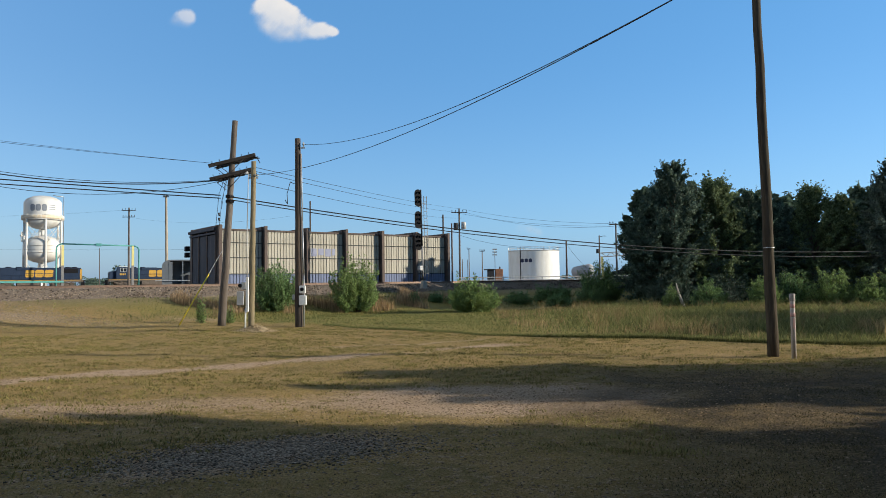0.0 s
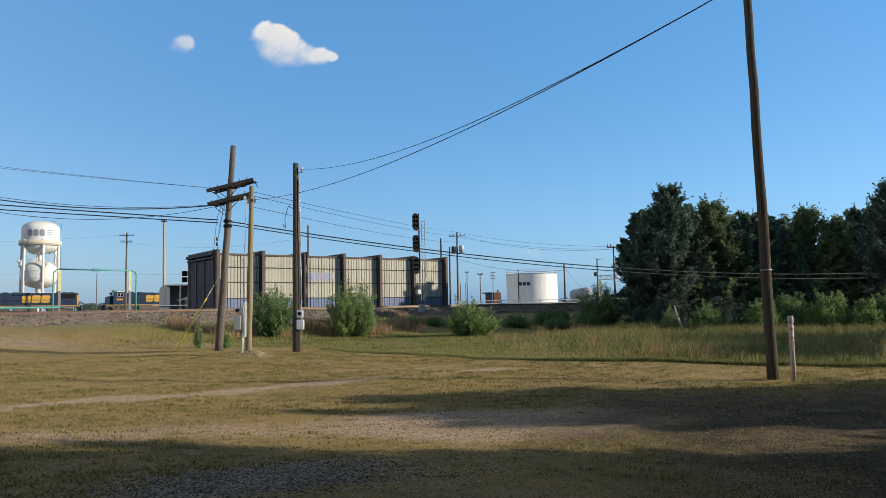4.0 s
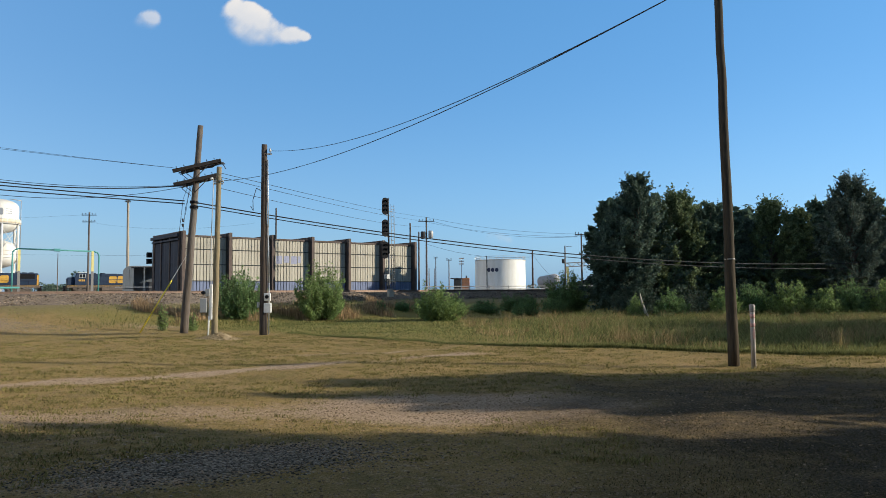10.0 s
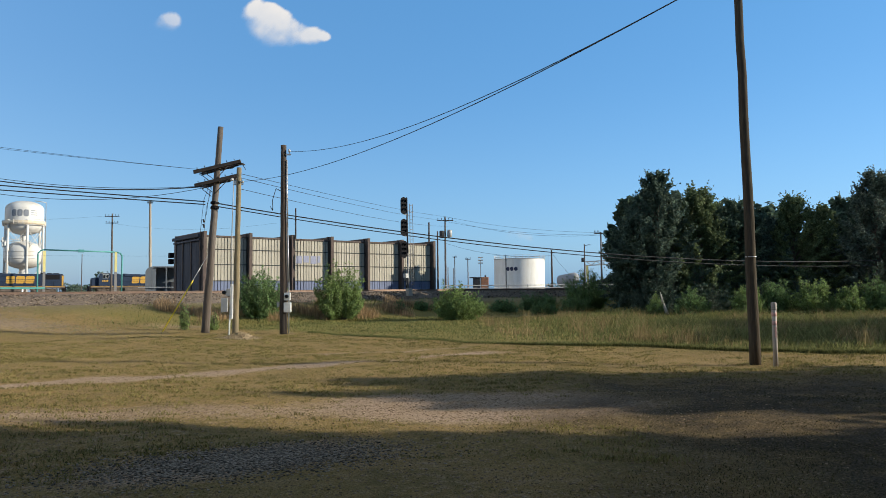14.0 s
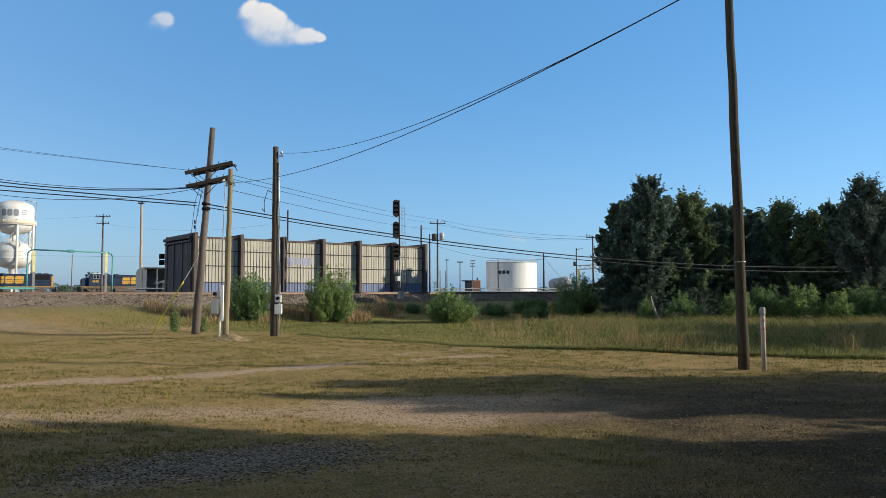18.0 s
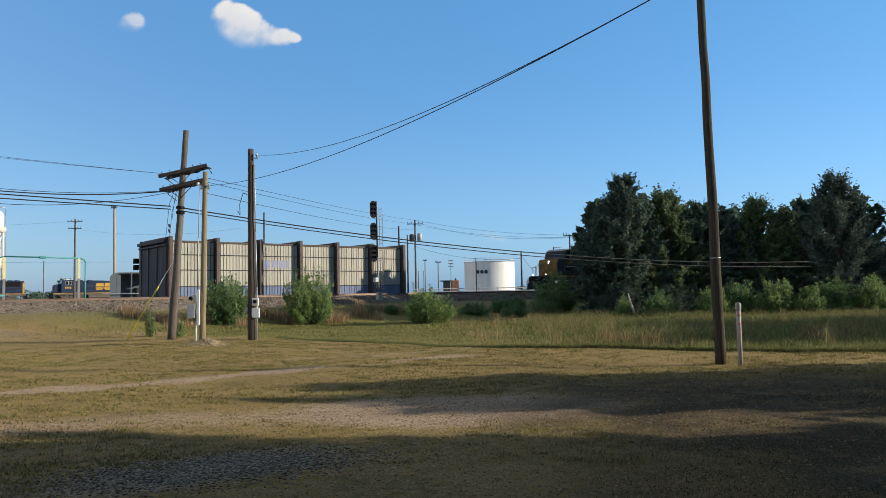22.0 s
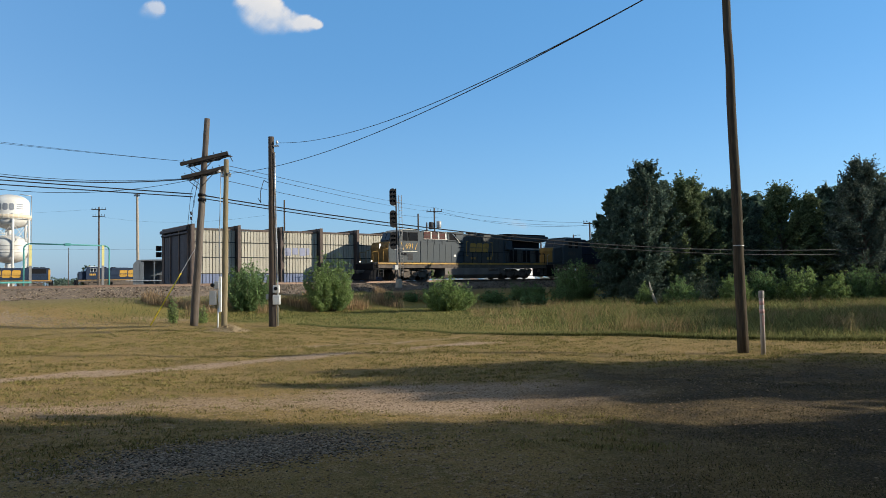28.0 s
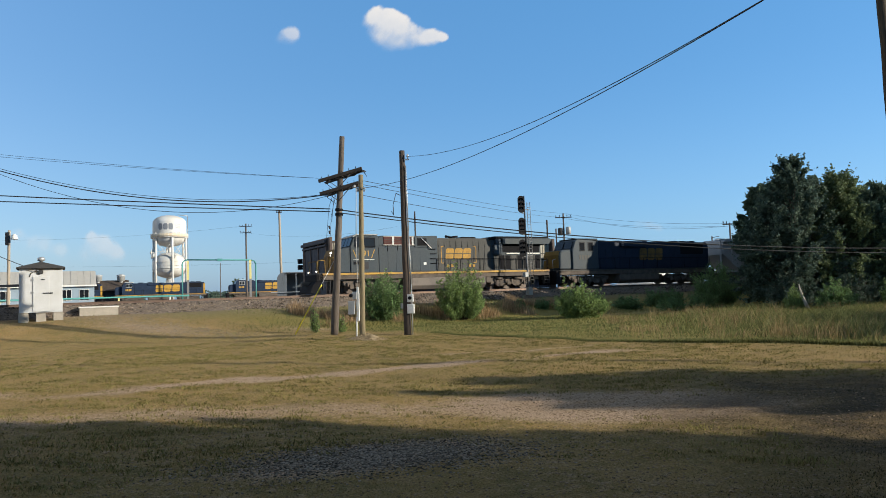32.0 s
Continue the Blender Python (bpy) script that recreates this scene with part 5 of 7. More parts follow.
# ---- rolling stock ----
M_GREY = material("faded_grey_blue_paint", (0.044, 0.057, 0.068), 0.5, 0, 0.16, 0.8, 20, 0.05, other=(0.054, 0.062, 0.066), streak=0.3, spec=0.12)
M_GREYB = material("dusty_grey_paint", (0.058, 0.057, 0.052), 0.6, 0, 0.15, 0.9, 20, 0.04, other=(0.075, 0.074, 0.07), streak=0.3, spec=0.12)
M_NAVY = material("dark_blue_paint", (0.018, 0.026, 0.045), 0.55, 0, 0.15, 0.8, 20, 0.04, streak=0.3, spec=0.12)
M_YARDBLUE = material("yard_blue_paint", (0.019, 0.032, 0.060), 0.5, 0, 0.15, 0.8, 20, 0.04, streak=0.3, spec=0.12)
M_GOLD = material("golden_yellow_paint", (0.45, 0.255, 0.04), 0.55, 0, 0.15, 1.5, 25, 0.04)
M_STRIPE = material("sill_stripe_yellow", (0.43, 0.25, 0.045), 0.6, 0, 0.25, 1.5, 12, 0.04, other=(0.25, 0.145, 0.05))
M_UNDER = material("grimy_undercarriage", (0.078, 0.064, 0.054), 0.9, 0, 0.35, 2, 20, 0.3, other=(0.125, 0.10, 0.08))
M_TANKP = material("dusty_fuel_tank", (0.16, 0.135, 0.115), 0.75, 0, 0.2, 1.0, 20, 0.1, other=(0.09, 0.08, 0.075))
M_WHEEL = material("wheel_steel", (0.12, 0.095, 0.08), 0.6, 0.4, 0.2, 3, 30, 0.05)
M_REDGRILL = material("rusty_red_grille", (0.10, 0.03, 0.025), 0.8, 0, 0.2)
M_MARKGOLD = material("faded_gold_lettering_paint", (0.40, 0.225, 0.045), 0.65, 0, 0.25, 1.5, 10, 0.04, other=(0.22, 0.135, 0.05), spec=0.15)
M_PALEROOF = material("pale_dusty_roof_paint", (0.42, 0.41, 0.38), 0.7, 0, 0.15, 1.5, 15, 0.04, other=(0.30, 0.28, 0.25))
M_WHITE = material("white_paint", (0.64, 0.635, 0.60), 0.5, 0, 0.06, 1.0, 20, 0.03, other=(0.57, 0.55, 0.50), streak=0.25)
M_HOPPER = material("pale_grey_hopper_paint", (0.28, 0.29, 0.30), 0.6, 0, 0.12, 0.8, 20, 0.04, other=(0.29, 0.29, 0.29), streak=0.25, spec=0.12)
M_LAMP = glow("headlight_glow", (1.0, 0.93, 0.8), 2.5)
# yellow paint darkened in colour, as the noses stand in shade
M_NOSE = material("shade_darkened_yellow_paint", (0.19, 0.11, 0.035), 0.7, 0, 0.25, 1.5, 15, 0.05, other=(0.09, 0.06, 0.03), spec=0.1)
M_NOSE2 = material("shade_dulled_yellow_paint", (0.27, 0.165, 0.045), 0.7, 0, 0.25, 1.5, 15, 0.05, other=(0.22, 0.13, 0.04), spec=0.1)
WHEELSETS = []


def bogie(parent, x, axles, gauge=0.76, r=0.52, wheelbase=1.75):
    """A truck: two side frames, springs and axle boxes, and the wheelsets that turn in it."""
    bm = bmesh.new()
    half = wheelbase * (axles - 1) / 2
    box(bm, -half - 0.4, half + 0.4, -0.35, 0.35, 0.55, 0.85)
    for i in range(axles):
        xa = -half + wheelbase * i
        box(bm, xa - 0.62, xa + 0.62, -0.55, 0.55, 0.13, 0.62)
    tr = part("truck", bm, M_UNDER, parent, "grimy truck", Matrix.Translation((x, 0, 0)))
    for s in (-1, 1):
        y0, y1 = sorted((s * 1.0, s * 1.16))
        bm = bmesh.new()
        pts = [(-half - 0.7, 0.95), (-half - 0.55, 0.62), (-half + 0.25, 0.50)]
        for i in range(axles - 1):
            xm = -half + wheelbase * (i + 0.5)
            pts += [(xm - 0.5, 0.46), (xm - 0.25, 0.28), (xm + 0.25, 0.28), (xm + 0.5, 0.46)]
        pts += [(half - 0.25, 0.50), (half + 0.55, 0.62), (half + 0.7, 0.95), (half + 0.3, 1.02), (0.6, 0.86), (-0.6, 0.86), (-half - 0.3, 1.02)]
        prism(bm, pts, y0, y1)
        part("side_frame", bm, M_UNDER, tr)
        for i in range(axles):
            xa = -half + wheelbase * i
            bm = bmesh.new()
            y2, y3 = sorted((s * 1.14, s * 1.30))
            box(bm, xa - 0.17, xa + 0.17, y2, y3, 0.36, 0.72, 0.03)
            part("axle_box", bm, M_UNDER, tr)
            for dx in (-0.32, 0.32):
                bm = bmesh.new()
                lathe(bm, [(0.08, 0), (0.11, 0.05), (0.08, 0.1), (0.11, 0.15), (0.08, 0.2), (0.11, 0.25), (0.08, 0.3)], 8, (xa + dx, s * 1.2, 0.55))
                part("spring", bm, M_UNDER, tr)
        for e in (-1, 1):
            bm = bmesh.new()
            tube(bm, (e * (half - 0.3), s * 1.2, 0.92), (e * (half - 1.1), s * 1.2, 0.92), 0.11, seg=10)
            part("brake_cylinder", bm, M_UNDER, tr)
    for i in range(axles):
        xa = -half + wheelbase * i
        bm = bmesh.new()
        tube(bm, (0, -gauge, 0), (0, gauge, 0), 0.09, seg=10)
        for s in (-1, 1):
            tube(bm, (0, s * (gauge - 0.07), 0), (0, s * (gauge + 0.07), 0), r, seg=20)
            tube(bm, (0, s * (gauge - 0.10), 0), (0, s * (gauge - 0.07), 0), r + 0.025, seg=20)
            for k in range(5):
                a = 2 * math.pi * k / 5
                c = (0.3 * math.cos(a), s * (gauge + 0.07), 0.3 * math.sin(a))
                tube(bm, c, (c[0], c[1] + s * 0.012, c[2]), 0.06, seg=8)
        ws = part("wheelset", bm, M_WHEEL, tr, "", Matrix.Translation((xa, 0, r)))
        WHEELSETS.append((ws, xa, r))
    return tr


def handrail(parent, x0, x1, y, z, posts, high=1.05):
    bm = bmesh.new()
    tube(bm, (x0, y, z + high), (x1, y, z + high), 0.022, seg=6)
    part("handrail", bm, M_BLACK, parent)
    for i in range(posts):
        x = x0 + (x1 - x0) * i / (posts - 1)
        bm = bmesh.new()
        tube(bm, (x, y, z), (x, y, z + high), 0.024, seg=6)
        part("stanchion", bm, M_BLACK, parent)


def steps(parent, x, y, z_hi, k=4, w=0.55):
    s = 1 if y > 0 else -1
    for i in range(k):
        bm = bmesh.new()
        y0, y1 = sorted((y - s * 0.35, y))
        z = 0.4 + i * (z_hi - 0.4) / k
        box(bm, x - w / 2, x + w / 2, y0, y1, z, z + 0.035)
        part("step", bm, M_DARKSTEEL, parent)
    for dx in (-w / 2, w / 2):
        bm = bmesh.new()
        box(bm, x + dx - 0.02, x + dx + 0.02, *sorted((y - s * 0.36, y)), 0.36, z_hi, 0.0)
        part("step_side", bm, M_DARKSTEEL, parent)


def mark(parent, x, y, z, w, h, mt, skew=0.12):
    """The operator's mark as three plain skewed blocks with cut corners and a narrow slot each."""
    for i in range(3):
        bm = bmesh.new()
        x0 = x - i * w / 3
        x1 = x0 - w / 3 * 0.90
        c = 0.16 * (x0 - x1)
        for a, b in ((0.0, 0.47), (0.53, 1.0)):
            top = c if b == 1.0 else 0.0
            low = c if a == 0.0 else 0.0
            pts = [(x0 - low, a), (x1 + low, a), (x1, a + 0.12), (x1, b - 0.12), (x1 + top, b), (x0 - top, b), (x0, b - 0.12), (x0, a + 0.12)]
            prism(bm, [(px - skew * f, z + h * f) for px, f in pts], y, y + 0.006)
        part("mark_block", bm, mt, parent)


def lettering(parent, text, x, y, z, size, mt):
    """Readable digits, standing upright on a side that faces +y."""
    c = bpy.data.curves.new("digits", "FONT")
    c.body, c.size, c.extrude, c.align_x = text, size, 0.004, "CENTER"
    tmp = new("digits", c)
    me = bpy.data.meshes.new_from_object(tmp.evaluated_get(bpy.context.evaluated_depsgraph_get()))
    bpy.data.objects.remove(tmp)
    me.materials.append(mt)
    ob = new("road_number", me)
    ob.parent = parent
    ob.matrix_basis = Matrix.Translation((x, y, z)) @ pose(0, 0, 0, 90, 0, 180)
    return ob


def big_locomotive():
    """The leading engine. x = 0 at the plough, the body behind it at negative x; z = 0 on the rails."""
    root = thing("lead_locomotive", Matrix.Identity(4), "long grey freight locomotive with yellow nose and sill stripe", "locomotive")
    W = 1.5
    bm = bmesh.new()
    box(bm, -22.5, -0.7, -1.45, 1.45, 1.12, 1.50, 0.03)
    part("underframe", bm, M_UNDER, root)
    for s in (-1, 1):
        bm = bmesh.new()
        box(bm, -22.5, -1.0, *sorted((s * 1.46, s * 1.53)), 1.47, 1.62)
        part("sill_stripe", bm, M_STRIPE, root, "worn yellow sill stripe")
    bm = bmesh.new()
    prism(bm, [(-0.1, 0.12), (0.0, 0.14), (-0.25, 0.75), (-0.75, 1.15), (-0.95, 1.15), (-0.85, 0.12)], -1.4, 1.4, 0.03)
    part("plough", bm, M_BLACK, root, "black snow plough")
    bm = bmesh.new()
    box(bm, -1.1, -0.5, -1.45, 1.45, 1.0, 1.55, 0.03)
    part("pilot", bm, M_BLACK, root)
    bm = bmesh.new()
    box(bm, -0.5, 0.25, -0.16, 0.16, 0.7, 1.0, 0.05)
    part("coupler", bm, M_UNDER, root)
    # front platform, nose and cab
    boxpart("front_platform", (-2.3, -0.7, -1.42, 1.42, 1.55, 1.63), M_DARKSTEEL, root)
    bm = bmesh.new()
    prism(bm, [(-2.2, 1.62), (-2.15, 3.05), (-2.38, 3.5), (-3.5, 3.64), (-3.5, 1.62)], -1.42, 1.42, 0.08)
    nose = part("nose", bm, M_GREY, root)
    bm = bmesh.new()
    prism(bm, [(-2.18, 1.68), (-2.125, 3.05), (-2.35, 3.52), (-2.42, 3.49), (-2.17, 3.03), (-2.21, 1.68)], -1.38, 1.38)
    part("nose_front", bm, M_NOSE, nose, "yellow nose front")
    boxpart("nose_door", (-2.19, -2.10, -0.95, -0.3, 1.7, 3.0), M_NOSE, nose, "", 0.02)
    for z in (3.06, 3.28):
        bm = bmesh.new()
        tube(bm, (-2.28, 0.12, z), (-2.12, 0.12, z - 0.01), 0.075, 0.07, 14)
        part("headlight", bm, M_LAMP, root)
    for y in (-0.95, 0.95):
        bm = bmesh.new()
        tube(bm, (-0.72, y, 1.78), (-0.64, y, 1.78), 0.06, 0.055, 14)
        part("ditch_light", bm, M_LAMP, root)
    bm = bmesh.new()
    prism(bm, [(-3.3, 1.62), (-3.3, 3.66), (-3.58, 4.40), (-3.9, 4.56), (-5.7, 4.58), (-5.7, 1.62)], -W, W, 0.06)
    cab = part("cab", bm, M_GREY, root)
    bm = bmesh.new()
    prism(bm, [(-3.62, 4.44), (-3.92, 4.60), (-5.75, 4.62), (-5.75, 4.70), (-3.92, 4.69), (-3.58, 4.52)], -1.3, 1.3, 0.03)
    part("cab_roof", bm, M_PALEROOF, cab, "pale dusty cab roof")
    for y0, y1 in ((-1.38, -0.75), (-0.68, -0.05), (0.05, 0.68), (0.75, 1.38)):
        bm = bmesh.new()
        prism(bm, [(-3.31, 3.74), (-3.56, 4.38), (-3.52, 4.40), (-3.26, 3.74)], y0, y1)
        part("windscreen", bm, M_GLASS, cab)
    for s in (-1, 1):
        for x0, x1 in ((-4.25, -3.68), (-5.4, -4.35)):
            boxpart("window_frame", (x0, x1, *sorted((s * 1.495, s * 1.535)), 3.62, 4.40), M_BLACK, cab, "", 0.01)
            boxpart("side_window", (x0 + 0.06, x1 - 0.06, *sorted((s * 1.5, s * 1.545)), 3.70, 4.32), M_GLASS, cab)
        boxpart("cab_louvre", (-4.1, -3.55, *sorted((s * 1.49, s * 1.53)), 2.28, 2.50), M_BLACK, cab)
        boxpart("battery_door", (-4.8, -4.25, *sorted((s * 1.49, s * 1.53)), 1.88, 2.45), M_DARKSTEEL, cab)
        boxpart("cab_grab_iron", (-5.3, -3.5, *sorted((s * 1.53, s * 1.56)), 2.62, 2.66), M_WHITE, cab)
    lettering(root, "691", -4.47, 1.508, 2.92, 0.66, M_GOLD)
    for x, k in ((-3.55, 1), (-5.38, -1)):
        bm2 = bmesh.new()
        prism(bm2, [(x, 3.45), (x + 0.06, 3.45), (x + 0.06 - k * 0.28, 2.78), (x - k * 0.28, 2.78)], 1.5, 1.508)
        part("number_chevron", bm2, M_GOLD, root)
    # the blower and alternator housing with its red grilles
    bm = bmesh.new()
    prism(bm, [(-5.7, 1.62), (-5.7, 4.40), (-6.0, 4.58), (-11.1, 4.58), (-11.1, 1.62)], -1.38, 1.38, 0.04)
    hood = part("forward_hood", bm, M_GREY, root)
    for s in (-1, 1):
        bm = bmesh.new()
        prism(bm, [(-5.72, 1.62), (-5.72, 3.62), (-9.9, 3.62), (-10.3, 3.2), (-10.3, 1.62)], *sorted((s * 1.0, s * 1.5)), 0.04)
        part("equipment_box", bm, M_GREY, root)
    for i in range(5):
        x0 = -6.5 - i * 0.72
        boxpart("equipment_door", (x0 - 0.66, x0, 1.495, 1.515, 1.72, 3.4), M_GREY, root, "", 0.01)
    for i in range(3):
        x0 = -6.2 - i * 0.88
        boxpart("grille", (x0 - 0.74, x0, 1.37, 1.42, 3.86, 4.46), M_REDGRILL, hood, "rusty red grille")
        for z in (3.98, 4.11, 4.24, 4.36):
            boxpart("grille_slat", (x0 - 0.74, x0, 1.42, 1.445, z, z + 0.035), M_GREYB, hood)
        for k in range(2):
            boxpart("grille_bar", (x0 - 0.80 - k * 0.085, x0 - 0.745 - k * 0.085, 1.38, 1.46, 3.82, 4.50), M_WHITE, hood)
        bm = bmesh.new()
        pipe(bm, [(x0 - 0.3, 1.5, 3.30), (x0 - 0.3, 1.53, 3.75), (x0 - 0.3, 1.40, 3.82)], 0.026, 6)
        part("hose", bm, M_BLACK, hood)
    for z in (3.80, 4.50):
        boxpart("grille_rail", (-8.95, -6.15, 1.40, 1.45, z, z + 0.06), M_PALEROOF, hood)
    bm = bmesh.new()
    prism(bm, [(-8.95, 3.65), (-8.95, 4.56), (-11.0, 4.60), (-11.0, 4.15), (-10.35, 3.65)], -1.46, 1.46, 0.04)
    part("exhaust_housing", bm, M_GREY, root)
    boxpart("intake_screen", (-10.05, -9.2, 1.455, 1.475, 3.78, 4.38), M_BLACK, root)
    bm = bmesh.new()
    tube(bm, (-9.55, 1.50, 4.40), (-10.45, 1.54, 3.55), 0.035, seg=6)
    part("drain_pipe", bm, M_WHITE, root)
    bm = bmesh.new()
    for z in (2.3, 2.7, 3.1, 3.5):
        tube(bm, (-10.35, 1.46, z), (-10.95, 1.46, z), 0.025, seg=6)
    part("side_ladder", bm, M_BLACK, root)
    boxpart("stencil_plate", (-9.95, -9.7, 1.516, 1.522, 2.2, 2.4), M_WHITE, root)
    # engine hood with its doors
    bm = bmesh.new()
    prism(bm, [(-11.05, 1.62), (-11.05, 4.44), (-16.5, 4.44), (-16.5, 1.62)], -1.2, 1.2, 0.05)
    eng = part("engine_hood", bm, M_GREYB, root)
    for i in range(9):
        x0 = -11.25 - i * 0.57
        boxpart("hood_door", (x0 - 0.54, x0, 1.19, 1.225, 1.75, 4.2), M_GREYB, eng, "", 0.012)
        for z in (2.2, 3.7):
            boxpart("door_latch", (x0 - 0.08, x0 - 0.03, 1.22, 1.25, z, z + 0.12), M_DARKSTEEL, eng)
    mark(root, -11.9, 1.23, 2.66, 2.55, 0.92, M_MARKGOLD)
    for x in (-11.5, -14.9):
        bm = bmesh.new()
        box(bm, x - 0.06, x, 1.228, 1.236, 2.3, 3.75)
        for z in (2.3, 3.69):
            box(bm, *sorted((x - 0.03, x + (0.25 if x < -13 else -0.25))), 1.228, 1.236, z, z + 0.06)
        part("mark_bracket", bm, M_MARKGOLD, root)
    for x in (-12.05, -12.45, -14.2, -14.6):
        boxpart("maker_plate", (x - 0.22, x, 1.226, 1.234, 1.98, 2.2), M_MARKGOLD, root)
    boxpart("exhaust_stack", (-15.4, -14.0, -0.5, 0.5, 4.42, 4.62), M_BLACK, eng, "", 0.03)
    bm = bmesh.new()
    for k in range(3):
        tube(bm, (-13.3 + k * 0.1, -0.2 + k * 0.2, 4.64), (-12.75 + k * 0.1, -0.2 + k * 0.2, 4.68), 0.05, 0.1, 8)
    for k in range(2):
        tube(bm, (-13.2, -0.1 + k * 0.25, 4.64), (-13.75, -0.1 + k * 0.25, 4.66), 0.05, 0.1, 8)
    box(bm, -13.4, -13.1, -0.3, 0.4, 4.42, 4.60)
    part("air_horn", bm, M_BLACK, root)
    # radiator section with its overhanging wings
    bm = bmesh.new()
    prism(bm, [(-16.4, 1.62), (-16.4, 4.30), (-21.9, 4.30), (-21.9, 1.62)], -1.15, 1.15, 0.05)
    rad = part("radiator_hood", bm, M_GREY, root)
    bm = bmesh.new()
    prism(bm, [(-17.6, 3.92), (-17.6, 4.42), (-22.7, 4.46), (-22.85, 4.32), (-22.5, 3.92)], -1.58, 1.58, 0.04)
    part("radiator_wing", bm, M_GREY, root, "overhanging radiator wing")
    bm = bmesh.new()
    prism(bm, [(-16.3, 4.28), (-16.3, 4.52), (-16.8, 4.62), (-22.6, 4.62), (-22.6, 4.44), (-17.6, 4.40)], -1.35, 1.35, 0.03)
    part("radiator_roof", bm, M_BLACK, root)
    for s in (-1, 1):
        boxpart("radiator_screen", (-21.7, -17.7, *sorted((s * 1.14, s * 1.17)), 3.22, 3.92), M_BLACK, rad)
        boxpart("white_ledge", (-21.7, -18.1, *sorted((s * 1.15, s * 1.25)), 3.08, 3.17), M_WHITE, rad)
        boxpart("electrical_box", (-17.5, -16.7, *sorted((s * 1.15, s * 1.5)), 3.0, 3.9), M_GREY, rad, "", 0.03)
        boxpart("electrical_box", (-17.4, -16.9, *sorted((s * 1.15, s * 1.5)), 3.95, 4.35), M_GREY, rad, "", 0.03)
        for i in range(8):
            x0 = -16.75 - i * 0.64
            boxpart("louvre_door", (x0 - 0.46, x0, *sorted((s * 1.14, s * 1.17)), 1.75, 2.95), M_BLACK if i % 3 else M_GREYB, rad)
            boxpart("door_post", (x0 - 0.59, x0 - 0.49, *sorted((s * 1.14, s * 1.2)), 1.7, 3.0), M_GREYB, rad)
    # fuel tank, trucks, rails, steps
    bm = bmesh.new()
    prism(bm, [(-1.45, 1.15), (-1.45, 0.5), (-1.15, 0.18), (1.15, 0.14), (1.45, 0.45), (1.45, 1.15)], -15.7, -8.6, 0.04)
    bmesh.ops.transform(bm, matrix=pose(0, 0, 0, 0, 0, -90), verts=bm.verts)
    part("fuel_tank", bm, M_TANKP, root, "dusty fuel tank", pose(0, 0, 0, 0, 0, 0))
    bm = bmesh.new()
    tube(bm, (-14.2, 1.42, 1.0), (-15.4, 1.42, 1.0), 0.13, seg=12)
    box(bm, -16.3, -15.8, 1.0, 1.4, 0.6, 1.15)
    part("air_reservoir", bm, M_UNDER, root)
    bogie(root, -5.2, 3), bogie(root, -18.2, 3)
    for s in (1.42, -1.42):
        handrail(root, -11.0, -22.3, s, 1.62, 11)
        steps(root, -1.35, s, 1.6), steps(root, -22.3, s, 1.6)
        bm = bmesh.new()
        pipe(bm, [(-1.6, s * 0.98, 1.6), (-1.65, s * 0.98, 2.75), (-2.3, s * 0.98, 2.95)], 0.026, 6)
        part("grab_rail", bm, M_NOSE2, root)
    for y in (-1.05, 1.05):
        bm = bmesh.new()
        pipe(bm, [(-0.8, y, 1.5), (-0.75, y, 2.6), (-1.35, y * 0.95, 2.65), (-1.4, y * 0.95, 1.6)], 0.026, 6)
        part("grab_rail", bm, M_NOSE2, root)
    bm = bmesh.new()
    pipe(bm, [(-22.55, -1.2, 1.6), (-22.6, -1.2, 2.6), (-22.6, 1.2, 2.6), (-22.55, 1.2, 1.6)], 0.025, 6)
    part("end_rail", bm, M_BLACK, root)
    return root


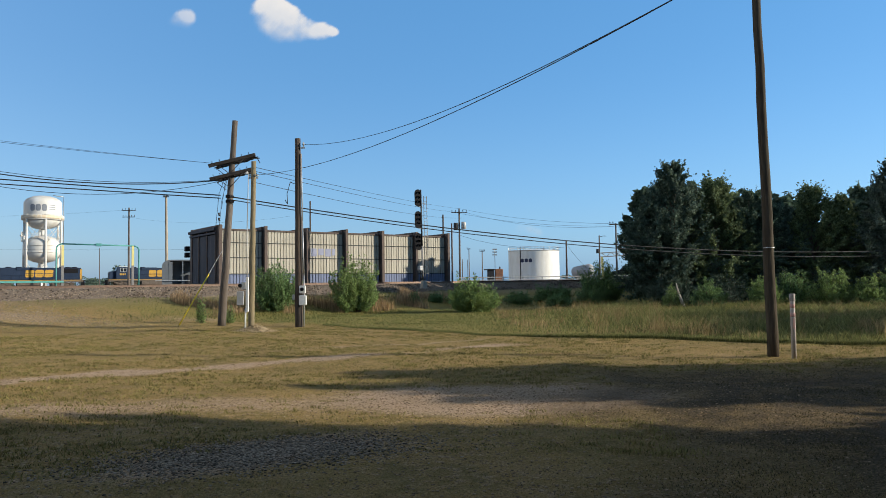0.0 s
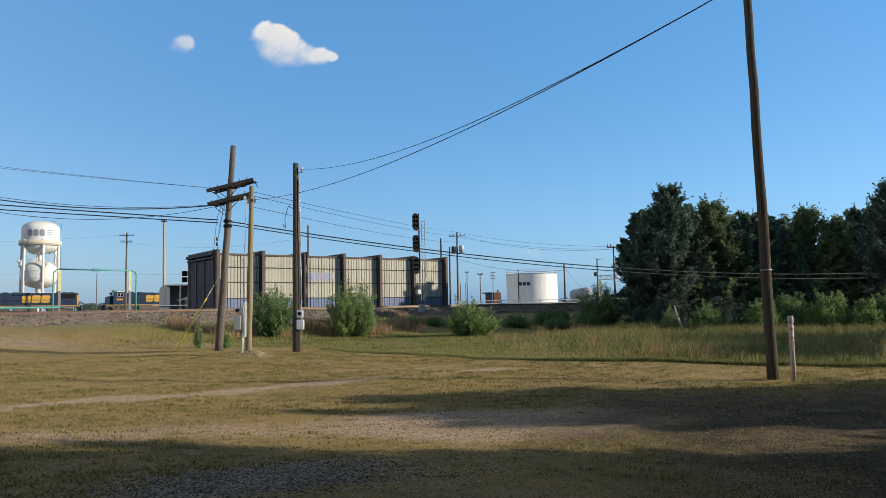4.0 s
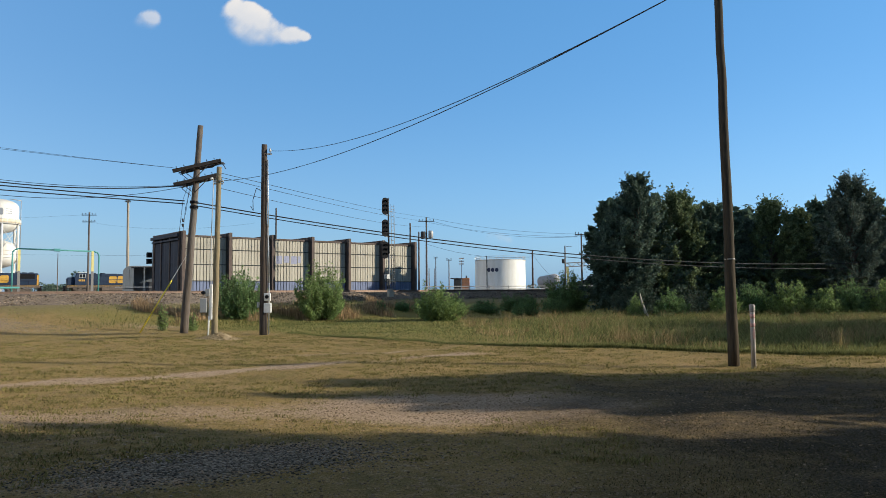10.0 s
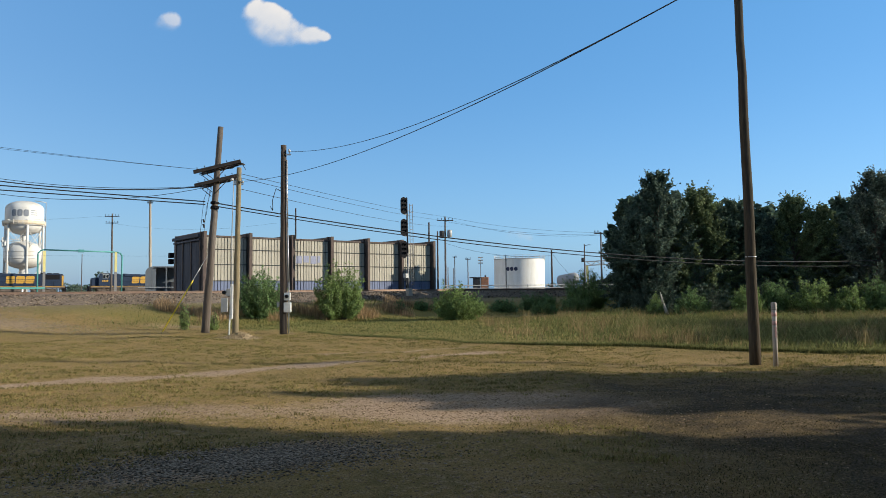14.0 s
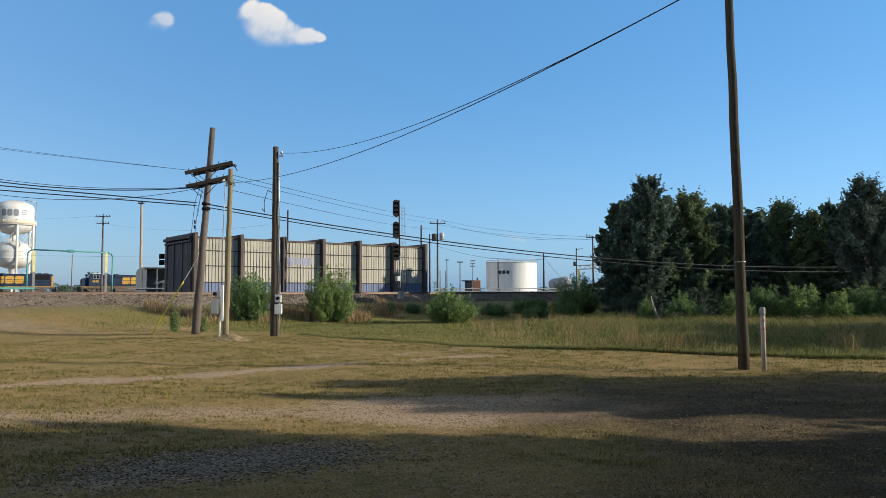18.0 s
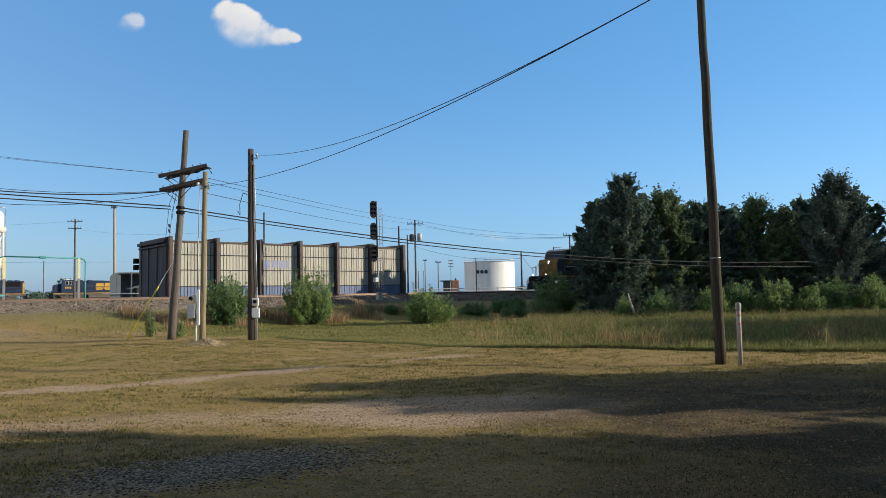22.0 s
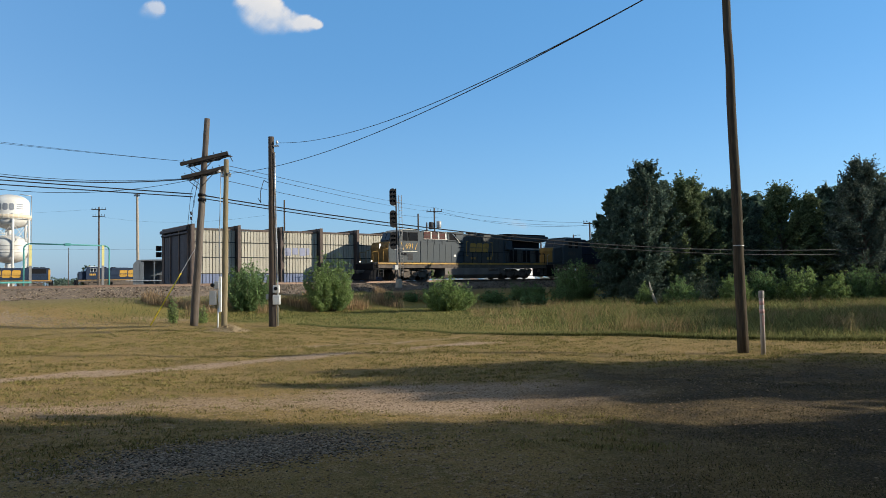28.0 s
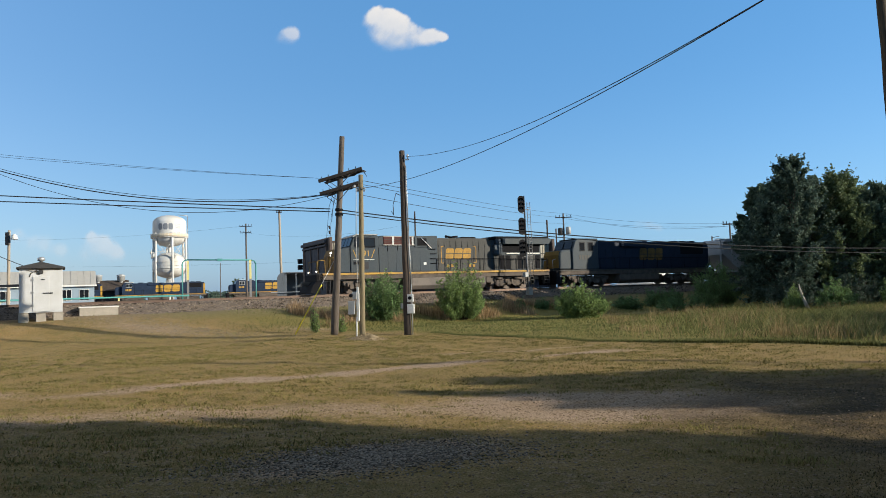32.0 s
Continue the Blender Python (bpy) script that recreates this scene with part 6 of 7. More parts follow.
def hood_locomotive(name, label, paint, long, cab_len, nose_paint, gold, yard, wheels=True):
    """An older engine: low rounded nose, wide or narrow cab, one long hood with fans on top."""
    root = thing(name, Matrix.Identity(4), label, "locomotive", "parked locomotives" if yard else "")
    w = 1.45
    boxpart("underframe", (-long + 0.3, -0.6, -1.45, 1.45, 1.1, 1.55), M_UNDER, root, "", 0.03)
    for s in (-1, 1):
        boxpart("sill_stripe", (-long + 0.3, -0.6, *sorted((s * 1.455, s * 1.50)), 1.44, 1.56), M_GREYB if not yard else M_STRIPE, root)
    boxpart("pilot", (-0.7, -0.25, -1.4, 1.4, 0.25, 1.5), M_BLACK, root, "", 0.03)
    boxpart("coupler", (-0.4, 0.3, -0.15, 0.15, 0.7, 1.0), M_UNDER, root, "", 0.04)
    boxpart("rear_pilot", (-long, -long + 0.4, -1.4, 1.4, 0.3, 1.5), M_BLACK, root, "", 0.03)
    nw = 1.28 if not yard else 0.85
    nl = 2.3
    bm = bmesh.new()
    prism(bm, [(-0.8, 1.58), (-0.8, 3.0), (-1.0, 3.38), (-nl, 3.5), (-nl, 1.58)], -nw, nw, 0.16 if not yard else 0.12)
    nose = part("nose", bm, paint if yard else M_GREY, root)
    if not yard:
        bm = bmesh.new()
        prism(bm, [(-0.79, 1.75), (-0.79, 2.98), (-0.98, 3.36), (-1.06, 3.34), (-0.86, 2.96), (-0.86, 1.75)], -nw + 0.16, nw - 0.16, 0.02)
        part("nose_front", bm, nose_paint, nose, "yellow nose front, dulled in colour for shade")
        for y in (-0.7, 0.7):
            bm = bmesh.new()
            pipe(bm, [(-0.45, y, 1.5), (-0.42, y, 2.5), (-0.8, y * 0.95, 2.6)], 0.024, 6)
            part("grab_rail", bm, M_STEEL, root)
    bm = bmesh.new()
    prism(bm, [(-nl + 0.1, 1.58), (-nl + 0.1, 3.4), (-nl - 0.28, 4.28), (-nl - 0.6, 4.42), (-nl - cab_len, 4.42), (-nl - cab_len, 1.58)], -w, w, 0.07)
    cab = part("cab", bm, M_GREY if not yard else paint, root)
    boxpart("cab_roof", (-nl - cab_len - 0.05, -nl - 0.5, -1.3, 1.3, 4.41, 4.5), M_WHITE if yard else M_BLACK, cab, "", 0.02)
    for y0, y1 in ((-1.2, -0.1), (0.1, 1.2)):
        bm = bmesh.new()
        prism(bm, [(-nl + 0.04, 3.56), (-nl - 0.23, 4.24), (-nl - 0.19, 4.26), (-nl + 0.10, 3.56)], y0, y1)
        part("windscreen", bm, M_GLASS, cab)
    for s in (-1, 1):
        for i in range(2):
            x0 = -nl - 0.75 - i * (cab_len - 1.0) / 2
            boxpart("window_frame", (x0 - 0.62, x0, *sorted((s * 1.445, s * 1.475)), 3.28, 4.15), M_STEEL if yard else M_DARKSTEEL, cab, "", 0.01)
            boxpart("side_window", (x0 - 0.56, x0 - 0.06, *sorted((s * 1.45, s * 1.485)), 3.35, 4.08), M_GLASS, cab)
    x0 = -nl - cab_len
    bm = bmesh.new()
    prism(bm, [(x0, 1.58), (x0, 4.22), (-long + 0.75, 4.22), (-long + 0.55, 3.9), (-long + 0.55, 1.58)], -1.02 if yard else -1.2, 1.02 if yard else 1.2, 0.06)
    hood = part("long_hood", bm, paint, root)
    hy = 1.02 if yard else 1.2
    k = int((long + x0 - 1.0) / 0.85)
    for i in range(k):
        xd = x0 - 0.25 - i * 0.85
        boxpart("hood_door", (xd - 0.8, xd, hy - 0.01, hy + 0.025, 1.75, 3.5), paint, hood, "", 0.012)
    boxpart("radiator_screen", (-long + 1.3, -long + 4.6, hy - 0.01, hy + 0.03, 3.0, 4.05), M_BLACK, hood)
    boxpart("radiator_screen", (-long + 1.3, -long + 4.6, -hy - 0.03, -hy + 0.01, 3.0, 4.05), M_BLACK, hood)
    for i in range(5):
        bm = bmesh.new()
        xf = (-long + 1.9 + i * 1.25) if i < 3 else (x0 - 1.6 - (i - 3) * 1.9)
        lathe(bm, [(0.52, 0), (0.55, 0.03), (0.55, 0.16), (0.45, 0.2)], 14, (xf, 0, 4.2))
        part("roof_fan", bm, M_BLACK, hood)
    boxpart("dynamic_brake_blister", (x0 - 6.4, x0 - 3.0, -hy - 0.2, hy + 0.2, 3.7, 4.28), paint, hood, "", 0.08)
    mid = (x0 - long) / 2
    mark(root, mid + 3.4 if yard else -10.7, hy + 0.03, 2.15 if yard else 2.4, 5.4 if yard else 3.2, 1.6 if yard else 1.2, gold)
    boxpart("end_stripe", (-long + 0.52, -long + 0.9, -hy - 0.01, hy + 0.01, 1.65, 3.85), M_GOLD if yard else paint, root)
    for i in range(4):
        bm = bmesh.new()
        box(bm, -nl - 0.65 - i * 0.33 - 0.24, -nl - 0.65 - i * 0.33, 1.452, 1.46, 2.5, 2.92)
        part("number_bar", bm, M_GREYB if not yard else gold, root)
    bm = bmesh.new()
    prism(bm, [(-1.4, 1.1), (-1.4, 0.5), (-1.1, 0.2), (1.1, 0.2), (1.4, 0.5), (1.4, 1.1)], -long / 2 - 2.6, -long / 2 + 2.6, 0.04)
    bmesh.ops.transform(bm, matrix=pose(0, 0, 0, 0, 0, -90), verts=bm.verts)
    part("fuel_tank", bm, M_UNDER, root)
    n0 = len(WHEELSETS)
    bogie(root, -4.3, 3), bogie(root, -long + 4.3, 3)
    if yard:
        del WHEELSETS[n0:]
    for s in (1.4, -1.4):
        handrail(root, x0 - 0.2, -long + 0.6, s, 1.58, 9)
        steps(root, -0.95, s, 1.5), steps(root, -long + 0.75, s, 1.5)
    return root


def covered_hopper():
    root = thing("covered_hopper_car", Matrix.Identity(4), "pale grey covered hopper car with sloped ends", "freight car", "hopper cars")
    long = 17.5
    bm = bmesh.new()
    prism(bm, [(-0.9, 4.35), (-0.9, 2.9), (-3.6, 1.05), (-long + 3.6, 1.05), (-long + 0.9, 2.9), (-long + 0.9, 4.35), (-long + 1.6, 4.55), (-1.6, 4.55)], -1.55, 1.55, 0.05)
    body = part("body", bm, M_HOPPER, root)
    for i in range(9):
        x = -2.2 - i * (long - 4.4) / 8
        for s in (-1, 1):
            boxpart("side_post", (x - 0.07, x + 0.07, *sorted((s * 1.54, s * 1.66)), 1.9, 4.25), M_HOPPER, body)
    for s in (-1, 1):
        boxpart("side_sill", (-long + 0.4, -0.4, *sorted((s * 1.3, s * 1.6)), 1.0, 1.22), M_HOPPER, root)
        boxpart("top_chord", (-long + 0.9, -0.9, *sorted((s * 1.5, s * 1.66)), 4.22, 4.36), M_HOPPER, body)
        for e in (0.55, long - 0.55):
            boxpart("end_post", (-e - 0.06, -e + 0.06, *sorted((s * 1.4, s * 1.55)), 1.2, 4.3), M_HOPPER, root)
    for e in (0.5, long - 0.5):
        boxpart("end_platform", (-e - 0.4, -e + 0.4, -1.5, 1.5, 0.95, 1.15), M_HOPPER, root)
        for i in range(6):
            bm = bmesh.new()
            tube(bm, (-e, 1.05, 1.5 + i * 0.42), (-e, 1.5, 1.5 + i * 0.42), 0.02, seg=6)
            part("ladder_rung", bm, M_HOPPER, root)
    boxpart("centre_sill", (-long - 0.1, 0.1, -0.25, 0.25, 0.75, 1.05), M_UNDER, root)
    for i in range(3):
        bm = bmesh.new()
        x = -5 - i * 3.75
        prism(bm, [(x + 1.7, 1.3), (x - 1.7, 1.3), (x - 0.35, 0.35), (x + 0.35, 0.35)], -1.3, 1.3)
        part("discharge_hopper", bm, M_HOPPER, root)
    for i in range(6):
        boxpart("roof_hatch", (-3.2 - i * 2.1, -1.9 - i * 2.1, -0.4, 0.4, 4.54, 4.66), M_STEEL, body, "", 0.03)
    boxpart("running_board", (-long + 0.6, -0.6, 0.6, 1.1, 4.6, 4.64), M_STEEL, root)
    for i, (a, z) in enumerate(((4.2, 3.2), (4.2, 2.9), (9.0, 3.3))):
        boxpart("stencil_bar", (-a - 1.5, -a, 1.555, 1.562, z, z + 0.16), M_DARKSTEEL, root)
    bogie(root, -2.6, 2, r=0.46), bogie(root, -long + 2.6, 2, r=0.46)
    return root


SPEED = 4.25
TRAIN = [(big_locomotive(), 0.0),
         (hood_locomotive("second_locomotive", "dark blue freight locomotive with yellow nose dulled for shade", M_NAVY, 21.0, 3.0, M_NOSE2, M_NOSE, False), 23.1)]
hop = covered_hopper()
TRAIN += [(hop, 44.6)]
hop2 = copy_thing(hop, Matrix.Identity(4))
for o in hop2.children_recursive:
    if o.name.startswith("wheelset"):
        WHEELSETS.append((o, o.matrix_basis.translation.x, 0.46))
TRAIN += [(hop2, 62.5)]


# ---- yard ----
def set_on(ob, m):
    ob.matrix_basis = m
    return ob


YDIR = 34
yl = Vector((-79.4, 160, RAILTOP))
yu = Vector((math.cos(radians(YDIR)), math.sin(radians(YDIR)), 0))
track("yard_track", yl, YDIR, 260, "yard rails on ties in front of the water tower", -70, 60, 0)
e1 = hood_locomotive("yard_locomotive", "parked blue switching locomotive with yellow markings", M_YARDBLUE, 20.6, 2.3, M_YARDBLUE, M_GOLD, True)
set_on(e1, Matrix.Translation(yl - yu * 21.4) @ pose(0, 0, 0, 0, 0, YDIR + 180))
e2 = copy_thing(e1, Matrix.Translation(yl + yu * 3.4) @ pose(0, 0, 0, 0, 0, YDIR + 180))
e3 = copy_thing(e1, Matrix.Translation(yl - yu * 43.2) @ pose(0, 0, 0, 0, 0, YDIR + 180))


def grey_shelter():
    """The long grey arched hall at the yard's end, open on its side, with white stores inside."""
    root = thing("arched_shelter", Matrix.Translation((-43.2, 110, 1.8)) @ pose(0, 0, 0, 0, 0, 20), "grey arched metal shelter open along one side", "shelter")
    M_ARCH = material("grey_sheet_metal", (0.115, 0.13, 0.145), 0.6, 0.0, 0.15, 1, 20, 0.05)
    pts = [(0, 0), (0, 3.3)] + [(0.0 + 1.2 * (1 - math.cos(a)), 3.3 + 0.95 * math.sin(a)) for a in np.linspace(0.15, math.pi / 2, 7)]
    bm = bmesh.new()
    prism(bm, pts + [(9.0, 4.3), (9.0, 4.12), (1.25, 4.08), (0.35, 3.4), (0.25, 0)], 0, 5.0)
    part("arched_shell", bm, M_ARCH, root)
    for i in range(2):
        boxpart("side_panel", (0.3 + i * 0.62, 0.3 + i * 0.62 + 0.58, 0.02, 0.1, 0, 3.9), M_ARCH, root, "", 0.01)
    boxpart("back_sheet", (0.3, 9.0, 4.8, 5.0, 0, 4.1), M_ARCH, root)
    for x in (2.9, 6.0, 8.7):
        boxpart("post", (x, x + 0.18, 0.05, 0.25, 0, 4.2), M_ARCH, root)
    for x, w, h in ((3.3, 1.4, 1.9), (5.0, 0.9, 2.4), (6.4, 2.1, 3.3)):
        boxpart("stored_crate", (x, x + w, 1.5, 2.6, 0, h), M_BOX if w > 2 else M_DARKSTEEL, root, "", 0.03)
    boxpart("rail", (-1, 9, -0.3, -0.2, 1.0, 1.1), M_STEEL, root)
    return root


grey_shelter()


def water_tower():
    root = thing("water_tower", Matrix.Translation((-106.4, 190, 1.8)) @ pose(0, 0, 0, 0, 0, 38), "white two-tank steel water tower with balcony", "water tower")
    M_TOWER = material("aged_white_tank_paint", (0.58, 0.58, 0.56), 0.55, 0, 0.06, 0.4, 10, 0.03, other=(0.46, 0.43, 0.38), streak=0.35)
    R = 4.5

    def dome(z0, z1, up, down, name, lab):
        bm = bmesh.new()
        prof = [(R * math.sin(a) + 0.01, z0 - down * math.cos(a)) for a in np.linspace(0.02, math.pi / 2, 9)]
        prof += [(R * math.cos(a) + 0.01, z1 + up * math.sin(a)) for a in np.linspace(0, math.pi / 2 - 0.02, 9)]
        lathe(bm, prof, 40)
        return part(name, bm, M_TOWER, root, lab)

    top = dome(18.3, 22.5, 2.2, 2.6, "upper_tank", "white upper tank")
    low = dome(9.5, 11.3, 2.75, 2.75, "lower_tank", "white lower tank")
    for z, r in ((18.1, R + 0.5),):
        bm = bmesh.new()
        lathe(bm, [(R - 0.05, z), (r, z), (r, z + 0.15), (R - 0.05, z + 0.15)], 40)
        part("balcony", bm, M_TOWER, root)
        bm = bmesh.new()
        lathe(bm, [(r - 0.02, z + 0.2), (r, z + 0.2), (r, z + 1.1), (r - 0.02, z + 1.1)], 40)
        part("balcony_fence", bm, material("rust_stained_white", (0.62, 0.52, 0.38), 0.7, 0, 0.15, 1, 10), root, "rust-stained balcony fence")
        for i in range(28):
            a = 2 * math.pi * i / 28
            bm = bmesh.new()
            tube(bm, (r * math.cos(a), r * math.sin(a), z), (r * math.cos(a), r * math.sin(a), z + 1.25), 0.06, seg=5)
            part("balcony_post", bm, M_TOWER, root)
    for i in range(6):
        a = 2 * math.pi * (i + 0.5) / 6
        c, s = math.cos(a), math.sin(a)
        bm = bmesh.new()
        tube(bm, (c * (R + 0.25), s * (R + 0.25), -0.2), (c * (R + 0.1), s * (R + 0.1), 19.5), 0.29, seg=12)
        part("leg", bm, M_TOWER, root)
        a2 = 2 * math.pi * (i + 1.5) / 6
        for z0, z1 in ((0.3, 6.6), (11.5, 17.0)):
            for b0, b1 in ((a, a2), (a2, a)):
                bm = bmesh.new()
                tube(bm, (math.cos(b0) * R, math.sin(b0) * R, z0), (math.cos(b1) * R, math.sin(b1) * R, z1), 0.07, seg=5)
                part("brace", bm, M_TOWER, root)
    for z in (9.4, 11.2):
        bm = bmesh.new()
        lathe(bm, [(R, z), (R + 0.12, z), (R + 0.12, z + 0.16), (R, z + 0.16)], 40)
        part("stiffener_ring", bm, M_TOWER, root)
    bm = bmesh.new()
    tube(bm, (0, 0, 0), (0, 0, 6.9), 0.7, seg=14)
    part("riser", bm, M_TOWER, root)
    bm = bmesh.new()
    tube(bm, (0, 0, 13), (0, 0, 16), 0.5, seg=14)
    part("riser", bm, M_TOWER, root)
    for a in (0.9, 1.05):
        bm = bmesh.new()
        c, s = math.cos(a - 1.1), math.sin(a - 1.1)
        pipe(bm, [(c * (R + 0.4), s * (R + 0.4), 12), (c * (R + 0.4), s * (R + 0.4), 24.6), (c * R * 0.5, s * R * 0.5, 24.9)], 0.07, 6)
        part("ladder_rail", bm, M_STEEL, root)
    bm = bmesh.new()
    box(bm, -R - 0.75, -R + 0.05, -0.4, 0.4, 13.7, 14.15, 0.05), box(bm, -R - 0.5, -R - 0.1, -0.25, 0.25, 12.3, 14.9, 0.04)
    for z in (12.6, 13.9, 14.4):
        tube(bm, (-R, 0, z), (0, 0, z + 0.1), 0.06, seg=6)
    part("control_box", bm, M_TOWER, root)
    # the operator's mark: three plain grey blocks and bars, following the shell
    M_MARK = material("grey_mark_paint", (0.20, 0.22, 0.25), 0.6)
    for k in range(3):
        bm = bmesh.new()
        a0 = radians(-138 + k * 18)
        ring = [a0 + radians(15) * i / 8 for i in range(9)]
        cut = [0.35, 0.12, 0, 0, 0, 0, 0, 0.12, 0.35]
        vs = [[bm.verts.new((math.cos(a) * (R + 0.03), math.sin(a) * (R + 0.03), z + (c if z < 21 else -c))) for a, c in zip(ring, cut)] for z in (20.25, 22.05)]
        for i in range(8):
            bm.faces.new((vs[0][i], vs[0][i + 1], vs[1][i + 1], vs[1][i]))
        part("mark_block", bm, M_MARK, top)
    for z in (20.65, 21.2, 21.75):
        bm = bmesh.new()
        ring = [radians(-80 + 20 * i / 5) for i in range(6)]
        vs = [[bm.verts.new((math.cos(a) * (R + 0.03), math.sin(a) * (R + 0.03), z + dz)) for a in ring] for dz in (0, 0.18)]
        for i in range(5):
            bm.faces.new((vs[0][i], vs[0][i + 1], vs[1][i + 1], vs[1][i]))
        part("mark_bar", bm, M_MARK, top)
    return root


water_tower()


def storage_tank():
    root = thing("storage_tank", Matrix.Translation((29.1, 230, 1.72)), "large white cylindrical fuel storage tank with roof railing", "storage tank")
    R, H = 8.1, 10.0
    bm = bmesh.new()
    lathe(bm, [(R, 0), (R, 0.05), (R, H - 0.1), (R, H - 0.05), (R - 0.02, H), (R - 0.12, H + 0.01), (R * 0.6, H + 0.35), (0.1, H + 0.5)], 56)
    shell = part("shell", bm, M_WHITE, root)
    bm = bmesh.new()
    lathe(bm, [(R - 0.05, H - 0.12), (R + 0.12, H - 0.12), (R + 0.12, H + 0.08), (R - 0.05, H + 0.08)], 56)
    part("rim", bm, M_STEEL, root)
    for z in (H + 0.6, H + 1.15):
        bm = bmesh.new()
        pipe(bm, [(R * math.cos(a), R * math.sin(a), z) for a in np.linspace(0, 2 * math.pi, 49)], 0.045, 5)
        part("roof_rail", bm, M_STEEL, root)
    for i in range(24):
        a = 2 * math.pi * i / 24
        bm = bmesh.new()
        tube(bm, (R * math.cos(a), R * math.sin(a), H), (R * math.cos(a), R * math.sin(a), H + 1.18), 0.05, seg=5)
        part("rail_post", bm, M_STEEL, root)
    bm = bmesh.new()
    tube(bm, (-R * 0.62, -R * 0.80, 0), (-R * 0.62, -R * 0.80, H + 1.2), 0.12, seg=8)
    part("gauge_pipe", bm, M_DARKSTEEL, root)
    M_MK = material("dark_navy_mark", (0.03, 0.04, 0.08), 0.6)
    for k in range(3):
        bm = bmesh.new()
        a0 = radians(-127 + k * 9.2)
        ring = [a0 + radians(7.6) * i / 6 for i in range(7)]
        cut = [0.3, 0.1, 0, 0, 0, 0.1, 0.3]
        vs = [[bm.verts.new((math.cos(a) * (R + 0.03), math.sin(a) * (R + 0.03), z + (c if z < 6.8 else -c))) for a, c in zip(ring, cut)] for z in (6.2, 7.4)]
        for i in range(6):
            bm.faces.new((vs[0][i], vs[0][i + 1], vs[1][i + 1], vs[1][i]))
        part("mark_block", bm, M_MK, shell)
    return root


storage_tank()

# teal pipe bridge on yellow and grey posts
M_TEAL = material("teal_pipe_paint", (0.065, 0.25, 0.235), 0.55, 0, 0.12, 1, 15, 0.03)
M_POSTY = material("pale_yellow_post", (0.60, 0.53, 0.22), 0.6, 0, 0.12, 1, 15, 0.03)
pb = thing("pipe_bridge", Matrix.Translation((-62.6, 130, 1.8)) @ pose(0, 0, 0, 0, 0, 30), "teal overhead pipe bridge on yellow and grey posts", "pipe bridge")
bm = bmesh.new()
pipe(bm, [(-6.75, 0, 0), (-6.75, 0, 7.3), (-6.4, 0, 7.75), (-5.9, 0, 7.95), (5.9, 0, 7.75), (6.5, 0, 7.55), (6.8, 0, 7.1), (6.8, 0, 0)], 0.13, 8)
part("pipe", bm, M_TEAL, pb)
boxpart("pipe_joint", (-0.5, 0.5, -0.3, 0.3, 7.6, 8.1), M_TEAL, pb, "", 0.05)
for x in (-5.75, 5.75):
    boxpart("lower_post", (x - 0.2, x + 0.2, -0.2, 0.2, -0.1, 4.1), M_DULLSTEEL, pb)
    boxpart("upper_post", (x - 0.2, x + 0.2, -0.2, 0.2, 4.1, 7.75), M_POSTY, pb, "pale yellow upper post")
gp = thing("ground_pipe", Matrix.Translation((-58.2, 100, 1.8)) @ pose(0, 0, 0, 0, 0, 52), "long teal pipe on low supports beside yard", "pipe")
bm = bmesh.new()
tube(bm, (-60, 0, 1.0), (5, 0, 1.0), 0.13, seg=8)
part("pipe", bm, M_TEAL, gp)
for i in range(9):
    boxpart("support", (-58 + i * 7.5 - 0.1, -58 + i * 7.5 + 0.1, -0.12, 0.12, -0.2, 0.9), M_POSTY if i % 2 else M_STEEL, gp)

# low white guard rail and small yard things beyond the track on the right
gr = thing("guard_rail", Matrix.Translation((4, 96, 1.8)) @ pose(0, 0, 0, 0, 0, 12), "long low pale guard rail beside yard road", "guard rail")
for z in (0.38, 0.75):
    boxpart("rail", (-2, 60, -0.05, 0.05, z, z + 0.11), M_BOX, gr, "", 0.02)
for i in range(22):
    boxpart("post", (-1.5 + i * 2.8, -1.35 + i * 2.8, 0.06, 0.2, -0.1, 0.9), M_STEEL, gr)
lc = thing("site_cabin", Matrix.Translation((9.3, 150, 1.8)), "small dark and orange machine cabin in yard", "cabin")
boxpart("cabin", (0, 1.4, 0, 2, 0, 2.7), M_DARKSTEEL, lc, "", 0.05)
boxpart("cabin_roof", (-0.7, 1.5, -0.2, 2.2, 2.7, 2.9), M_DARKSTEEL, lc)
boxpart("orange_engine", (1.6, 3.2, 0, 2, 0, 2.9), material("orange_paint", (0.36, 0.15, 0.07), 0.7, spread=0.4, scale=1.5, other=(0.22, 0.12, 0.08)), lc, "orange machine body", 0.08)
bm = bmesh.new()
tube(bm, (2.6, 1, 2.8), (2.6, 1, 3.4), 0.16, seg=8)
part("exhaust", bm, M_DARKSTEEL, lc)
sh = thing("yard_shed", Matrix.Translation((33.5, 130, 1.8)), "long low dark-roofed yard shed", "shed")
boxpart("wall", (0, 6.5, 0, 5, 0, 2.0), M_BOX, sh)
bm = bmesh.new()
prism(bm, [(-0.4, 1.9), (6.9, 1.9), (6.0, 2.9), (0.5, 2.9)], -0.3, 5.3)
part("roof", bm, M_DARKSTEEL, sh)
tk = thing("tank_car", Matrix.Translation((29.2, 150, 1.8)), "pale rounded storage vessel in yard", "tank")
bm = bmesh.new()
lathe(bm, [(0.2, -2.4), (0.9, -2.2), (1.25, -1.7), (1.25, 1.7), (0.9, 2.2), (0.2, 2.4)], 20)
bmesh.ops.transform(bm, matrix=pose(0, 0, 2.2, 80, 0, 60), verts=bm.verts)
part("vessel", bm, M_HOPPER, tk)
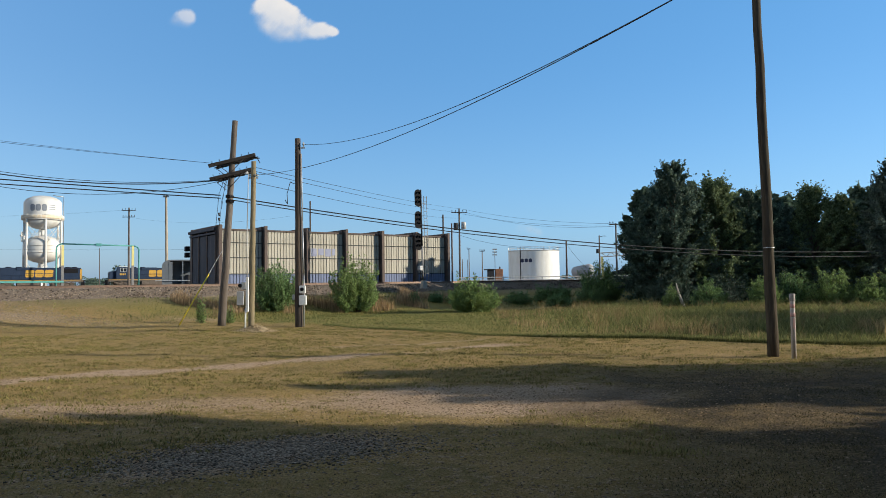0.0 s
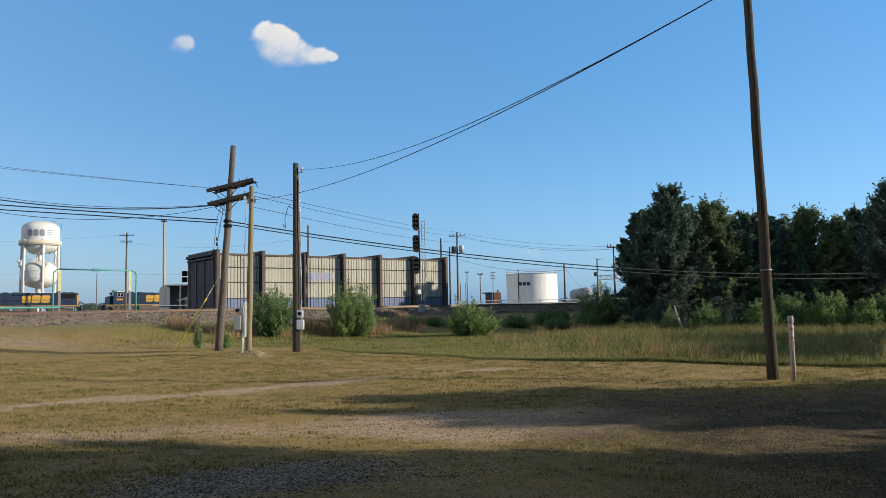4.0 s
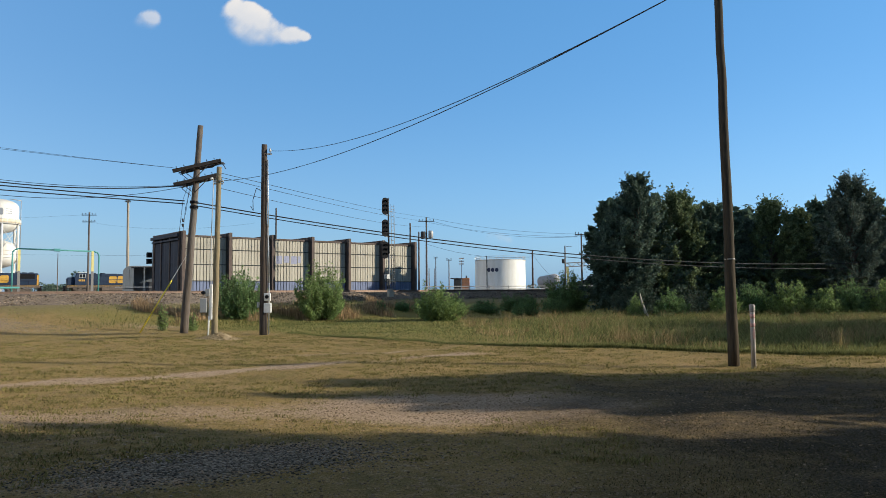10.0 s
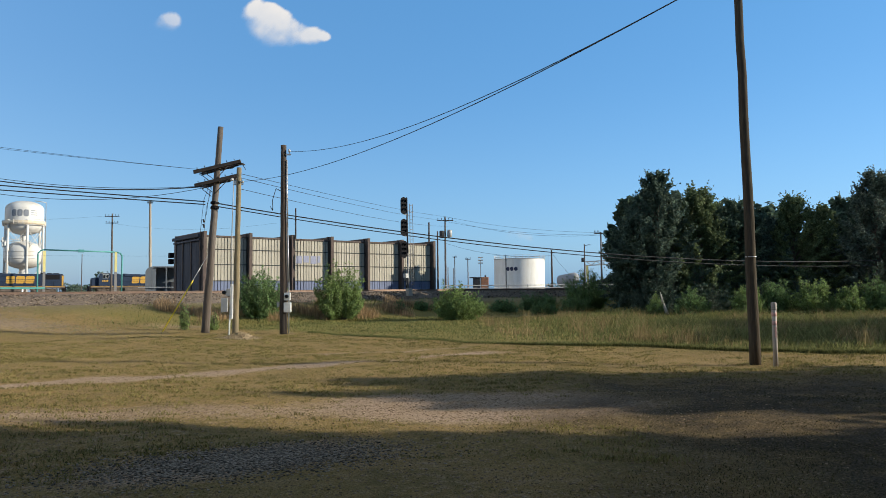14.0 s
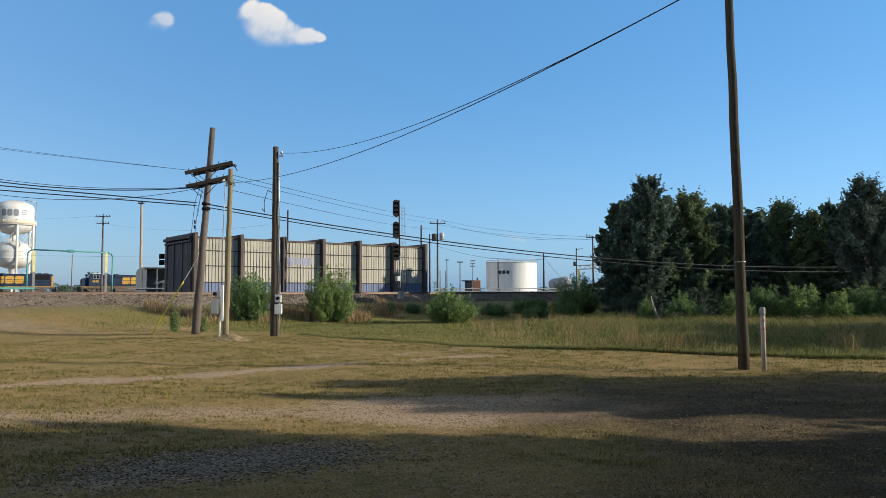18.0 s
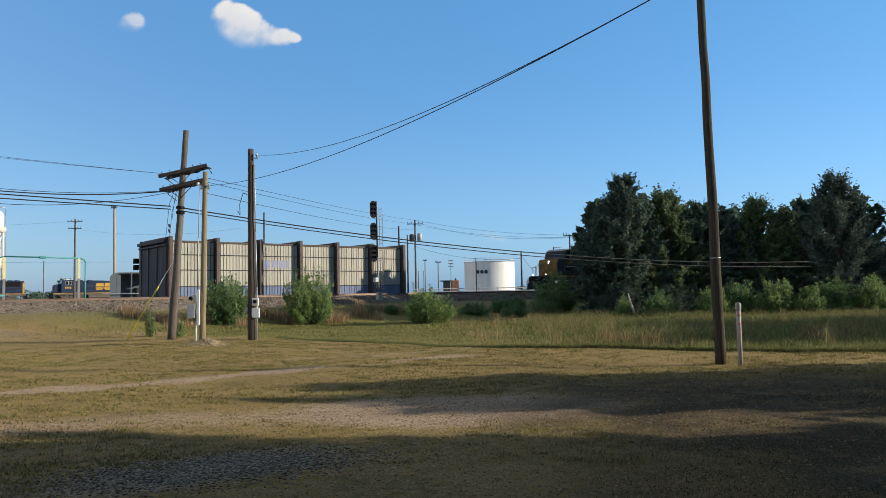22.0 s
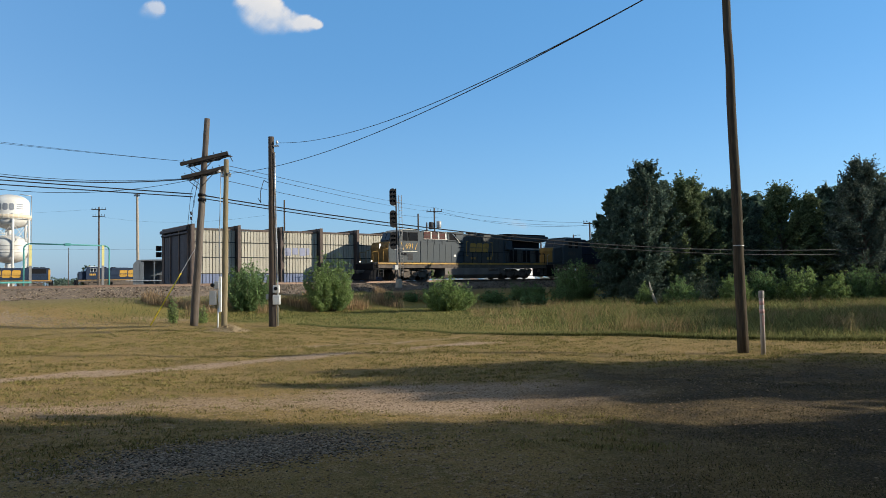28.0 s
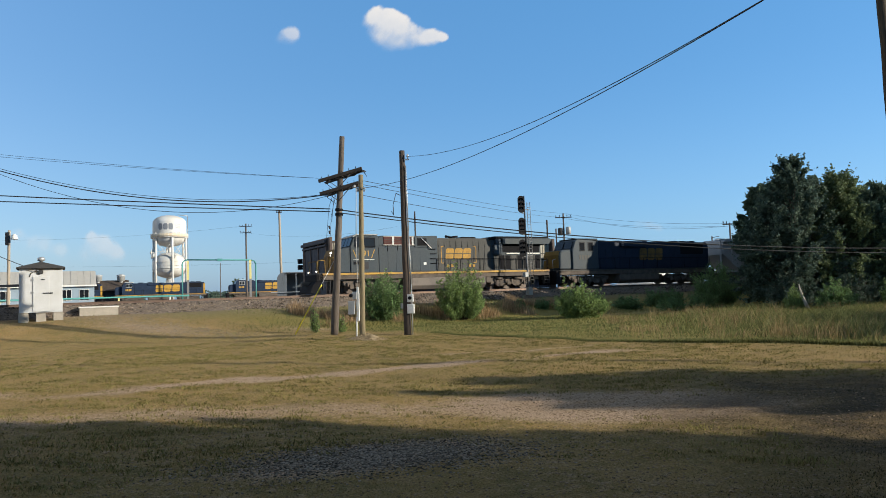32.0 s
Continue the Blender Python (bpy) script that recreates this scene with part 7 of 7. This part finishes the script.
boxpart("saddle", (-1.2, 1.2, -1.2, 1.2, 0, 1.2), M_CONC, tk)
br = thing("pipe_gantry", Matrix.Translation((26.8, 120, 1.8)) @ pose(0, 0, 0, 0, -3, 0), "pale yellowish steel gantry with trussed beam", "gantry")
for z in (4.15, 4.80):
    boxpart("chord", (-0.2, 6.6, -0.1, 0.1, z - 0.08, z + 0.08), M_BOX, br)
for i in range(8):
    bm = bmesh.new()
    tube(bm, (0.8 * i, 0, 4.15 if i % 2 else 4.8), (0.8 * i + 0.8, 0, 4.8 if i % 2 else 4.15), 0.07, seg=6)
    part("truss_diagonal", bm, M_BOX, br)
for x in (0.0, 4.85):
    boxpart("post", (x - 0.18, x + 0.18, -0.18, 0.18, -0.1, 4.1), M_POSTY, br)
sh = thing("storage_shed", Matrix.Translation((27.1, 110, 1.75)), "small dark shed with low pitched roof", "shed")
boxpart("wall", (-1.1, 1.1, -1.0, 1.0, 0, 1.5), M_DARKSTEEL, sh)
bm = bmesh.new()
prism(bm, [(-1.35, 1.45), (1.35, 1.45), (0.0, 1.85)], -1.2, 1.2)
part("roof", bm, M_BLACK, sh)


# ---- buildings by the left of the yard ----
def window(parent, x0, x1, y, z0, z1):
    fr = boxpart("window", (x0 - 0.06, x1 + 0.06, y - 0.05, y + 0.02, z0 - 0.06, z1 + 0.06), M_WHITE, parent)
    mid = (x0 + x1) / 2
    boxpart("pane", (x0, mid - 0.03, y - 0.07, y - 0.04, z0, z1), M_GLASS, fr)
    boxpart("pane", (mid + 0.03, x1, y - 0.07, y - 0.04, z0, z1), M_GLASS, fr)


M_PALEBLUE = material("pale_blue_siding", (0.24, 0.305, 0.36), 0.6, 0, 0.08, 1, 20, 0.04)
M_METALROOF = material("cream_metal_roof", (0.42, 0.395, 0.35), 0.5, 0.1, 0.08, 1, 15, 0.03, streak=0.3)
of = thing("office_building", Matrix.Translation((-75.2, 110, 1.2)) @ pose(0, 0, 0, 0, 0, 36), "low pale blue office with cream metal roof", "building")
boxpart("wall", (-26, 0, 0, 9, 0, 4.0), M_PALEBLUE, of)
bm = bmesh.new()
prism(bm, [(-0.5, 3.95), (9.5, 3.95), (4.5, 6.5)], -0.3, 26.4)
bmesh.ops.transform(bm, matrix=pose(0, 0, 0, 0, 0, 90), verts=bm.verts)
part("roof", bm, M_METALROOF, of)
boxpart("eave_trim", (-26.4, 0.4, -0.55, -0.45, 3.75, 4.0), M_WHITE, of)
for i in range(26):
    bm = bmesh.new()
    x = -0.5 - i
    tube(bm, (x, -0.5, 3.975), (x, 4.5, 6.515), 0.02, seg=5)
    part("roof_seam", bm, M_METALROOF, of)
for x in (-2.2, -4.8, -7.6, -10.4, -13.4, -16.6):
    window(of, x, x + 1.35, 0, 1.5, 3.2)
wk = thing("workshop", Matrix.Translation((-101.5, 150, 1.8)) @ pose(0, 0, 0, 0, 0, 35), "dark-roofed workshop with two round roof ventilators", "building")
boxpart("wall", (-22, 6, 0, 10, 0, 3.0), M_DARKSTEEL, wk)
bm = bmesh.new()
prism(bm, [(-0.5, 3.0), (10.5, 3.0), (5, 5.6)], -6.6, 22)
bmesh.ops.transform(bm, matrix=pose(0, 0, 0, 0, 0, 90), verts=bm.verts)
part("roof", bm, M_DARKWOOD, wk)
for x in (1.2, 6.1):
    bm = bmesh.new()
    lathe(bm, [(0.75, 3.6), (0.8, 5.6), (0.42, 6.2), (0.42, 6.6), (0.88, 6.7), (0.88, 7.6), (0.95, 7.65), (0.95, 8.0), (0.3, 8.15)], 18, (x - 1.2, 4.2, -1.2))
    part("roof_ventilator", bm, M_BOX, wk, "round galvanised roof ventilator")


def white_hut():
    root = thing("white_hut", Matrix.Translation((-29.6, 38.2, 0.95)) @ pose(0, 0, 0, 0, 0, 37), "small white sheet-metal equipment hut on concrete footings", "hut")
    M_HUT = material("white_enamel_sheet", (0.47, 0.475, 0.475), 0.5, 0, 0.05, 1.5, 20, 0.01, other=(0.42, 0.42, 0.41))
    boxpart("body", (-1.12, 1.12, 0, 2.0, 0.62, 3.2), M_HUT, root, "", 0.015)
    bm = bmesh.new()
    prism(bm, [(-1.27, 3.2), (1.27, 3.2), (1.25, 3.29), (0.0, 3.6), (-1.25, 3.29)], -0.25, 2.2, 0.02)
    part("roof", bm, M_DARKSTEEL, root)
    bm = bmesh.new()
    lathe(bm, [(0.1, 3.55), (0.1, 3.7), (0.20, 3.72), (0.22, 3.86), (0.1, 3.95)], 14, (0, 1.0, 0))
    part("roof_ventilator", bm, M_STEEL, root)
    door = boxpart("door", (-0.42, 0.42, -0.045, 0.0, 0.68, 2.75), M_HUT, root, "", 0.01)
    for z in (1.0, 1.75, 2.5):
        boxpart("hinge", (-0.48, -0.36, -0.07, -0.04, z, z + 0.1), M_STEEL, door)
    boxpart("lock_bar", (0.1, 0.62, -0.08, -0.045, 1.72, 1.78), M_DARKSTEEL, door, "dark lock bar")
    boxpart("handle", (0.0, 0.2, -0.08, -0.045, 2.52, 2.58), M_DARKSTEEL, door)
    boxpart("sill", (-0.5, 0.5, -0.08, 0.0, 0.62, 0.67), M_STEEL, root)
    bm = bmesh.new()
    tube(bm, (0.0, -0.03, 3.0), (0.0, -0.16, 3.0), 0.13, 0.11, 14)
    part("lamp", bm, M_DARKSTEEL, root, "round lamp housing")
    for x in (-0.9, 0.0, 0.9):
        bm = bmesh.new()
        box(bm, x - 0.26, x + 0.26, 0.05, 0.5, -0.35, 0.62, 0.02)
        part("footing", bm, M_CONC, root, "concrete footing")
    bm = bmesh.new()
    pipe(bm, [(-0.6, -0.03, 2.72), (-0.5, -0.03, 2.95), (-0.3, -0.03, 3.05), (0, -0.03, 3.0)], 0.02, 6)
    part("cable", bm, M_CABLE, root)
    return root


hut = white_hut()
hut2 = copy_thing(hut, Matrix.Translation((-32.35, 36.1, 0.95)) @ pose(0, 0, 0, 0, 0, 37))
wire((-29.6, 38.0, 3.98), (-36.0, 32.0, 9.0), 0.35, 0.022, "black service cable drooping to the white hut", 16)
cw = thing("concrete_block", Matrix.Translation((-28.45, 42.0, 0.95)) @ pose(0, 0, 0, 0, 0, 37), "low pale concrete box at ballast foot", "concrete block")
boxpart("body", (-1.12, 1.12, 0, 1.0, 0, 0.78), M_CONC, cw, "", 0.02)
boxpart("lid", (-1.17, 1.17, -0.04, 1.04, 0.78, 0.86), M_WHITE, cw, "pale lid", 0.01)
lp = thing("street_lamp", Matrix.Translation((-49.8, 60, 1.5)), "pale wooden lamp pole with floodlight head", "street lamp")
wood_pole(lp, (0, 0, -0.2), (0.1, 0, 7.6), 0.16, 0.12, M_PALE)
bm = bmesh.new()
pipe(bm, [(0.1, -0.1, 7.0), (0.7, -0.2, 7.1)], 0.04, 6)
lathe(bm, [(0.12, 0.25), (0.2, 0.1), (0.32, -0.2), (0.3, -0.25)], 12, (0.85, -0.25, 6.95))
part("lamp_head", bm, M_WHITE, lp)
boxpart("bracket", (-0.12, 0.25, -0.25, -0.12, 6.2, 7.4), M_DARKSTEEL, lp)
bb = thing("barrier_beam", Matrix.Translation((-50.5, 59.0, 1.5)), "dark horizontal bar on a post by the hut", "barrier")
boxpart("bar", (-4, 6, -0.06, 0.06, 2.25, 2.5), M_DARKSTEEL, bb)
boxpart("post", (-0.1, 0.1, -0.1, 0.1, -0.2, 2.5), M_DARKSTEEL, bb)
# far woods along the horizon
rg = np.random.RandomState(77)
ca, cr = [], []
for i in range(260):
    a = radians(rg.uniform(-48, 46))
    if -0.01 < a < 0.17:
        continue
    dd = rg.uniform(420, 520)
    ca.append((dd * math.sin(a), dd * math.cos(a), 1.0 + rg.uniform(0.5, 3.5) * (1 + math.sin(a * 23) * 0.4))), cr.append(rg.uniform(2.5, 4.5))
v, f = leaf_cloud(rg, ca, cr, 34000, 1.2)
tagged(raw("far_woods", v, f, M_LEAFD), "far dark tree line along the horizon", "woods", kind="stuff")
for i, (x, y, top) in enumerate(((-92.5, 205, 8.2), (-90, 215, 7.5))):
    tree(x, y, top, 3.2, 0.5, 300 + i, M_LEAF, 1500, 0.6, "small round tree far behind the yard", "round", "far trees")


# ---- clouds ----
def fbm(x, y, seed):
    """Smooth layered noise from a few turned sine fields."""
    rg = np.random.RandomState(seed)
    v = np.zeros_like(x)
    for octave in range(6):
        k = 2.0 ** octave
        for _ in range(4):
            a, p, q = rg.uniform(0, 6.28, 3)
            v += np.sin((x * np.cos(a) + y * np.sin(a)) * k + p + 1.3 * np.sin((y * np.cos(a) - x * np.sin(a)) * k * 0.7 + q)) / (k ** 0.85 * 4)
    return v


def cloud(cx, cz, lumps, seed, thick, label, size=120.0, soft=1.0, drift=1.09):
    """A far cloud: a bowed sheet of vapour, thick in the middle and fraying at its rim."""
    n = 80
    w = max(abs(x) + r for x, z, r in lumps) * 1.25
    h = max(abs(z) + r for x, z, r in lumps) * 1.25
    X, Z = np.meshgrid(np.linspace(-w, w, n), np.linspace(-h, h, n))
    d = np.log(sum(np.exp(2.6 * (1 - np.hypot(X - x, (Z - z) * 1.1) / (r * 1.35))) for x, z, r in lumps)) / 2.6
    puff = fbm(X / size * 7, Z / size * 7, seed)
    rim = (0.26 + 0.75 * smooth(0.45, -0.6, (X * 0.5 + Z) / h)) * soft
    dens = smooth(0.0, 1.0, (d - 0.26 + 0.15 * puff) / rim) * thick
    # lit upper right and grey underside, painted into the glow
    light = 0.5 + 0.5 * np.clip(1.3 * (Z + 0.35 * X) / h + 0.20 * puff + 0.1, -1, 1)
    Y = 6 * (X / w) ** 2
    i = (np.arange(n - 1)[:, None] * n + np.arange(n - 1)[None]).ravel()
    ob = raw("cloud", np.stack([X, Y, Z], -1), np.stack([i, i + 1, i + n + 1, i + n], -1), M_CLOUD, smooth=True)
    for nm, val in (("dens", dens), ("light", light)):
        ob.data.attributes.new(nm, "FLOAT", "POINT").data.foreach_set("value", val.ravel().astype(np.float32))
    ob.matrix_basis = Matrix.Translation((cx, 2200, cz))
    ob.visible_shadow = False
    CLOUDS.append((ob, cx, cz, drift))
    return tagged(ob, label, "cloud", kind="structure")


def cloud_material():
    m = bpy.data.materials.new("cloud_vapour")
    m.use_nodes = True
    n, ln = m.node_tree.nodes, m.node_tree.links
    b = n["Principled BSDF"]
    b.inputs["Base Color"].default_value, b.inputs["Roughness"].default_value = (0.05, 0.05, 0.05, 1), 1.0
    b.inputs["Specular IOR Level"].default_value = 0
    at, lt, r = n.new("ShaderNodeAttribute"), n.new("ShaderNodeAttribute"), n.new("ShaderNodeValToRGB")
    at.attribute_name, lt.attribute_name = "dens", "light"
    r.color_ramp.elements[0].color, r.color_ramp.elements[1].color = (0.58, 0.66, 0.79, 1), (0.92, 0.90, 0.88, 1)
    ln.new(lt.outputs["Fac"], r.inputs[0]), ln.new(r.outputs[0], b.inputs["Emission Color"])
    # the sheet glows with its painted light
    b.inputs["Emission Strength"].default_value = 0.66
    ln.new(at.outputs["Fac"], b.inputs["Alpha"])
    return m


M_CLOUD = cloud_material()
CLOUDS = []
cloud(-450.3, 830.0, [(-70, 23, 48), (-17, -9, 43), (26, -30, 30), (87, -32, 29), (122, -40, 17), (-110, 35, 22), (-80, -12, 36), (-42, -30, 34), (-96, 52, 24), (-45, 47, 24), (-9, -40, 20), (60, -38, 22)], 5, 0.95, "small white cumulus cloud with rounded top")
cloud(-805.0, 836.0, [(-22, -2, 26), (16, 6, 28), (0, 6, 22)], 6, 0.55, "tiny faint white cloud", soft=1.7, drift=-0.2)
cloud(-1510.0, 171.7, [(-30, 35, 26), (-25, -5, 42), (20, -12, 44), (60, -20, 32), (-55, -20, 30), (5, 12, 28)], 7, 0.42, "low hazy white cloud above the yard", soft=1.6)
cloud(-1770.0, 195.0, [(-60, 20, 40), (0, 0, 44), (60, -12, 38), (110, -22, 32), (-110, 5, 40)], 8, 0.24, "low hazy white cloud bank", soft=2.2)
cloud(263.0, 161.0, [(-26, 2, 20), (8, 0, 22), (40, -4, 18)], 9, 0.16, "tiny faint white cloud", soft=2.4)


# ---- what moves ----
def motions():
    """The train rolls along the track towards the eye's left; its wheels turn with it."""
    def place(t, back):
        s = 17.1 + SPEED * (32.0 - t) + back
        return Matrix.Translation(along(s, TRACK, RAILTOP)) @ pose(0, 0, 0, 0, 0, 217)
    for ob, back in TRAIN:
        walk(ob, [(t, place(t, back)) for t in (0.0, 8.0, 16.0, 24.0, 32.0)])
    for ob, cx, cz, drift in CLOUDS:
        walk(ob, [(t, Matrix.Translation((cx + drift * (t - 6), 2200, cz + 0.6 * (t - 6)))) for t in (0.0, 16.0, 32.0)])
    times = [i / 6 for i in range(193)]
    for ws, x, r in WHEELSETS:
        walk(ws, [(t, Matrix.Translation((x, 0, r)) @ Matrix.Rotation(SPEED * t / r, 4, "Y")) for t in times])


motions()
